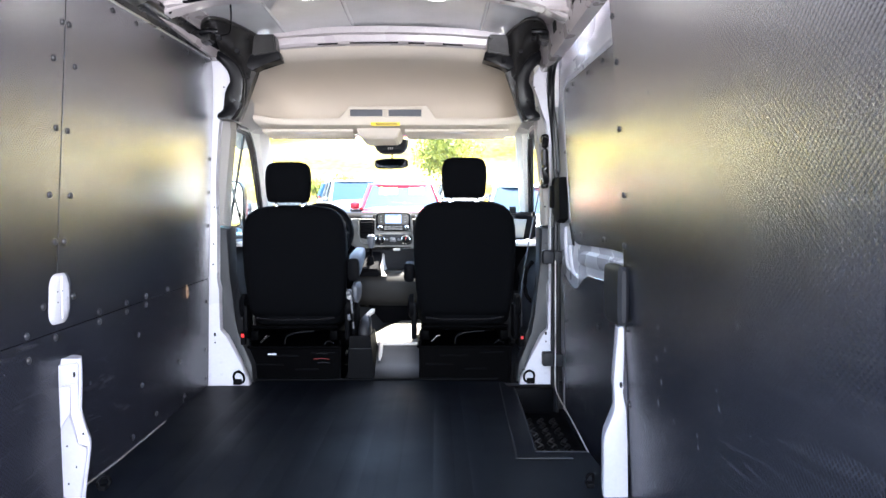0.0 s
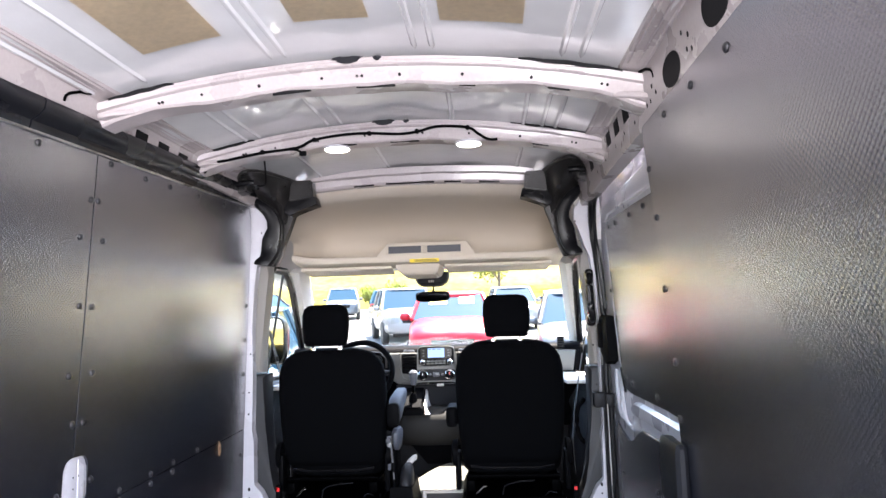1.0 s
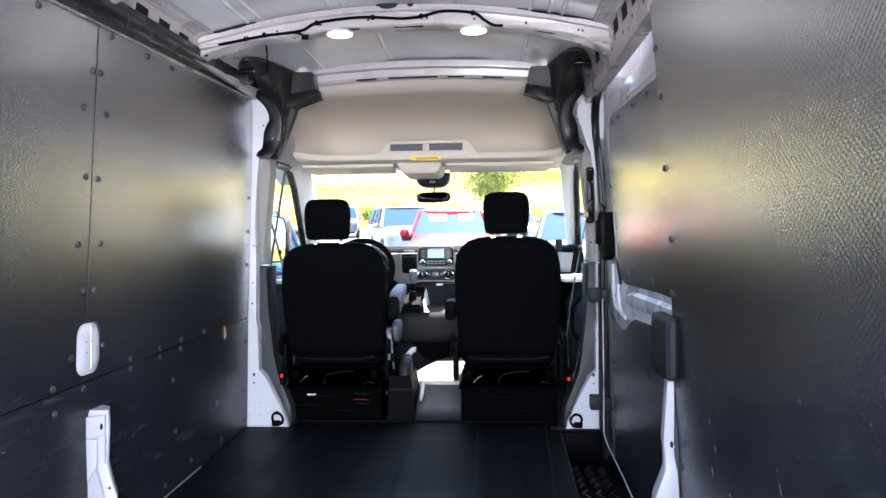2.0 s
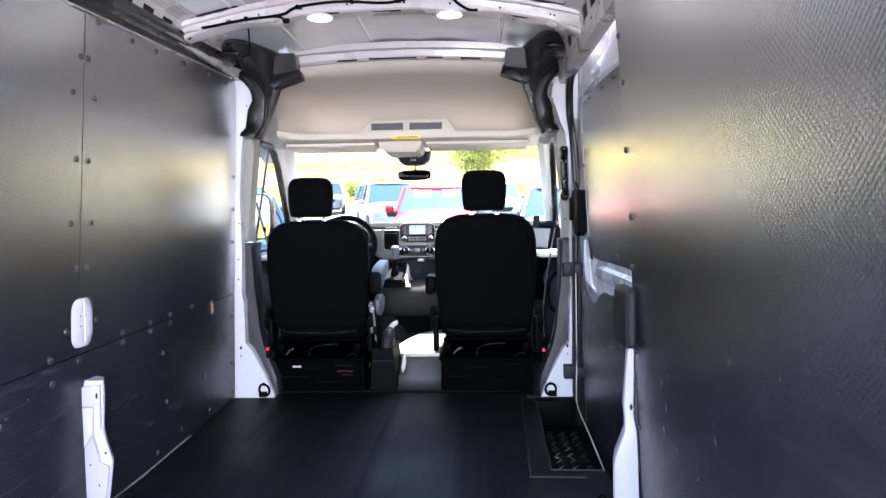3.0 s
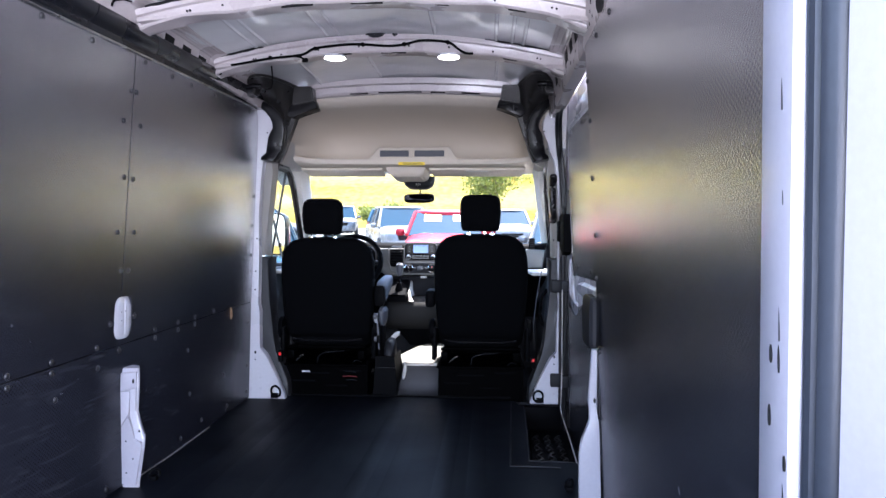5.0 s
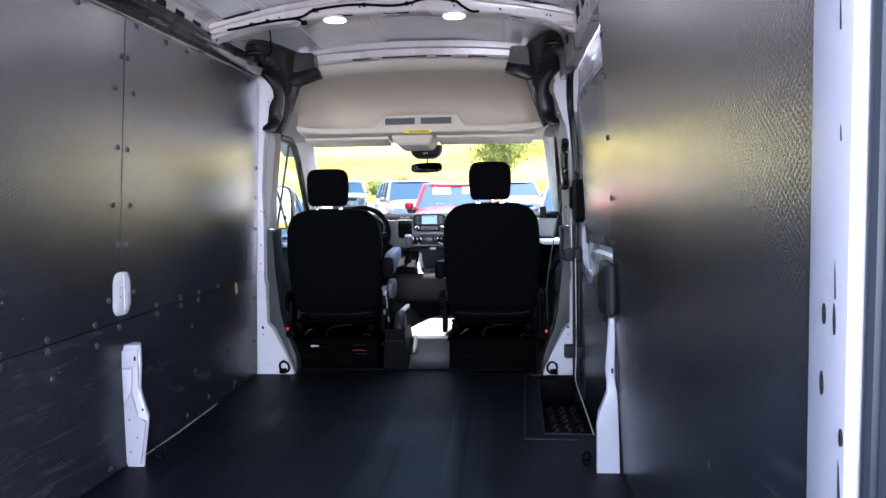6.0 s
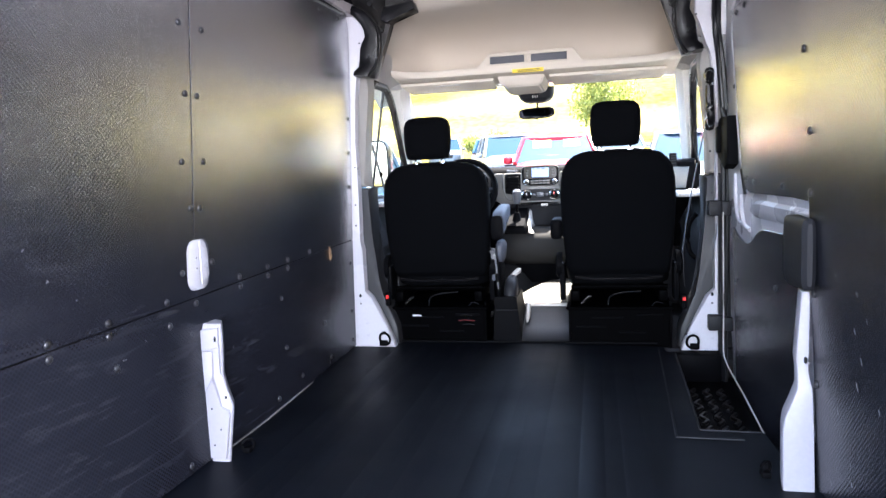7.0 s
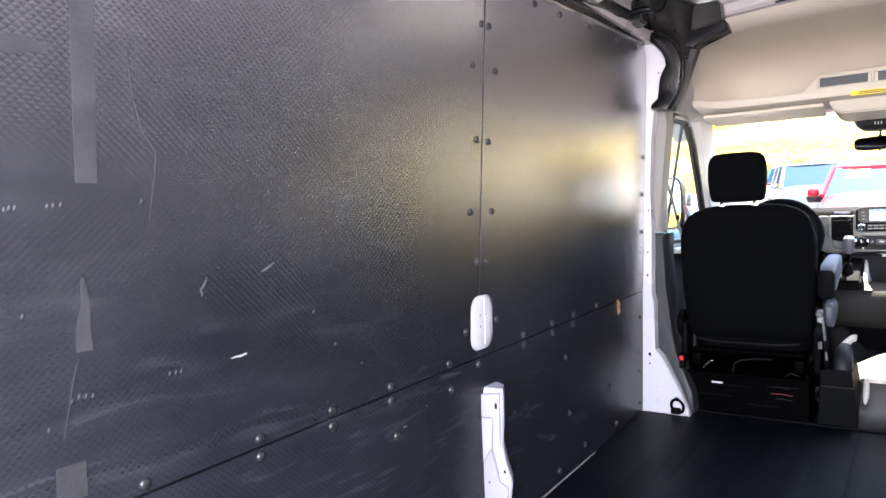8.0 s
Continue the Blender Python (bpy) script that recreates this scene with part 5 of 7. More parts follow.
# vent console in the middle of the shelf
vc = part("vent_console", (lambda b: (slab(b, [(-0.290, 4.034, 1.345), (0.268, 4.034, 1.345), (0.208, 4.050, 1.434), (-0.212, 4.050, 1.434)], (0, 0.20, 0), 0.006, 2), b)[1])(B()), HEADLINER, hl, "raised beige console with two dark grilles", 40)
for x0, x1 in ((-0.208, -0.034), (0.000, 0.178)):
    bm = B()
    slab(bm, [(x0, 4.035, 1.374), (x1, 4.035, 1.374), (x1, 4.041, 1.414), (x0, 4.041, 1.414)], (0, 0.012, 0), 0.002, 1)
    g = part("grille", bm, KNOBGREY, vc, "dark grey grille")
bm = B()
tube(bm, [(-0.216, 4.036, 1.373), (0.186, 4.036, 1.373), (0.184, 4.043, 1.418), (-0.214, 4.043, 1.418), (-0.216, 4.036, 1.373)], 0.004, 6)
tube(bm, [(-0.017, 4.036, 1.373), (-0.017, 4.043, 1.418)], 0.007, 6)
part("grille_frame", bm, HEADLINER, vc)
st = part("warning_label", (lambda b: (slab(b, [(-0.095, 4.0335, 1.325), (0.062, 4.0335, 1.325), (0.062, 4.0315, 1.344), (-0.095, 4.0315, 1.344)], (0, 0.002, 0)), b)[1])(B()), YELLOW, hl, "yellow warning label with fine print", 0)
for z, a, b in ((1.3375, -0.068, 0.045), (1.331, -0.068, 0.052)):
    bm = B()
    slab(bm, [(a, 4.0308, z - 0.0015), (b, 4.0308, z - 0.0015), (b, 4.0306, z + 0.0015), (a, 4.0306, z + 0.0015)], (0, 0.0012, 0))
    part("print_bar", bm, INK, hl, smooth=0)
# overhead console, sensor hood and mirror
oc = thing("overhead_console", "beige overhead console hanging at the windscreen top", "console", (-0.05, 4.25, 1.3))
bm = B()
loft(bm, [[(-0.180, 4.10, 1.335), (0.060, 4.10, 1.335), (0.062, 4.50, 1.335), (-0.182, 4.50, 1.335)], [(-0.178, 4.105, 1.30), (0.058, 4.105, 1.30), (0.058, 4.48, 1.29), (-0.178, 4.48, 1.29)], [(-0.145, 4.13, 1.268), (0.035, 4.13, 1.268), (0.035, 4.46, 1.262), (-0.145, 4.46, 1.262)]])
bmesh.ops.bevel(bm, geom=bm.edges[:], offset=0.008, segments=2, affect="EDGES")
part("shell", bm, HEADLINER, oc)
bm = B()
loft(bm, [ring_xy(-0.015, 4.50, z, w, d, 4, 20) for z, w, d in ((1.300, 0.105, 0.06), (1.262, 0.100, 0.07), (1.238, 0.088, 0.075), (1.222, 0.066, 0.06), (1.218, 0.05, 0.05))])
hood = part("sensor_hood", bm, GREYTRIM, oc, "dark grey sensor hood")
for dx in (-0.012, 0.0, 0.012):
    bm = B()
    box(bm, -0.018 + dx, -0.013 + dx, 4.424, 4.44, 1.238, 1.252, 0.001)
    part("hood_rib", bm, LIGHTTRIM, hood)
rm = thing("rear_view_mirror", "black rear-view mirror on a short stalk", "mirror", (-0.012, 4.5, 1.16))
bm = B()
loft(bm, [ring_xz(-0.012, y, 1.160, w, h, 4, 24) for y, w, h in ((4.470, 0.100, 0.028), (4.474, 0.104, 0.031), (4.495, 0.103, 0.030), (4.515, 0.085, 0.020))])
bmesh.ops.rotate(bm, cent=(-0.012, 4.49, 1.16), matrix=Matrix.Rotation(radians(-15), 3, "Z") @ Matrix.Rotation(radians(11), 3, "X"), verts=bm.verts)
part("housing", bm, PLASTIC, rm)
bm = B()
slab(bm, ring_xz(-0.012, 4.4685, 1.160, 0.097, 0.026, 4, 24), (0, 0.004, 0))
bmesh.ops.rotate(bm, cent=(-0.012, 4.49, 1.16), matrix=Matrix.Rotation(radians(-15), 3, "Z") @ Matrix.Rotation(radians(11), 3, "X"), verts=bm.verts)
part("mirror_glass", bm, MIRROR, rm, "reflecting glass", 0)
bm = B()
tube(bm, [(-0.012, 4.51, 1.165), (-0.012, 4.53, 1.19), (-0.012, 4.53, 1.225)], 0.010, 8)
part("stalk", bm, PLASTIC, rm)
bm = B()
tube(bm, [(-0.012, 4.478, 1.131), (-0.012, 4.475, 1.122)], 0.005, 6)
part("dip_tab", bm, PLASTIC, rm)
for x0, x1 in ((-0.70, -0.20), (0.085, 0.66)):
    sv = thing("sun_visor", "beige folded sun visor under the shelf", "sun visor", ((x0 + x1) / 2, 4.2, 1.31), "sun visors")
    bm = B()
    slab(bm, [(x0, 4.095, 1.319), (x1, 4.095, 1.319), (x1 - 0.01, 4.30, 1.300), (x0 + 0.01, 4.30, 1.300)], (0, 0, -0.018), 0.007, 2)
    part("pad", bm, HEADLINER, sv)
    bm = B()
    box(bm, (x0 + x1) / 2 - 0.07, (x0 + x1) / 2 + 0.07, 4.11, 4.17, 1.2965, 1.300)
    part("pocket", bm, LIGHTTRIM, sv, "pale vanity cover")

# ---- cab shell: windscreen, its posts, cab doors ----
for s in (-1, 1):
    bm = B()
    rows = []
    for x, y, z, w in ((0.735, 4.30, 1.33, 0.05), (0.757, 4.42, 1.24, 0.045), (0.790, 4.62, 1.10, 0.045), (0.83, 4.86, 0.95, 0.05), (0.87, 5.10, 0.80, 0.06)):
        rows.append([(s * (x + 0.010), y - 0.075, z - 0.025), (s * (x - 0.018), y - 0.02, z + 0.0), (s * (x - 0.02), y + 0.03, z + 0.02), (s * (x + 0.03), y + 0.06, z + 0.05), (s * (x + 0.065), y + 0.02, z + 0.03), (s * (x + 0.065), y - 0.07, z - 0.02)])
    loft(bm, rows)
    solid("windscreen_post", bm, LIGHTTRIM, "pale trimmed windscreen post", "pillar", "structure", "windscreen posts", 40)
bm = B()
loft(bm, [[(-0.76, 4.42, 1.335), (-0.4, 4.47, 1.345), (0, 4.48, 1.35), (0.4, 4.47, 1.345), (0.76, 4.42, 1.335)], [(-0.89, 5.15, 0.82), (-0.45, 5.33, 0.82), (0, 5.38, 0.82), (0.45, 5.33, 0.82), (0.89, 5.15, 0.82)]], closed=False)
ws = solid("window_1", bm, PANE, "clear raked windscreen of the van", "windscreen", "structure")
ws.visible_shadow = False
bm = B()
rows = []
for k in range(13):
    x = -0.76 + 1.52 * k / 12
    rows.append([(x, 4.34, 1.314), (x, 4.44, 1.314), (x, 4.52, 1.335), (x, 4.52, 1.62), (x, 4.30, 1.75), (x, 3.78, 1.80), (x, 3.70, 1.80), (x, 3.78, 1.77), (x, 4.28, 1.72), (x, 4.49, 1.60), (x, 4.49, 1.34), (x, 4.34, 1.34)])
loft(bm, rows)
solid("cab_roof", bm, WHITE, "white front roof panel over the cab", "roof", "structure", smooth=30)


def cab_door(side):
    d = thing("cab_door", "closed cab door with dark window frame and grey trim", "van door", (side * 0.88, 4.2, 0.1), "cab doors")
    S = side
    # window outline in y and z
    win = [(3.84, 0.72), (3.84, 1.24), (3.90, 1.295), (4.10, 1.296), (4.19, 1.265), (4.30, 1.200), (4.56, 1.00), (4.82, 0.78), (4.82, 0.72)]

    def X(z):
        return 0.905 - 0.115 * max(z - 0.70, 0) / 0.62
    bm = B()
    pts = [(S * X(z), y, z) for y, z in win]
    tube(bm, pts + [pts[0], pts[1]], 0.013, 8)
    part("window_seal", bm, SEAL, d, "black window seal")
    bm = B()
    tube(bm, [(S * (X(z) - 0.012), y - 0.01, z + 0.012) for y, z in win[1:8]], 0.016, 8)
    part("frame", bm, GLOSSBLACK, d, "gloss black door frame")
    bm = B()
    tube(bm, [(S * X(0.72), 4.12, 0.72), (S * X(1.29), 4.09, 1.29)], 0.007, 6)
    part("divider", bm, SEAL, d)
    bm = B()
    slab(bm, pts, (S * 0.005, 0, 0))
    g = part("pane", bm, PANE, d, smooth=0)
    g.visible_shadow = False
    bm = B()
    rows = []
    for y in (3.84, 4.1, 4.4, 4.7, 5.1):
        rows.append([(S * 0.93, y, -0.2), (S * 0.80, y, -0.2), (S * 0.79, y, 0.30), (S * 0.80, y, 0.44), (S * 0.785, y, 0.50), (S * 0.80, y, 0.55), (S * 0.84, y, 0.66), (S * 0.865, y, 0.705), (S * 0.93, y, 0.715)])
    loft(bm, rows)
    part("door_trim", bm, CHARCOAL, d, "grey moulded door trim", 35)
    bm = B()
    slab(bm, [(S * 0.868, 3.9, 0.66), (S * 0.858, 4.8, 0.66), (S * 0.815, 4.8, 0.69), (S * 0.815, 3.9, 0.69)], (0, 0, 0.012), 0.005, 1)
    part("sill_trim", bm, LIGHTTRIM, d, "pale window ledge trim")
    bm = B()
    slab(bm, [(S * 0.70, 4.02, 0.672), (S * 0.88, 4.02, 0.672), (S * 0.88, 4.62, 0.672), (S * 0.68, 4.62, 0.672)], (0, 0, 0.02), 0.006, 2)
    part("door_ledge", bm, LIGHTTRIM, d, "pale ledge below the window")
    bm = B()
    slab(bm, [(S * 0.935, y, z) for y, z in [(3.70, -0.45), (5.20, -0.45), (5.20, 0.74), (4.9, 0.715), (3.70, 0.715)]], (S * 0.05, 0, 0))
    part("outer_skin", bm, WHITE, d, "white outer skin", 0)
    bm = B()
    tube(bm, curve_pts([(S * 0.80, 4.15, 0.35), (S * 0.765, 4.17, 0.40), (S * 0.765, 4.17, 0.52), (S * 0.80, 4.15, 0.58)], 4), 0.012, 8)
    part("pull_handle", bm, PLASTIC, d)
    # outside mirror
    bm = B()
    loft(bm, [[Vector((S * (1.06 + v.x), y, 0.92 + v.y)) for v in ring_xy(0, 0, 0, w, h, 4, 16)] for y, w, h in ((4.72, 0.085, 0.15), (4.76, 0.09, 0.155), (4.86, 0.075, 0.13), (4.90, 0.04, 0.09))])
    tube(bm, [(S * 0.93, 4.80, 0.74), (S * 1.03, 4.80, 0.80)], 0.03, 8)
    m = part("door_mirror", bm, GLOSSBLACK, d, "large black door mirror")
    bm = B()
    slab(bm, [Vector((S * (1.06 + v.x), 4.716, 0.92 + v.y)) for v in ring_xy(0, 0, 0, 0.076, 0.14, 4, 16)], (0, 0.004, 0))
    part("mirror_glass", bm, MIRROR, m, "", 0)
    return d


cab_door(-1)
cab_door(1)


# ---- seat belts on the pillars ----
def belt(side):
    b = thing("seat_belt", "grey seat belt hanging from a black pillar guide", "seat belt", (side * 0.80, 3.83, 0.6), "seat belts")
    S = side
    bm = B()
    box(bm, min(S * 0.800, S * 0.828), max(S * 0.800, S * 0.828), 3.815, 3.85, 0.985, 1.085, 0.008)
    part("guide", bm, PLASTIC, b)
    bm = B()
    box(bm, min(S * 0.788, S * 0.806), max(S * 0.788, S * 0.806), 3.825, 3.87, 0.985, 1.005, 0.004)
    part("slot_plate", bm, CHROME, b, "bright belt slot")
    bm = B()
    rows = []
    for x, y, z, w in ((0.798, 3.85, 1.0, 0.022), (0.772, 3.89, 0.85, 0.018), (0.746, 3.92, 0.70, 0.02), (0.722, 3.94, 0.55, 0.023), (0.705, 3.94, 0.40, 0.023), (0.71, 3.93, 0.25, 0.023)):
        rows.append([(S * x, y - w, z), (S * x, y + w, z), (S * (x + 0.002), y + w, z), (S * (x + 0.002), y - w, z)])
    loft(bm, rows)
    part("webbing", bm, WEBBING, b)
    bm = B()
    lathe(bm, (S * 0.769, 3.89, 0.845), (S, 0, 0), [(-0.006, 0.012), (0.006, 0.012)], 10)
    part("stop_button", bm, PLASTIC, b)
    return b


belt(-1)
belt(1)

# ---- cab floor ----
bm = B()
slab(bm, [(-0.93, 3.77, -0.02), (0.93, 3.77, -0.02), (0.93, 5.30, -0.02), (-0.93, 5.30, -0.02)], (0, 0, -0.05))
cab_floor = solid("cab_floor", bm, CARPET, "black cab floor around the seats", "floor", "structure", smooth=0)
bm = B()
rows = []
for x in (-0.13, -0.06, 0.04, 0.14, 0.19):
    d = 0.012 * (abs(x - 0.03) > 0.12)
    rows.append([(x, 3.775, -0.015), (x, 3.79, 0.008), (x, 3.90, 0.050), (x, 4.05, 0.100 - d), (x, 4.09, 0.110 - d), (x, 4.125, 0.112 - d), (x, 4.125, -0.02)])
loft(bm, rows)
part("tunnel_mat", bm, TUNNELMAT, cab_floor, "black mat sloping up between the seats", 40)
bm = B()
slab(bm, [(-0.150, 4.135, 0.118), (-0.150, 4.168, 0.122), (-0.145, 4.172, 0.118), (-0.145, 4.130, 0.112)], (0.345, 0, 0))
tube(bm, curve_pts([(-0.150, 4.15, 0.118), (-0.152, 4.10, 0.116), (-0.050, 4.02, 0.098), (-0.045, 3.96, 0.078)][:2] + [(-0.150, 4.06, 0.10)], 4), 0.010, 6)
part("mat_strip", bm, LIGHTTRIM, cab_floor, "pale strip along the mat")
# this pale strip paints the sunlit right side of the brake lever box
bm = B()
tube(bm, curve_pts([(-0.062, 4.10, 0.125), (-0.050, 4.05, 0.135), (-0.044, 3.98, 0.115), (-0.046, 3.92, 0.07)], 4), [0.004] + [0.011] * 10 + [0.007, 0.004], 6)
part("mat_strip", bm, LIGHTTRIM, cab_floor, "pale strip along the mat")
# pale colour and slanting edge draw the sun patch on the cab floor
bm = B()
loft(bm, [[(x, 4.185, -0.01), (x, 4.185, 0.112), (x, ya, 0.112 + (ya - 4.185) * 0.38), (x, ya + 0.015, -0.01)] for x, ya in ((-0.200, 4.20), (-0.150, 4.245), (-0.100, 4.30), (-0.050, 4.355), (0.0, 4.40), (0.050, 4.43), (0.165, 4.45))])
part("footwell_sun_patch", bm, CABFLOOR, cab_floor, "pale grey footwell ramp cut to the slanting outline of a sun patch", 30)
bm = B()
box(bm, -0.93, 0.93, 4.92, 4.96, -0.02, 0.60)
part("bulkhead", bm, CARPET, cab_floor, "", 0)

# ---- dashboard ----
db = thing("dashboard", "dark dashboard with a pale silver centre and round vents", "dashboard", (0, 4.7, 0.4))
bm = B()
prof = [(4.66, 0.60), (4.625, 0.66), (4.615, 0.74), (4.62, 0.82), (4.63, 0.845), (4.655, 0.860), (4.72, 0.868), (4.95, 0.862), (5.28, 0.830), (5.28, 0.35), (4.84, 0.35), (4.78, 0.52)]
rows = []
for k in range(17):
    x = -0.88 + 1.76 * k / 16
    c = 0.05 * (abs(x) / 0.88) ** 3
    rows.append([(x, y - c + (0.12 * max(abs(x) - 0.55, 0) if y > 5 else 0) * -1, z) for y, z in prof])
loft(bm, rows)
part("top_pad", bm, PLASTIC, db, "dark textured dash top", 45)
bm = B()
slab(bm, [(-0.285, 4.606, 0.665), (-0.245, 4.604, 0.640), (0.20, 4.604, 0.640), (0.26, 4.606, 0.69), (0.27, 4.610, 0.825), (-0.295, 4.610, 0.825)], (0, 0.04, 0), 0.010, 2)
cp = part("centre_panel", bm, SILVER, db, "pale silver centre panel")
bm = B()
slab(bm, [(0.275, 4.600, 0.70), (0.80, 4.560, 0.70), (0.82, 4.560, 0.82), (0.285, 4.602, 0.845)], (0, 0.05, 0), 0.012, 2)
part("passenger_panel", bm, SILVER, db, "pale silver passenger panel")
# radio unit
RX = -0.011
bm = B()
slab(bm, ring_xz(RX, 4.585, 0.803, 0.112, 0.061, 6, 28), (0, 0.05, 0), 0.006, 2)
rd = part("radio_unit", bm, GLOSSBLACK, db, "dark radio unit with a small lit screen")
bm = B()
tube(bm, [q + Vector((0, -0.001, 0)) for q in ring_xz(RX, 4.585, 0.803, 0.110, 0.059, 6, 28) + ring_xz(RX, 4.585, 0.803, 0.110, 0.059, 6, 28)[:1]], 0.003, 6, False)
part("radio_rim", bm, SILVER, rd, "thin silver rim")
bm = B()
slab(bm, ring_xz(RX, 4.5825, 0.822, 0.098, 0.034, 8, 24), (0, 0.006, 0), 0.002, 1)
part("screen_frame", bm, GLOSSBLACK, rd)
bm = B()
slab(bm, [(RX - 0.049, 4.5805, 0.796), (RX + 0.050, 4.5805, 0.796), (RX + 0.050, 4.5805, 0.850), (RX - 0.049, 4.5805, 0.850)], (0, 0.004, 0))
part("screen", bm, SCREEN, rd, "small lit blue-white screen", 0)
for x0, x1, z in ((-0.043, -0.030, 0.844), (-0.022, 0.0, 0.844), (0.008, 0.030, 0.844)):
    bm = B()
    slab(bm, [(RX + x0, 4.5800, z - 0.002), (RX + x1, 4.5800, z - 0.002), (RX + x1, 4.5800, z + 0.002), (RX + x0, 4.5800, z + 0.002)], (0, 0.0006, 0))
    part("print_bar", bm, INK, rd, smooth=0)
for z in (0.838, 0.822, 0.806):
    for x in (-0.075, 0.075):
        bm = B()
        box(bm, RX + x - 0.006, RX + x + 0.006, 4.579, 4.586, z - 0.0025, z + 0.0025, 0.001, 1)
        part("key", bm, KNOBGREY, rd)
for z in (0.774, 0.760):
    for k in range(5):
        bm = B()
        x = RX - 0.047 + 0.0235 * k
        box(bm, x - 0.010, x + 0.010, 4.577, 4.586, z - 0.005, z + 0.005, 0.0015, 1)
        part("key", bm, SILVER, rd, "silver key")
for x in (-0.082, 0.082):
    bm = B()
    lathe(bm, (RX + x, 4.588, 0.767), (0, -1, 0), [(0, 0.017), (0.006, 0.017), (0.010, 0.013), (0.020, 0.012), (0.022, 0.008)], 18)
    part("knob", bm, CHROME, rd, "bright round knob")
    bm = B()
    lathe(bm, (RX + x, 4.566, 0.767), (0, -1, 0), [(0, 0.008), (0.001, 0.007)], 12)
    part("knob_face", bm, GLOSSBLACK, rd, "black knob face")
# vents, set deep in black frames
for x0, x1 in ((-0.222, -0.130), (0.112, 0.204)):
    bm = B()
    slab(bm, [(x0, 4.597, 0.705), (x1, 4.597, 0.690), (x1, 4.600, 0.818), (x0, 4.600, 0.818)], (0, 0.03, 0), 0.006, 1)
    v = part("air_vent", bm, PLASTIC, db, "black air vent with level slats")
    for k in range(5):
        bm = B()
        z = 0.722 + 0.019 * k
        slab(bm, [(x0 + 0.008, 4.586, z), (x1 - 0.008, 4.586, z), (x1 - 0.008, 4.602, z + 0.007), (x0 + 0.008, 4.602, z + 0.007)], (0, 0.0, 0.003))
        part("slat", bm, PLASTIC, v, "dark grey slat")
    bm = B()
    tube(bm, [(x0 - 0.008, 4.596, 0.825), (x0 - 0.012, 4.594, 0.74), (x0 + 0.010, 4.590, 0.672), (x1, 4.590, 0.660)], 0.0055, 6)
    part("vent_surround", bm, SILVER, v, "silver sweep round the vent", 50)
    bm = B()
    box(bm, x0 + 0.012, x1 - 0.012, 4.598, 4.612, 0.829, 0.843, 0.003)
    part("top_switch", bm, KNOBGREY, v)
# heater controls on a dark plate
bm = B()
slab(bm, ring_xz(-0.014, 4.592, 0.692, 0.120, 0.034, 5, 28), (0, 0.03, 0), 0.006, 2)
hc = part("heater_panel", bm, GREYTRIM, db, "dark heater control panel")
for x in (-0.094, 0.067):
    bm = B()
    lathe(bm, (x, 4.592, 0.693), (0, -1, 0), [(0, 0.031), (0.006, 0.030), (0.010, 0.024)], 22)
    part("dial_ring", bm, CHROME, hc, "bright dial ring")
    bm = B()
    lathe(bm, (x, 4.583, 0.693), (0, -1, 0), [(0, 0.0235), (0.014, 0.020), (0.017, 0.015)], 20)
    part("dial", bm, GLOSSBLACK, hc, "black dial with a bright ring")
    bm = B()
    box(bm, x - 0.002, x + 0.002, 4.564, 4.567, 0.693, 0.709)
    part("pointer", bm, LIGHTTRIM if x < 0 else REDPLASTIC, hc, "", 0)
for x, w, h in ((-0.050, 0.009, 0.007), (-0.014, 0.020, 0.013), (0.024, 0.009, 0.007)):
    bm = B()
    box(bm, x - w, x + w, 4.582, 4.594, 0.694 - h, 0.694 + h, 0.003)
    part("switch", bm, KNOBGREY, hc, "grey switch")
bm = B()
slab(bm, [(-0.22, 4.575, 0.640), (0.22, 4.575, 0.640), (0.23, 4.60, 0.652), (-0.23, 4.60, 0.652)], (0, 0.05, 0.004), 0.003, 1)
part("silver_strip", bm, CHROME, db, "thin bright strip")
bm = B()
box(bm, -0.01, 0.03, 4.57, 4.60, 0.625, 0.640, 0.003)
part("socket_cover", bm, LIGHTTRIM, db)
# instrument hood
bm = B()
loft(bm, [[(x, y, z) for x, z in [(-0.62, 0.74), (-0.62, 0.80), (-0.58, 0.835), (-0.45, 0.845), (-0.34, 0.835), (-0.31, 0.80), (-0.31, 0.74)]] for y in (4.52, 4.55, 4.72)])
part("instrument_hood", bm, PLASTIC, db, "black instrument hood", 45)
bm = B()
slab(bm, ring_xz(-0.46, 4.515, 0.790, 0.13, 0.036, 4, 24), (0, 0.008, 0), 0.003, 1)
part("instrument_glass", bm, GLOSSBLACK, db, "dark instrument glass")
# slatted speaker cover at the windscreen post
bm = B()
box(bm, 0.715, 0.755, 4.575, 4.60, 0.80, 0.90, 0.006)
sp = part("speaker_cover", bm, PLASTIC, db, "small black slatted speaker cover")
for k in range(6):
    bm = B()
    box(bm, 0.720, 0.750, 4.570, 4.576, 0.810 + 0.0145 * k, 0.816 + 0.0145 * k)
    part("slat", bm, GREYTRIM, sp, "", 0)
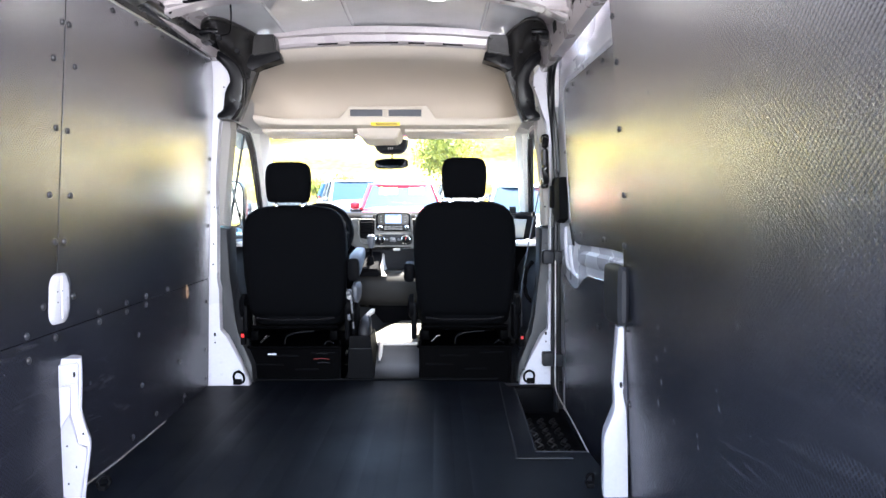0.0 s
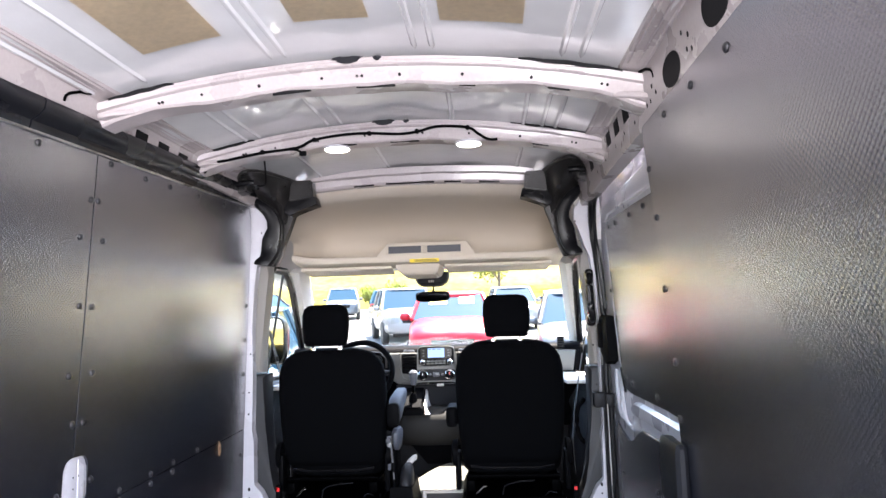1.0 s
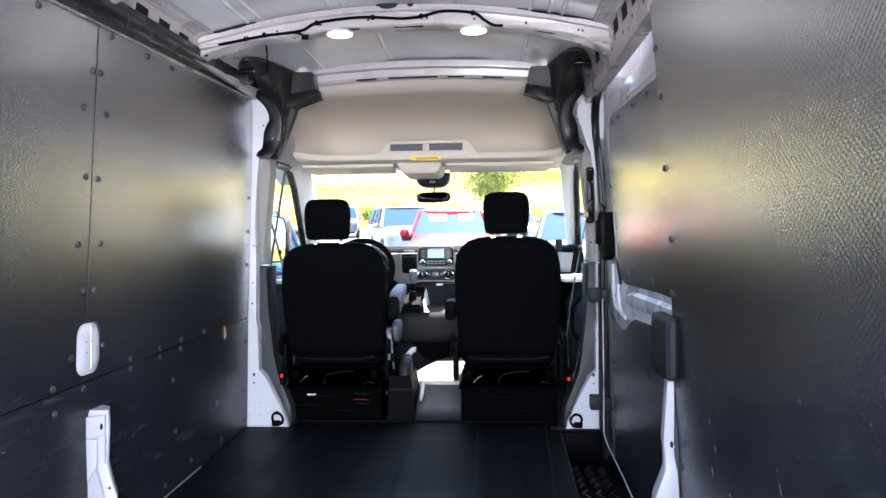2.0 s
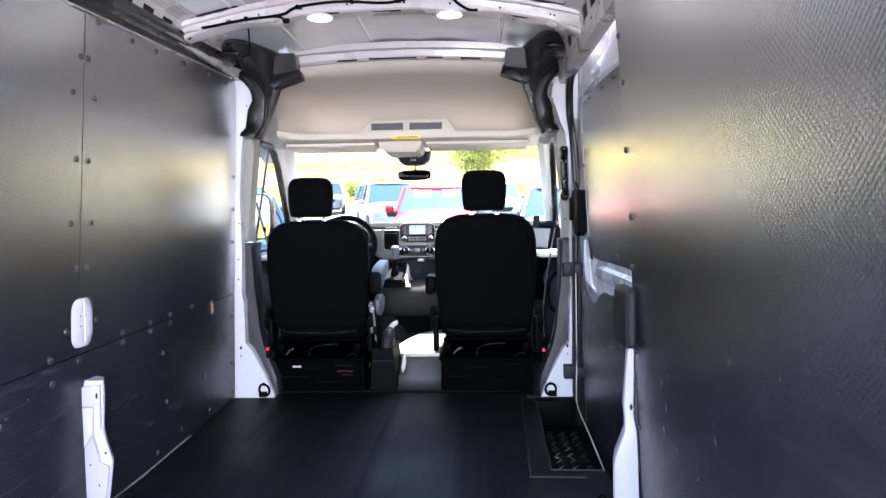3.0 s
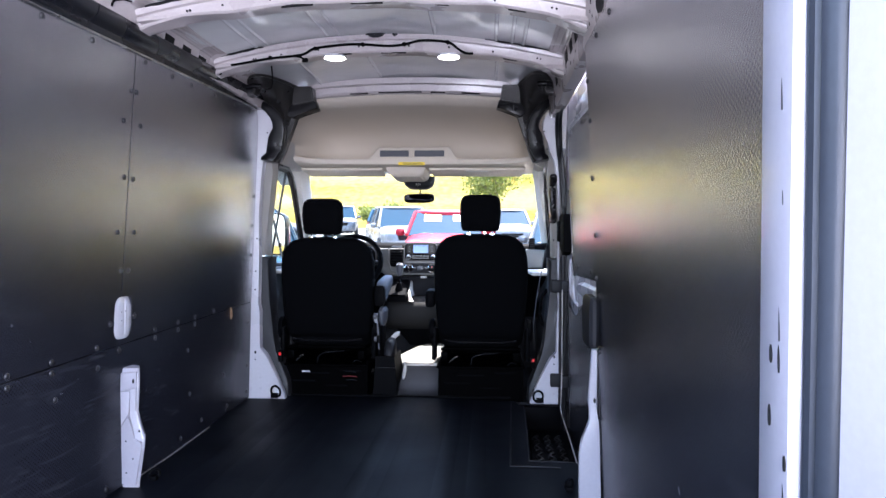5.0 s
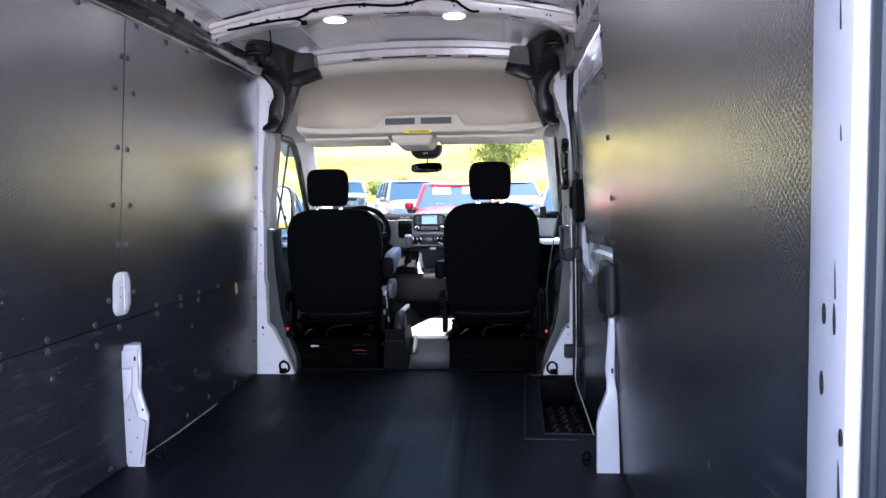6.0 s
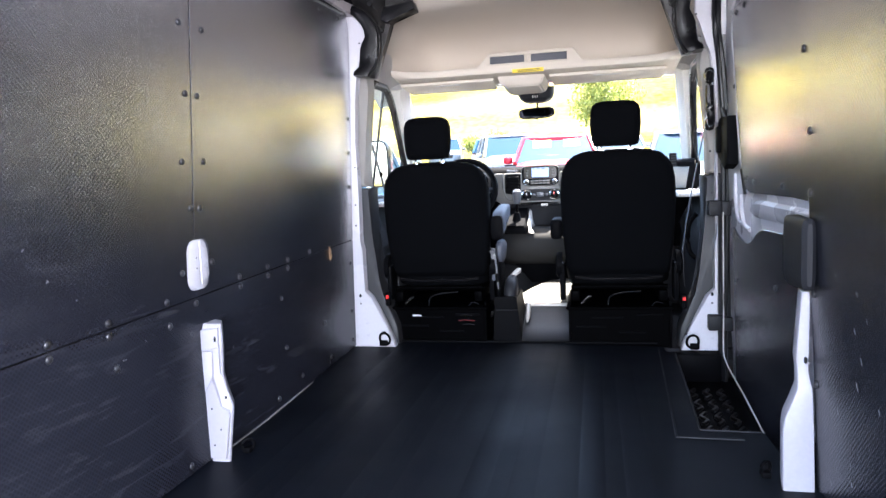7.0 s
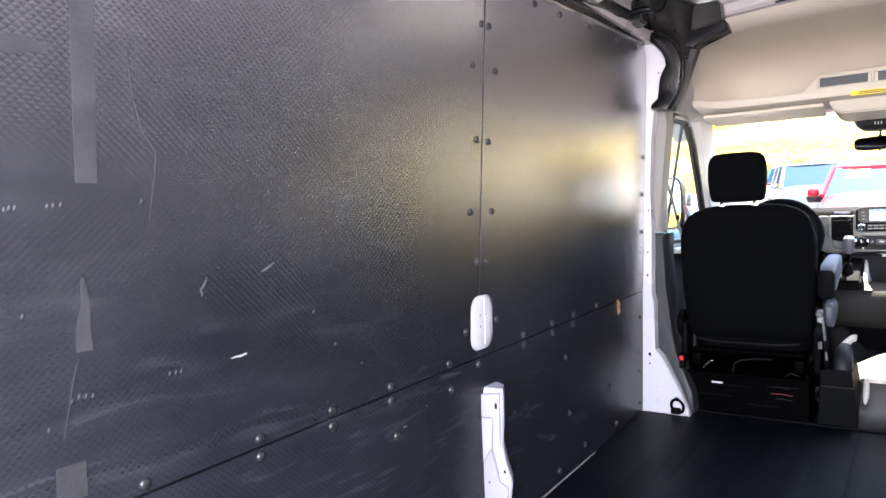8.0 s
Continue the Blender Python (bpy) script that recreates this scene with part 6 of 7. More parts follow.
# lower dash and gear lever console
bm = B()
slab(bm, [(-0.26, 4.60, 0.635), (0.30, 4.60, 0.635), (0.30, 4.64, 0.50), (-0.26, 4.64, 0.50)], (0, 0.15, 0), 0.01, 1)
part("lower_tray", bm, GREYTRIM, db, "dark storage tray under the controls")
bm = B()
loft(bm, [ring_xy((x0 + x1) / 2, 4.75, z0, (x1 - x0) / 2, d, 5, 32) for x0, x1, z0, d in ((-0.23, 0.36, 0.275, 0.16), (-0.26, 0.39, 0.295, 0.225), (-0.27, 0.40, 0.33, 0.265), (-0.27, 0.40, 0.38, 0.285), (-0.26, 0.39, 0.43, 0.288), (-0.25, 0.38, 0.47, 0.275), (-0.23, 0.36, 0.495, 0.24), (-0.20, 0.33, 0.505, 0.19))])
part("knee_panel", bm, KNEE, db, "dark grey knee panel", 60)
bm = B()
loft(bm, [[(-0.10 + w, 4.60, 0.17), (0.13 + w, 4.60, 0.17), (0.13 + w, 4.78, 0.17), (-0.10 + w, 4.78, 0.17)] if k == 0 else [(-0.18, 4.56, 0.30), (0.20, 4.56, 0.30), (0.20, 4.78, 0.30), (-0.18, 4.78, 0.30)] for k, w in ((0, 0.02), (1, 0))])
part("tunnel_cover", bm, PLASTIC, db, "black tunnel cover")
gc = thing("gear_console", "gloss black gear lever console with one flank coloured as sunlit", "console", (-0.15, 4.5, 0.5))
bm = B()
loft(bm, [[(-0.225, 4.43, 0.475), (-0.082, 4.43, 0.475), (-0.070, 4.66, 0.475), (-0.235, 4.66, 0.475)], [(-0.222, 4.435, 0.520), (-0.088, 4.435, 0.520), (-0.080, 4.66, 0.628), (-0.228, 4.66, 0.628)]])
bmesh.ops.bevel(bm, geom=bm.edges[:], offset=0.010, segments=2, affect="EDGES")
part("shell", bm, PLASTIC, gc, "dark shell")
# the pale flank paints the sunlit side of an otherwise dark console
bm = B()
loft(bm, [[(x0, 4.44, 0.478), (x1, 4.44, 0.478), (x1 + 0.01, 4.66, 0.478), (x0, 4.66, 0.478), (x0, 4.66, zt), (x0, 4.45, zb)] for x0, x1, zt, zb in ((-0.080, -0.050, 0.640, 0.535), (-0.068, -0.040, 0.625, 0.515))])
bmesh.ops.bevel(bm, geom=bm.edges[:], offset=0.006, segments=2, affect="EDGES")
part("sunlit_flank", bm, LIGHTTRIM, gc, "flank coloured pale as its sunlit side", 50)
bm = B()
slab(bm, [(-0.218, 4.428, 0.512), (-0.095, 4.428, 0.512), (-0.088, 4.64, 0.622), (-0.222, 4.64, 0.622)], (0, -0.004, 0.010), 0.003, 1)
part("gate_plate", bm, PLASTIC, gc, "gloss black gate plate")
for k in range(5):
    bm = B()
    y = 4.46 + 0.032 * k
    box(bm, -0.200, -0.190, y, y + 0.010, 0.538 + 0.0166 * k, 0.541 + 0.0166 * k)
    part("gate_mark", bm, LIGHTTRIM, gc, "pale gate mark", 0)
bm = B()
tube(bm, [(-0.141, 4.478, 0.58), (-0.139, 4.472, 0.655)], 0.009, 10)
part("lever_shaft", bm, CHROME, gc, "bright lever shaft")
bm = B()
tube(bm, [(-0.146, 4.49, 0.540), (-0.143, 4.480, 0.585), (-0.141, 4.476, 0.600)], [0.028, 0.019, 0.013], 10)
part("lever_boot", bm, PLASTIC, gc)
bm = B()
loft(bm, [ring_xy(-0.138, 4.466, z, w, d, 3, 14) for z, w, d in ((0.645, 0.012, 0.014), (0.66, 0.018, 0.019), (0.695, 0.024, 0.022), (0.717, 0.025, 0.024), (0.730, 0.015, 0.016))])
part("lever_knob", bm, KNOBGREY, gc, "grey gear knob")
# steering wheel
sw = thing("steering_wheel", "black three-spoke steering wheel", "steering wheel", (-0.42, 4.33, 0.73))
C, ax = Vector((-0.415, 4.26, 0.738)), Vector((0, -0.90, 0.43)).normalized()
sx = Vector((1, 0, 0))
uu = ax.cross(sx).normalized() * -1
uu = uu if uu.z > 0 else -uu
bm = B()
tube(bm, [C + 0.182 * (math.cos(a) * sx + math.sin(a) * uu) for a in [2 * math.pi * k / 40 for k in range(41)]], 0.0165, 10, False)
part("rim", bm, PLASTIC, sw)
for a0 in (0, 180, 270):
    bm = B()
    d = math.cos(radians(a0)) * sx + math.sin(radians(a0)) * uu
    tube(bm, [C - ax * 0.015 + d * 0.05, C - ax * 0.012 + d * 0.12, C + d * 0.178], [0.022, 0.016, 0.012], 8)
    part("spoke", bm, GREYTRIM, sw)
bm = B()
lathe(bm, C - ax * 0.03, ax, [(0, 0.07), (0.02, 0.075), (0.034, 0.06), (0.038, 0.02)], 20)
part("hub", bm, PLASTIC, sw)
bm = B()
tube(bm, [C - ax * 0.03, C - ax * 0.20, C - ax * 0.30], [0.04, 0.05, 0.06], 10)
part("column", bm, PLASTIC, sw)
bm = B()
tube(bm, [C - ax * 0.05 + sx * 0.04, C - ax * 0.05 + sx * 0.16 - uu * .01], 0.009, 6)
part("stalk", bm, PLASTIC, sw)


# ---- seats ----
def seat(side, cx, yb, zs, name_label, arm, hx):
    s = thing("cab_seat", name_label, "seat", (cx, yb + 0.25, 0.0), "cab seats")
    lean = 0.10

    def Y(z):
        return yb + (0.9 - z) * lean
    bm = B()
    rows = []
    for z, w, d, dy in ((0.315, 0.205, 0.035, 0.03), (0.325, 0.226, 0.048, 0.012), (0.36, 0.238, 0.056, 0.004), (0.45, 0.250, 0.060, 0), (0.55, 0.258, 0.062, 0), (0.68, 0.262, 0.062, 0), (0.76, 0.258, 0.060, 0), (0.81, 0.247, 0.057, 0), (0.845, 0.226, 0.053, 0.002), (0.870, 0.195, 0.047, 0.006), (0.885, 0.150, 0.036, 0.014), (0.893, 0.09, 0.022, 0.03)):
        rows.append([Vector((p.x, p.y, p.z)) for p in ring_xy(cx, Y(z) + dy + 0.062, z + zs * (z - 0.3) / 0.6, w * (1.014 if arm else 1.0), d, 5, 32)])
    loft(bm, rows)
    back = part("backrest", bm, FABRIC, s, "black fabric backrest", 60)
    bm = B()
    tube(bm, [(cx - 0.20, Y(.32) + 0.012, 0.315), (cx - 0.12, Y(.32) + 0.006, 0.305), (cx + 0.12, Y(.32) + 0.006, 0.305), (cx + 0.20, Y(.32) + 0.012, 0.315)], 0.007, 6)
    part("hem_piping", bm, GLOSSBLACK, back, "shiny piping at the hem")
    bm = B()
    z0 = 0.905 + zs
    loft(bm, [ring_xy(hx, Y(1) + 0.055 + dy, z0 + dz, w, d, 4, 28) for dz, w, d, dy in ((0.0, 0.085, 0.03, 0), (0.005, 0.100, 0.042, 0), (0.03, 0.108, 0.050, 0), (0.10, 0.114, 0.054, 0), (0.155, 0.112, 0.052, 0), (0.182, 0.104, 0.046, 0), (0.197, 0.088, 0.036, 0), (0.203, 0.06, 0.02, 0))])
    hr = part("headrest", bm, FABRIC, s, "black fabric headrest", 60)
    for dx in (-0.065, 0.065):
        bm = B()
        tube(bm, [(hx + dx, Y(.9) + 0.055, 0.86 + zs), (hx + dx, Y(1) + 0.055, 0.93 + zs)], 0.006, 8)
        lathe(bm, (hx + dx, Y(.9) + 0.055, 0.884 + zs), (0, 0, 1), [(0, 0.013), (0.012, 0.012)], 10)
        part("headrest_post", bm, CHROME, s, "bright headrest post")
    bm = B()
    loft(bm, [ring_xy(cx, yb + 0.36, z, w, d, 5, 28) for z, w, d in ((0.27, 0.22, 0.25), (0.285, 0.24, 0.265), (0.36, 0.255, 0.27), (0.40, 0.25, 0.265), (0.415, 0.22, 0.24))])
    part("seat_cushion", bm, FABRIC, s, "black fabric cushion", 60)
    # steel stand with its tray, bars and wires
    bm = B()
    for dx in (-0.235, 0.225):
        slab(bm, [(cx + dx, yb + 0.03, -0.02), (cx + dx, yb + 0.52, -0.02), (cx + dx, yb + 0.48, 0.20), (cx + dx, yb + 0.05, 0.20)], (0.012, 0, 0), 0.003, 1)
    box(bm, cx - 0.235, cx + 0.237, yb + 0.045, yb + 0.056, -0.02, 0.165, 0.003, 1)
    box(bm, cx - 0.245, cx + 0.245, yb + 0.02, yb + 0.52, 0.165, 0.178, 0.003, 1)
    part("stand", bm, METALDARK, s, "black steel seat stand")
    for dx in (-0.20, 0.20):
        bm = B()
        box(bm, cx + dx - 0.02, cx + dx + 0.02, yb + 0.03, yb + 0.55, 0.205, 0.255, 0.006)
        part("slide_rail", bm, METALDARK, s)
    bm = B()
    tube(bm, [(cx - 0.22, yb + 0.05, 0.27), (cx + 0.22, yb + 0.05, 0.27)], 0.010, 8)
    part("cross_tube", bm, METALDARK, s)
    bm = B()
    tube(bm, curve_pts([(cx - 0.05, yb + 0.04, 0.185), (cx - 0.04, yb + 0.04, 0.225), (cx + 0.02, yb + 0.035, 0.245), (cx + 0.10, yb + 0.04, 0.250)], 4), 0.004, 5)
    tube(bm, curve_pts([(cx + 0.15, yb + 0.04, 0.182), (cx + 0.17, yb + 0.035, 0.20), (cx + 0.20, yb + 0.04, 0.19)], 4), 0.003, 5)
    part("wire", bm, SEAL, s, "loose grey wire under the seat")
    bm = B()
    tube(bm, [(cx - 0.17, yb + 0.035, 0.195), (cx - 0.14, yb + 0.03, 0.225), (cx - 0.125, yb + 0.03, 0.228)], [0.006, 0.006, 0.003], 6)
    part("clip", bm, STEEL, s)
    bm = B()
    for k, (x0, x1, z) in enumerate(((-0.13, 0.02, 0.12), (-0.20, -0.06, 0.075), (0.0, 0.12, 0.05), (0.08, 0.20, 0.135))):
        box(bm, cx + x0, cx + x1, yb + 0.036, yb + 0.046, z, z + 0.008, 0.002, 1)
    part("stand_rib", bm, PLASTIC, s)
    # hinge covers and buckle
    for S in (-1, 1):
        bm = B()
        lathe(bm, (cx + S * 0.262, yb + 0.12, 0.37), (S, 0, 0), [(0, 0.065), (0.022, 0.062), (0.030, 0.045)], 18)
        box(bm, cx + S * 0.262 - 0.012, cx + S * 0.262 + 0.014, yb + 0.07, yb + 0.17, 0.20, 0.38, 0.010)
        part("hinge_cover", bm, PLASTIC, s)
    S = side
    bm = B()
    ox, oy, oz = (cx + 0.290, yb, 0.0) if S > 0 else (cx - 0.243, yb - 0.055, 0.024)
    box(bm, ox - 0.012, ox + 0.012, oy + 0.02, oy + 0.05, oz + 0.17, oz + 0.235, 0.005)
    bk = part("buckle", bm, PLASTIC, s, "black belt buckle")
    bm = B()
    box(bm, ox - 0.008, ox + 0.008, oy + 0.015, oy + 0.021, oz + 0.208, oz + 0.226, 0.002, 1)
    part("release_button", bm, REDPLASTIC, bk, "red release button")
    # armrest on the aisle side
    A = -side
    if arm:
        bm = B()
        rows = []
        for y, z, w, h in ((yb + 0.07, 0.560, 0.010, 0.035), (yb + 0.085, 0.565, 0.028, 0.056), (yb + 0.16, 0.585, 0.032, 0.060), (yb + 0.30, 0.615, 0.032, 0.042), (yb + 0.40, 0.63, 0.029, 0.034), (yb + 0.42, 0.632, 0.014, 0.02)):
            rows.append(ring_xz(cx + A * 0.298, y, z, w, h, 4, 18))
        loft(bm, rows)
        part("armrest", bm, GREYFABRIC, s, "grey padded armrest, folded level", 60)
        bm = B()
        loft(bm, [ring_xz(cx + A * 0.298, y, 0.562, w, h, 4, 18) for y, w, h in ((yb + 0.055, 0.012, 0.04), (yb + 0.06, 0.029, 0.058), (yb + 0.09, 0.030, 0.06))])
        part("armrest_cap", bm, PLASTIC, s)
        bm = B()
        loft(bm, [ring_xy(cx + A * 0.305, yb + 0.16, z, w, d, 3, 16) for z, w, d in ((0.385, 0.010, 0.05), (0.40, 0.018, 0.07), (0.43, 0.022, 0.085), (0.47, 0.024, 0.08), (0.49, 0.015, 0.06))])
        part("side_bolster", bm, GREYFABRIC, s, "grey bolster edge")
        bm = B()
        loft(bm, [ring_xy(cx + A * 0.296, yb + 0.15, z, w, d, 3, 16) for z, w, d in ((0.20, 0.010, 0.06), (0.24, 0.016, 0.09), (0.33, 0.020, 0.10), (0.39, 0.016, 0.08))])
        part("side_cover", bm, PLASTIC, s, "dark plastic hinge cover")
        bm = B()
        slab(bm, [(cx + A * 0.282, yb + 0.052, 0.425), (cx + A * 0.292, yb + 0.052, 0.425), (cx + A * 0.302, yb + 0.056, 0.26), (cx + A * 0.294, yb + 0.056, 0.26)], (0, 0.004, 0), 0.001, 1)
        part("hinge_strip", bm, KNOBGREY, s, "grey steel strip along the hinge")
        bm = B()
        lathe(bm, (cx + A * 0.275, yb + 0.06, 0.445), (0, -1, 0), [(0, 0.013), (0.02, 0.013), (0.024, 0.008)], 12)
        box(bm, cx + A * 0.275 - 0.012, cx + A * 0.275 + 0.012, yb + 0.07, yb + 0.10, 0.30, 0.46, 0.004)
        part("recline_knob", bm, KNOBGREY, s, "grey knob on the seat hinge")
    else:
        bm = B()
        loft(bm, [ring_xz(cx + A * 0.285, y, 0.545, w, h, 4, 18) for y, w, h in ((yb + 0.07, 0.012, 0.03), (yb + 0.08, 0.028, 0.048), (yb + 0.25, 0.030, 0.050), (yb + 0.33, 0.02, 0.03))])
        part("armrest", bm, PLASTIC, s, "black armrest", 60)
    return s


driver = seat(-1, -0.466, 3.735, 0.0, "black fabric driver seat with grey armrest on a steel stand", True, -0.490)
seat(1, 0.402, 3.735, 0.022, "black fabric passenger seat on a steel stand", False, 0.398)
for x0, z0, m in ((-0.605, 0.127, WHITE),):
    bm = B()
    slab(bm, [(x0, 3.7795, z0), (x0 + 0.045, 3.7795, z0), (x0 + 0.045, 3.7795, z0 + 0.009), (x0, 3.7795, z0 + 0.009)], (0, 0.003, 0))
    part("maker_label", bm, m, driver, "small white label", 0)
for k, (x0, x1, z) in enumerate(((-0.36, -0.30, 0.135), (-0.37, -0.29, 0.108), (-0.35, -0.29, 0.088))):
    bm = B()
    tube(bm, [(x0, 3.774, z), ((x0 + x1) / 2, 3.772, z + 0.003), (x1, 3.774, z - 0.002)], 0.0022, 5)
    part("loom_wire", bm, DIMRED if k == 1 else GREYTRIM, driver, "wire of the loom under the seat")

# ---- box with the brake lever beside the driver seat ----
bx = thing("brake_lever_box", "black tapered plastic box with the hand brake lever", "console box", (-0.13, 3.85, 0))
bm = B()
loft(bm, [[(-0.198, 3.765, 0.0), (-0.062, 3.765, 0.0), (-0.062, 4.10, 0.0), (-0.198, 4.10, 0.0)], [(-0.198, 3.765, 0.012), (-0.062, 3.765, 0.012), (-0.062, 4.10, 0.012), (-0.198, 4.10, 0.012)], [(-0.192, 3.785, 0.155), (-0.074, 3.785, 0.155), (-0.074, 4.08, 0.155), (-0.192, 4.08, 0.155)], [(-0.190, 3.785, 0.160), (-0.076, 3.785, 0.160), (-0.076, 4.08, 0.16), (-0.190, 4.08, 0.16)], [(-0.190, 3.79, 0.222), (-0.082, 3.79, 0.222), (-0.082, 4.06, 0.222), (-0.190, 4.06, 0.222)]])
bmesh.ops.bevel(bm, geom=bm.edges[:], offset=0.004, segments=2, affect="EDGES")
part("box", bm, PLASTIC, bx)
bm = B()
box(bm, -0.193, -0.073, 3.781, 3.79, 0.157, 0.1595)
part("joint_line", bm, GREYTRIM, bx, "", 0)
bm = B()
loft(bm, [ring_xy(-0.118, y, z, w, d, 3, 16) for z, w, d, y in ((0.215, 0.034, 0.07, 3.88), (0.255, 0.034, 0.075, 3.89), (0.29, 0.028, 0.06, 3.91), (0.305, 0.016, 0.04, 3.93))])
part("lever_boot", bm, GREYTRIM, bx, "dark rounded lever boot")
bm = B()
tube(bm, curve_pts([(-0.140, 3.97, 0.270), (-0.122, 3.98, 0.292), (-0.104, 3.99, 0.312), (-0.090, 4.00, 0.322), (-0.080, 4.00, 0.322)], 4), 0.014, 10)
part("brake_lever", bm, LIGHTTRIM, bx, "pale brake lever grip")
bm = B()
tube(bm, [(-0.21, 3.80, 0.125), (-0.205, 3.79, 0.13), (-0.20, 3.785, 0.15)], 0.006, 6)
part("cable_end", bm, STEEL, bx)

# ---- plain outside of the van ----
bm = B()
box(bm, -0.985, -0.95, 0.70, 3.69, -0.45, 1.70)
solid("van_side", bm, WHITE, "plain white outer side of the van", "van body", "structure", "van sides", 0)
bm = B()
box(bm, 0.95, 0.985, 0.70, 3.69, -0.45, 1.70)
solid("van_side", bm, WHITE, "plain white outer side of the van", "van body", "structure", "van sides", 0)
bm = B()
loft(bm, [[(x, y, roof(x, y) + 0.055) for x in (-0.985, -0.8, -0.4, 0, 0.4, 0.8, 0.985)] for y in (0.66, 3.80)], closed=False)
bmesh.ops.solidify(bm, geom=bm.faces[:], thickness=0.02)
solid("van_roof", bm, WHITE, "plain white outer roof of the van", "roof", "structure")
bm = B()
box(bm, -0.95, 0.95, 0.66, 5.2, -0.50, -0.23)
solid("van_underbody", bm, METALDARK, "plain dark underside of the van", "van body", "structure", smooth=0)
bm = B()
loft(bm, [[(-0.95, y, -0.45), (0.95, y, -0.45), (0.95, y, z), (0, y, z + 0.04), (-0.95, y, z)] for y, z in ((5.22, 0.80), (5.6, 0.66), (5.95, 0.45), (6.02, 0.2))])
solid("van_bonnet", bm, WHITE, "white bonnet below the windscreen", "bonnet", "structure")

# ---- ground: level under the van, a rising lot ahead, a dry hillside behind it ----
GZ = -0.72


def ground_z(x, y):
    z = GZ + 0.057 * max(y - 6.0, 0)
    if y > 58:
        z += 0.24 * (y - 58) * min((y - 58) / 20, 1.0) + 1.2 * math.sin(x * 0.05 + 1) * min((y - 58) / 40, 1.0)
        z = min(z, 60 + 0.002 * y)
    return z


def asphalt():
    m, n, l, p = nodes_of("pale_asphalt")
    tc, a, b, v = n.new("ShaderNodeTexCoord"), n.new("ShaderNodeTexNoise"), n.new("ShaderNodeTexNoise"), n.new("ShaderNodeValToRGB")
    a.inputs["Scale"].default_value, a.inputs["Detail"].default_value = 0.35, 6
    b.inputs["Scale"].default_value, b.inputs["Detail"].default_value = 60, 3
    l.new(tc.outputs["Object"], a.inputs["Vector"])
    l.new(tc.outputs["Object"], b.inputs["Vector"])
    mx = n.new("ShaderNodeMix")
    mx.inputs["Factor"].default_value = 0.35
    l.new(a.outputs["Fac"], mx.inputs["A"])
    l.new(b.outputs["Fac"], mx.inputs["B"])
    l.new(mx.outputs["Result"], v.inputs["Fac"])
    v.color_ramp.elements[0].position, v.color_ramp.elements[0].color = 0.3, (0.235, 0.230, 0.222, 1)
    v.color_ramp.elements[1].position, v.color_ramp.elements[1].color = 0.7, (0.33, 0.324, 0.312, 1)
    l.new(v.outputs[0], p.inputs["Base Color"])
    p.inputs["Roughness"].default_value = 0.85
    return m


def dry_grass():
    m, n, l, p = nodes_of("dry_hillside_grass")
    tc, a, b, v = n.new("ShaderNodeTexCoord"), n.new("ShaderNodeTexNoise"), n.new("ShaderNodeTexNoise"), n.new("ShaderNodeValToRGB")
    mp = n.new("ShaderNodeMapping")
    mp.inputs["Scale"].default_value = (0.35, 1.0, 2.2)
    l.new(tc.outputs["Object"], mp.inputs[0])
    a.inputs["Scale"].default_value, a.inputs["Detail"].default_value = 0.09, 8
    b.inputs["Scale"].default_value, b.inputs["Detail"].default_value = 1.8, 6
    l.new(mp.outputs[0], a.inputs["Vector"])
    l.new(tc.outputs["Object"], b.inputs["Vector"])
    mx = n.new("ShaderNodeMix")
    mx.inputs["Factor"].default_value = 0.35
    l.new(a.outputs["Fac"], mx.inputs["A"])
    l.new(b.outputs["Fac"], mx.inputs["B"])
    l.new(mx.outputs["Result"], v.inputs["Fac"])
    e = v.color_ramp.elements
    e[0].position, e[0].color = 0.36, (0.085, 0.046, 0.006, 1)
    e[1].position, e[1].color = 0.62, (0.150, 0.126, 0.052, 1)
    mid = v.color_ramp.elements.new(0.5)
    mid.color = (0.120, 0.098, 0.026, 1)
    l.new(v.outputs[0], p.inputs["Base Color"])
    p.inputs["Specular IOR Level"].default_value = 0.0
    p.inputs["Roughness"].default_value = 0.95
    return m


ASPHALT, GRASS = asphalt(), dry_grass()
bm = B()
xs = [-900, -400, -200, -120, -80, -55, -40, -28, -18, -9, 0, 9, 18, 28, 40, 55, 80, 120, 200, 400, 900]
ys = [-900, -300, -100, -40, -10, 2, 6, 12, 20, 30, 38, 46, 52, 56, 58, 62, 66, 72, 80, 95, 115, 140, 180, 240, 340, 600, 1200]
loft(bm, [[(x, y, ground_z(x, y) - 0.02 - (0.4 if -60 < y < 57 and abs(x) < 100 else 0)) for x in xs] for y in ys], closed=False)
solid("ground", bm, GRASS, "dry yellow grass hillside beyond the parking lot", "hillside", "structure", smooth=60)
bm = B()
px = [-95, -50, -25, -10, 0, 10, 25, 50, 95]
loft(bm, [[(x, y, ground_z(x, y)) for x in px] for y in (-58, -20, 0, 6, 10, 15, 20, 25, 30, 36, 43.5, 50, 57.5)], closed=False)
bmesh.ops.solidify(bm, geom=bm.faces[:], thickness=0.1)
pavement = solid("pavement", bm, ASPHALT, "pale sunlit asphalt of a parking lot", "parking lot", "structure", smooth=60)


# ---- parked vehicles ----
def car_paint(name, color, metal=0.0):
    return mat(name, color, 0.3, metal, var=0.04, bump=0.0, coat=0.35)


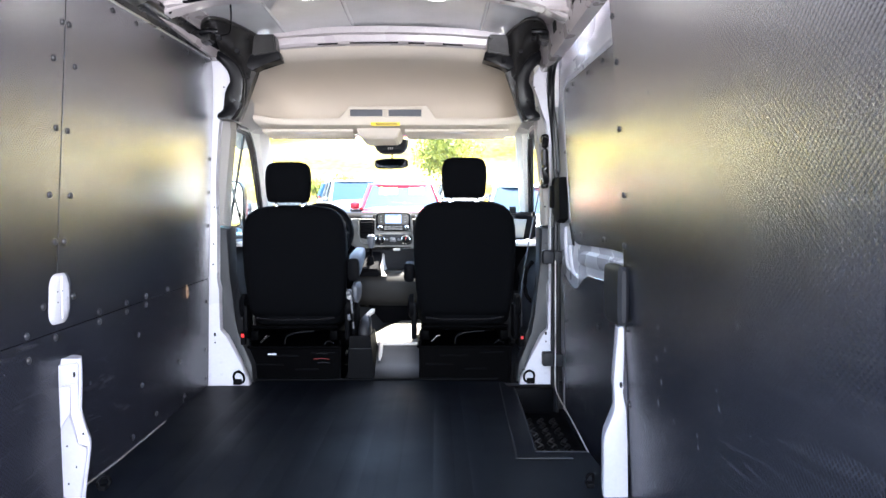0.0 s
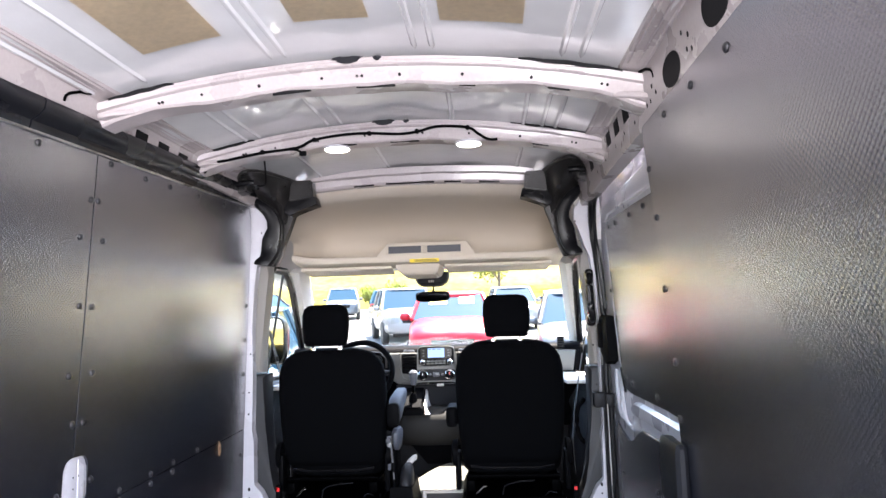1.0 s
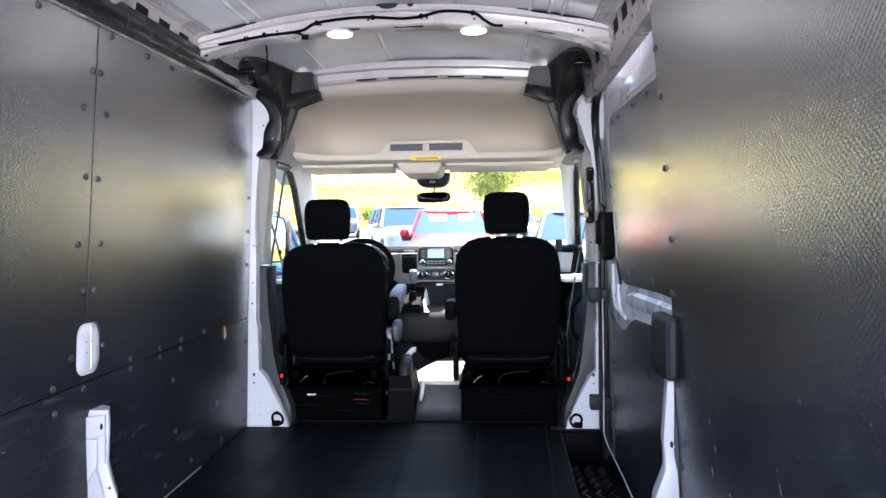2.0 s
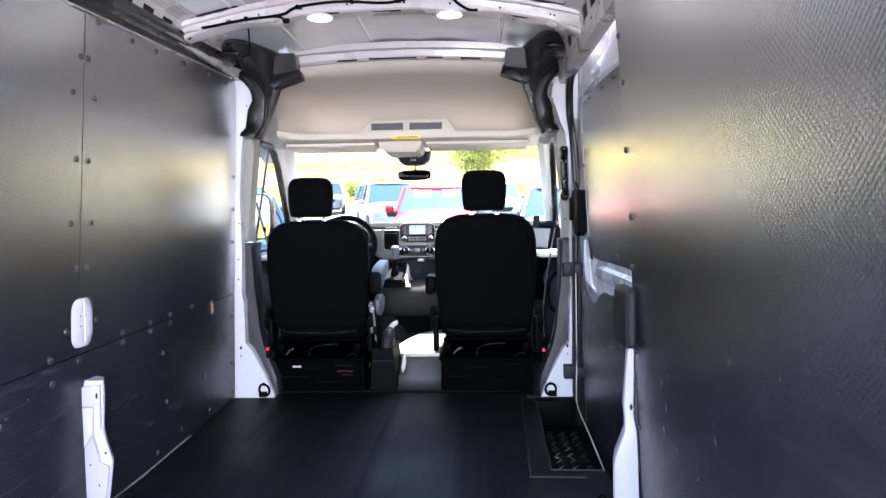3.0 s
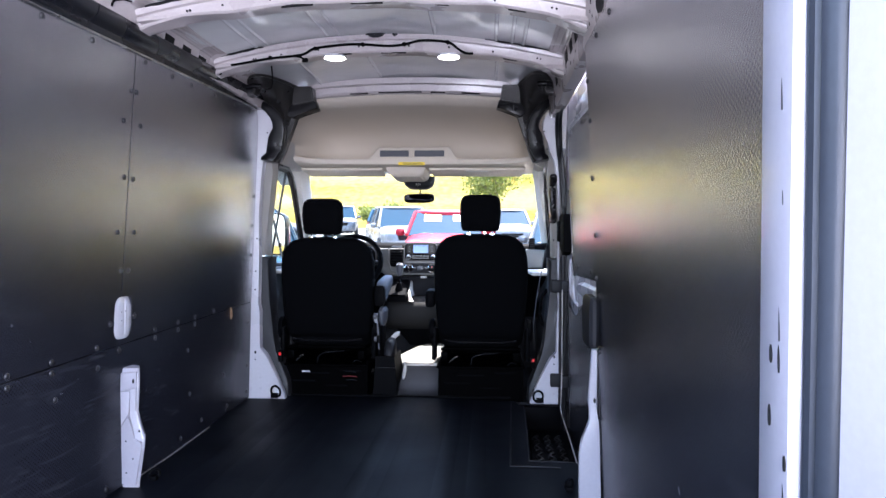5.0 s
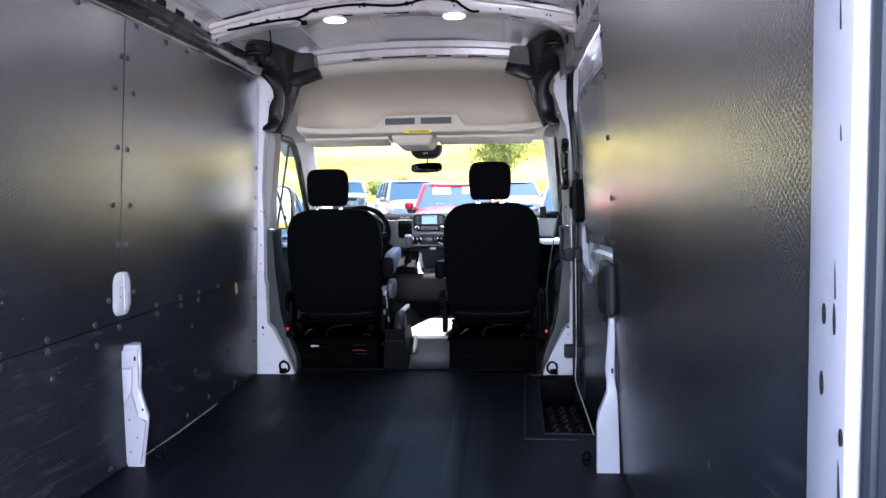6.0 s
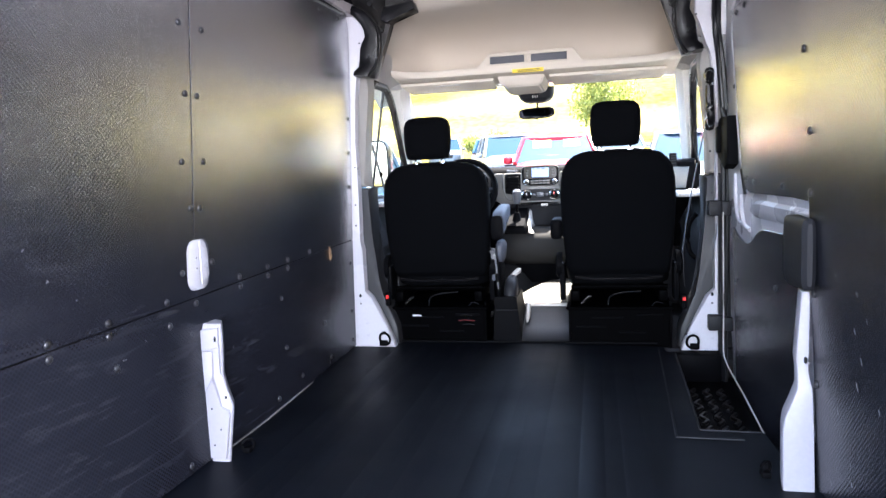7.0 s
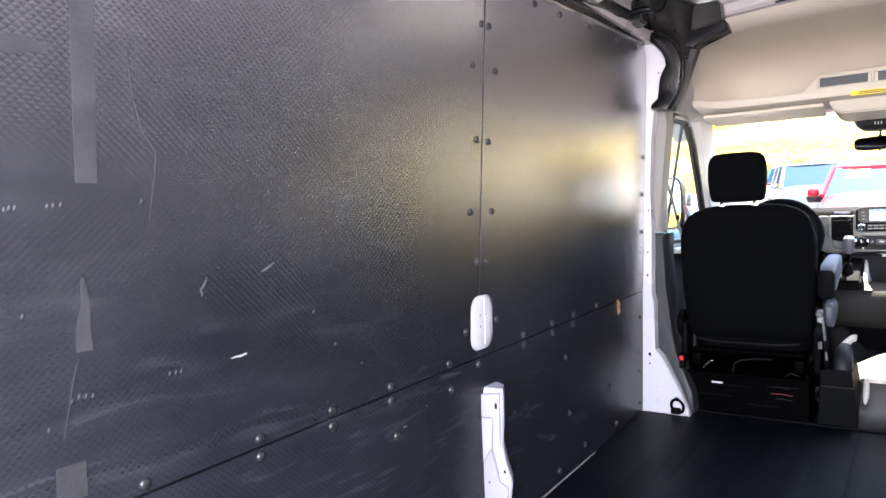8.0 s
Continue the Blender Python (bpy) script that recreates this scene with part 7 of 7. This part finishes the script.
P_RED = mat("red_car_paint", (0.27, 0.006, 0.016), 0.4, 0.0, var=0.04, bump=0.0, coat=0.05, spec=0.2)
P_WHITE = car_paint("white_car_paint", (0.15, 0.15, 0.155))
P_SILVER = car_paint("silver_car_paint", (0.10, 0.104, 0.112), 0.3)
P_DARK = car_paint("dark_car_paint", (0.012, 0.014, 0.018))
P_BLUE = car_paint("blue_car_paint", (0.032, 0.083, 0.135))
TYRE = mat("tyre_rubber", (0.02, 0.02, 0.02), 0.8)
RIM = mat("alloy_rim", (0.45, 0.45, 0.46), 0.35, 0.8)
CARGLASS = mat("car_window_glass", (0.012, 0.033, 0.056), 0.08, 0.0, var=0.02, bump=0.0, spec=0.17, rvar=0.0)
LAMP = mat("clear_lamp", (0.16, 0.17, 0.18), 0.12, var=0.03, bump=0.0, coat=1.0)
TAIL = mat("red_tail_lamp", (0.45, 0.01, 0.01), 0.15, var=0.03, bump=0.0, coat=1.0)

STYLES = {
    # nose to tail along -y to +y; rows: y, half width, bottom, top of the lower body
    "hatch": ([(-2.15, .62, .28, .62), (-2.05, .78, .22, .74), (-1.7, .87, .20, .86), (-1.15, .90, .20, .98), (-.5, .91, .2, 1.0), (.8, .91, .2, 1.02), (1.6, .90, .2, 1.04), (1.95, .84, .24, 1.02), (2.1, .70, .3, .9)], (-1.10, -.35, 1.25, 1.95, 1.00, 1.47)),
    "suv": ([(-2.3, .66, .34, .82), (-2.2, .84, .28, .96), (-1.8, .92, .26, 1.06), (-1.1, .95, .26, 1.14), (-.4, .96, .26, 1.16), (1.0, .96, .26, 1.18), (1.9, .95, .26, 1.18), (2.25, .90, .3, 1.16), (2.35, .78, .36, 1.0)], (-1.05, -.35, 1.9, 2.28, 1.14, 1.76)),
    "cross": ([(-2.3, .66, .34, .92), (-2.2, .84, .28, 1.06), (-1.8, .92, .26, 1.17), (-1.1, .95, .26, 1.27), (-.4, .96, .26, 1.29), (1.0, .96, .26, 1.30), (1.9, .95, .26, 1.30), (2.25, .90, .3, 1.27), (2.35, .78, .36, 1.1)], (-1.00, -.35, 1.9, 2.28, 1.27, 1.80)),
    "pickup": ([(-2.75, .70, .42, .96), (-2.65, .90, .36, 1.06), (-2.2, .97, .34, 1.14), (-1.4, .98, .34, 1.20), (-.5, .99, .34, 1.20), (.9, .99, .34, 1.20), (1.0, .99, .36, 1.22), (2.6, .98, .40, 1.22), (2.72, .94, .44, 1.18)], (-1.35, -.70, .72, .98, 1.18, 1.88)),
}


def vehicle(style, name, label, paint, x, y, turn, group="", boards=False):
    """turn: degrees; 0 faces the van, 180 faces away."""
    v = thing(name, label, "car" if style != "pickup" else "pickup truck", (0, 0, 0), group)
    lower, (w0, w1, r1, r0, belt_z, top) = STYLES[style]
    bm = B()
    loft(bm, [ring_xz(0, yy, (a + b) / 2, w, (b - a) / 2, 5, 28) for yy, w, a, b in lower])
    part("body", bm, paint, v, smooth=50)
    W = lower[4][1]
    # cabin: glass below, roof above
    bm = B()
    loft(bm, [[(-W * .93, w0, belt_z - .04), (W * .93, w0, belt_z - .04), (W * .93, r0, belt_z - .04), (-W * .93, r0, belt_z - .04)], [(-W * .74, w1, top - .05), (W * .74, w1, top - .05), (W * .74, r1, top - .05), (-W * .74, r1, top - .05)]])
    part("window_glass", bm, CARGLASS, v, "blue-tinted windows", 20)
    bm = B()
    loft(bm, [ring_xy(0, (w1 + r1) / 2, z, W * .76 * s, (r1 - w1) / 2 * 1.04 * s, 6, 24) for z, s in ((top - (.13 if style == "cross" else .055), 1.03), (top - .055, 1.02), (top - .03, 1.01), (top - .005, .96), (top + .005, .8))])
    part("roof", bm, paint, v, "", 50)
    for s in (-1, 1):
        for a, b in (((W * .94, w0 - .01, belt_z - .03), (W * .75, w1, top - .04)), ((W * .94, r0 + .01, belt_z - .03), (W * .75, r1, top - .04)), ((W * .95, (w1 + r1) / 2, belt_z - .03), (W * .76, (w1 + r1) / 2, top - .04))):
            bm = B()
            tube(bm, [(s * a[0], a[1], a[2]), (s * b[0], b[1], b[2])], .045, 6)
            part("pillar", bm, paint, v)
        bm = B()
        loft(bm, [[Vector((s * (W + .10 + q.x), yy, belt_z + .03 + q.y)) for q in ring_xy(0, 0, 0, ww, hh, 3, 12)] for yy, ww, hh in ((w0 + .18, .05, .04), (w0 + .22, .11, .085), (w0 + .36, .10, .08), (w0 + .38, .05, .05))])
        part("wing_mirror", bm, paint, v)
        y0, zf = lower[1][0], lower[1][3]
        bm = B()
        loft(bm, [[(s * (W * .45), y0 - .03, zf - .16), (s * (W * .86), y0 + .10, zf - .14), (s * (W * .90), y0 + .30, zf - .02), (s * (W * .50), y0 - .01, zf - .06)], [(s * (W * .45), y0 + .2, zf - .16), (s * (W * .86), y0 + .3, zf - .14), (s * (W * .88), y0 + .45, zf - .05), (s * (W * .50), y0 + .2, zf - .08)]])
        part("headlight", bm, LAMP, v, "clear headlight")
        bm = B()
        yb = lower[-2][0]
        box(bm, min(s * W * .72, s * W * .93), max(s * W * .72, s * W * .93), yb - .02, yb + .09, lower[-2][3] - .36, lower[-2][3] - .08, .02)
        part("tail_light", bm, TAIL, v, "red tail light")
        for yy in (lower[2][0] + .38, lower[-3][0] - .12):
            r = .33 if style == "hatch" else .37 if style == "suv" else .40
            bm = B()
            lathe(bm, (s * (W - .20), yy, r), (s, 0, 0), [(0, r * .62), (.01, r * .95), (.05, r), (.19, r), (.225, r * .95), (.23, r * .64)], 24)
            wh = part("wheel", bm, TYRE, v, "black tyre")
            bm = B()
            lathe(bm, (s * (W + .005), yy, r), (s, 0, 0), [(0, r * .63), (.02, r * .62), (.012, r * .5), (.02, r * .1)], 20)
            part("rim", bm, RIM, wh, "alloy rim")
    bm = B()
    y0 = lower[0][0]
    slab(bm, [(-W * .42, y0 - .012, lower[0][3] - .22), (W * .42, y0 - .012, lower[0][3] - .22), (W * .48, y0 - .008, lower[0][3] - .04), (-W * .48, y0 - .008, lower[0][3] - .04)], (0, .08, 0), .01, 1)
    part("grille", bm, GLOSSBLACK, v, "black grille")
    bm = B()
    slab(bm, [(-W * .75, y0 + .02, .30), (W * .75, y0 + .02, .30), (W * .75, y0 + .0, .40), (-W * .75, y0 + .0, .40)], (0, .1, 0), .01, 1)
    part("bumper_grille", bm, GLOSSBLACK, v)
    if style == "pickup":
        bm = B()
        box(bm, -W * .86, W * .86, 1.08, 2.60, 1.10, 1.235)
        part("load_bed", bm, PLASTIC, v, "dark open load bed", 0)
    if boards:
        # price boards behind the windscreen
        for x0, x1 in ((-.50, -.10), (.18, .52)):
            bm = B()
            k0, k1 = .62, .93
            ya, yb2, za, zb = w0 + (w1 - w0) * k0, w0 + (w1 - w0) * k1, belt_z - .04 + (top - .01 - belt_z) * k0, belt_z - .04 + (top - .01 - belt_z) * k1
            slab(bm, [(x0, ya - .012, za), (x1, ya - .012, za), (x1, yb2 - .012, zb), (x0, yb2 - .012, zb)], (0, .006, -.003))
            part("price_board", bm, YELLOW if x0 < 0 else WHITE, v, "bright price board in the windscreen", 0)
    slope = math.degrees(math.atan(0.057)) if y > 6 else 0
    v.matrix_world = Matrix.Translation((x, y, ground_z(x, y))) @ pose(0, 0, 0, slope, 0, 0) @ pose(0, 0, 0, 0, 0, turn)
    return v


vehicle("cross", "parked_suv", "bright red sport utility car with price boards in its windscreen", P_RED, -0.56, 16.9, 3, boards=True)
vehicle("pickup", "parked_pickup", "white crew-cab pickup parked behind the red car", P_WHITE, -2.88, 26.0, 16)
vehicle("pickup", "parked_pickup", "silver-white pickup parked across the lane", P_SILVER, -8.65, 43.0, 10)
vehicle("suv", "parked_suv", "blue-grey car parked behind the white pickup", P_BLUE, -4.75, 37.5, 180)
vehicle("suv", "parked_suv", "white sport utility car parked behind the red one", P_WHITE, 1.35, 31.0, 4, "row of parked cars")
vehicle("suv", "parked_suv", "silver sport utility car parked in the next bay", P_SILVER, 2.35, 16.2, -4, "row of parked cars")
vehicle("hatch", "parked_car", "dark car parked at the back of the lot", P_DARK, 4.2, 38.0, 180, "row of parked cars")
vehicle("suv", "parked_suv", "white car parked at the back of the lot", P_WHITE, 7.0, 39.0, 0, "row of parked cars")
vehicle("suv", "parked_suv", "dark car parked near the hill", P_DARK, 9.9, 38.0, 0, "row of parked cars")
vehicle("suv", "parked_suv", "silver car parked near the hill", P_SILVER, 12.6, 37.0, 0, "row of parked cars")
vehicle("suv", "parked_suv", "dark four-wheel drive with pale sides", P_DARK, -10.6, 33.0, 60)
vehicle("suv", "parked_suv", "pale blue car parked beside the van", P_BLUE, -3.3, 9.2, 8)
vehicle("suv", "parked_suv", "white car parked beside the van", P_WHITE, 4.3, 9.5, 0)


# ---- tree and bushes at the foot of the hill ----
def leaf_material(name, a, b):
    m, n, l, p = nodes_of(name)
    g, v = n.new("ShaderNodeNewGeometry"), n.new("ShaderNodeValToRGB")
    l.new(g.outputs["Random Per Island"], v.inputs["Fac"])
    v.color_ramp.elements[0].color, v.color_ramp.elements[1].color = (*a, 1), (*b, 1)
    l.new(v.outputs[0], p.inputs["Base Color"])
    p.inputs["Roughness"].default_value = 0.6
    t, x = n.new("ShaderNodeBsdfTranslucent"), n.new("ShaderNodeMixShader")
    l.new(v.outputs[0], t.inputs["Color"])
    x.inputs[0].default_value = 0.45
    l.new(p.outputs[0], x.inputs[1])
    l.new(t.outputs[0], x.inputs[2])
    l.new(x.outputs[0], n["Material Output"].inputs["Surface"])
    return m


LEAF = leaf_material("green_leaves", (0.085, 0.11, 0.016), (0.19, 0.21, 0.045))
BARK = mat("grey_bark", (0.14, 0.11, 0.085), 0.9, var=0.3, fine=40, bump=0.8, dist=0.01)


def tree(name, label, category, x, y, h, r, trunk, count, seed, size):
    rnd = random.Random(seed)
    z0 = ground_z(x, y) - 0.05
    t = thing(name, label, category, (x, y, z0))
    bm = B()
    tops = []
    tube(bm, [(x, y, z0), (x + .05, y, z0 + h * .25), (x - .04, y, z0 + h * .6), (x, y, z0 + h * .9)], [trunk, trunk * .8, trunk * .5, trunk * .12], 8)
    for k in range(9):
        a, zb = rnd.uniform(0, 6.28), z0 + h * rnd.uniform(.22, .62)
        d, up = r * rnd.uniform(.5, .9), h * rnd.uniform(.12, .3)
        tube(bm, [(x, y, zb), (x + d * .5 * math.cos(a), y + d * .5 * math.sin(a), zb + up * .6), (x + d * math.cos(a), y + d * math.sin(a), zb + up)], [trunk * .35, trunk * .2, trunk * .06], 5)
        tops.append((x + d * .85 * math.cos(a), y + d * .85 * math.sin(a), zb + up))
        tops.append((x + d * .5 * math.cos(a), y + d * .5 * math.sin(a), zb + up * .9))
    tops += [(x, y, z0 + h * .85), (x, y, z0 + h * .65)]
    part("trunk", bm, BARK, t, "grey trunk and limbs")
    vs, fs = [], []
    for k in range(count):
        c = tops[rnd.randrange(len(tops))]
        rad = r * .42 * rnd.random() ** .4
        a, b = rnd.uniform(0, 6.28), math.acos(rnd.uniform(-1, 1))
        p = Vector(c) + rad * Vector((math.sin(b) * math.cos(a), math.sin(b) * math.sin(a), math.cos(b) * .8))
        if p.z < z0 + h * .08:
            continue
        e = Euler((rnd.uniform(0, 6.28), rnd.uniform(0, 6.28), rnd.uniform(0, 6.28)))
        s = size * rnd.uniform(.6, 1.4)
        i = len(vs)
        for q in ((-s, 0, 0), (0, -s * .5, 0.1 * s), (s, 0, 0), (0, s * .5, 0.1 * s)):
            w = Vector(q)
            w.rotate(e)
            vs.append(p + w - Vector((x, y, z0)))
        fs.append((i, i + 1, i + 2, i + 3))
    me = bpy.data.meshes.new("crown")
    me.from_pydata(vs, [], fs)
    me.materials.append(LEAF)
    ob = new("crown", me)
    ob.parent = t
    tagged(ob, "loose green leaf crown", kind="stuff")
    return t


tree("tree", "broad green tree at the foot of the dry hill", "tree", 1.3, 61.0, 8.0, 4.3, 0.16, 5200, 3, 0.15)
tree("bush", "green bush at the edge of the lot", "bush", -6.3, 48.0, 2.4, 1.3, 0.07, 2200, 4, 0.08)
tree("bush", "low green bush behind parked cars", "bush", -8.6, 52.0, 2.0, 1.3, 0.07, 2500, 6, 0.10)
tree("tree", "green tree far along the hill foot", "tree", 12.5, 66.0, 4.5, 2.2, 0.15, 5000, 7, 0.15)
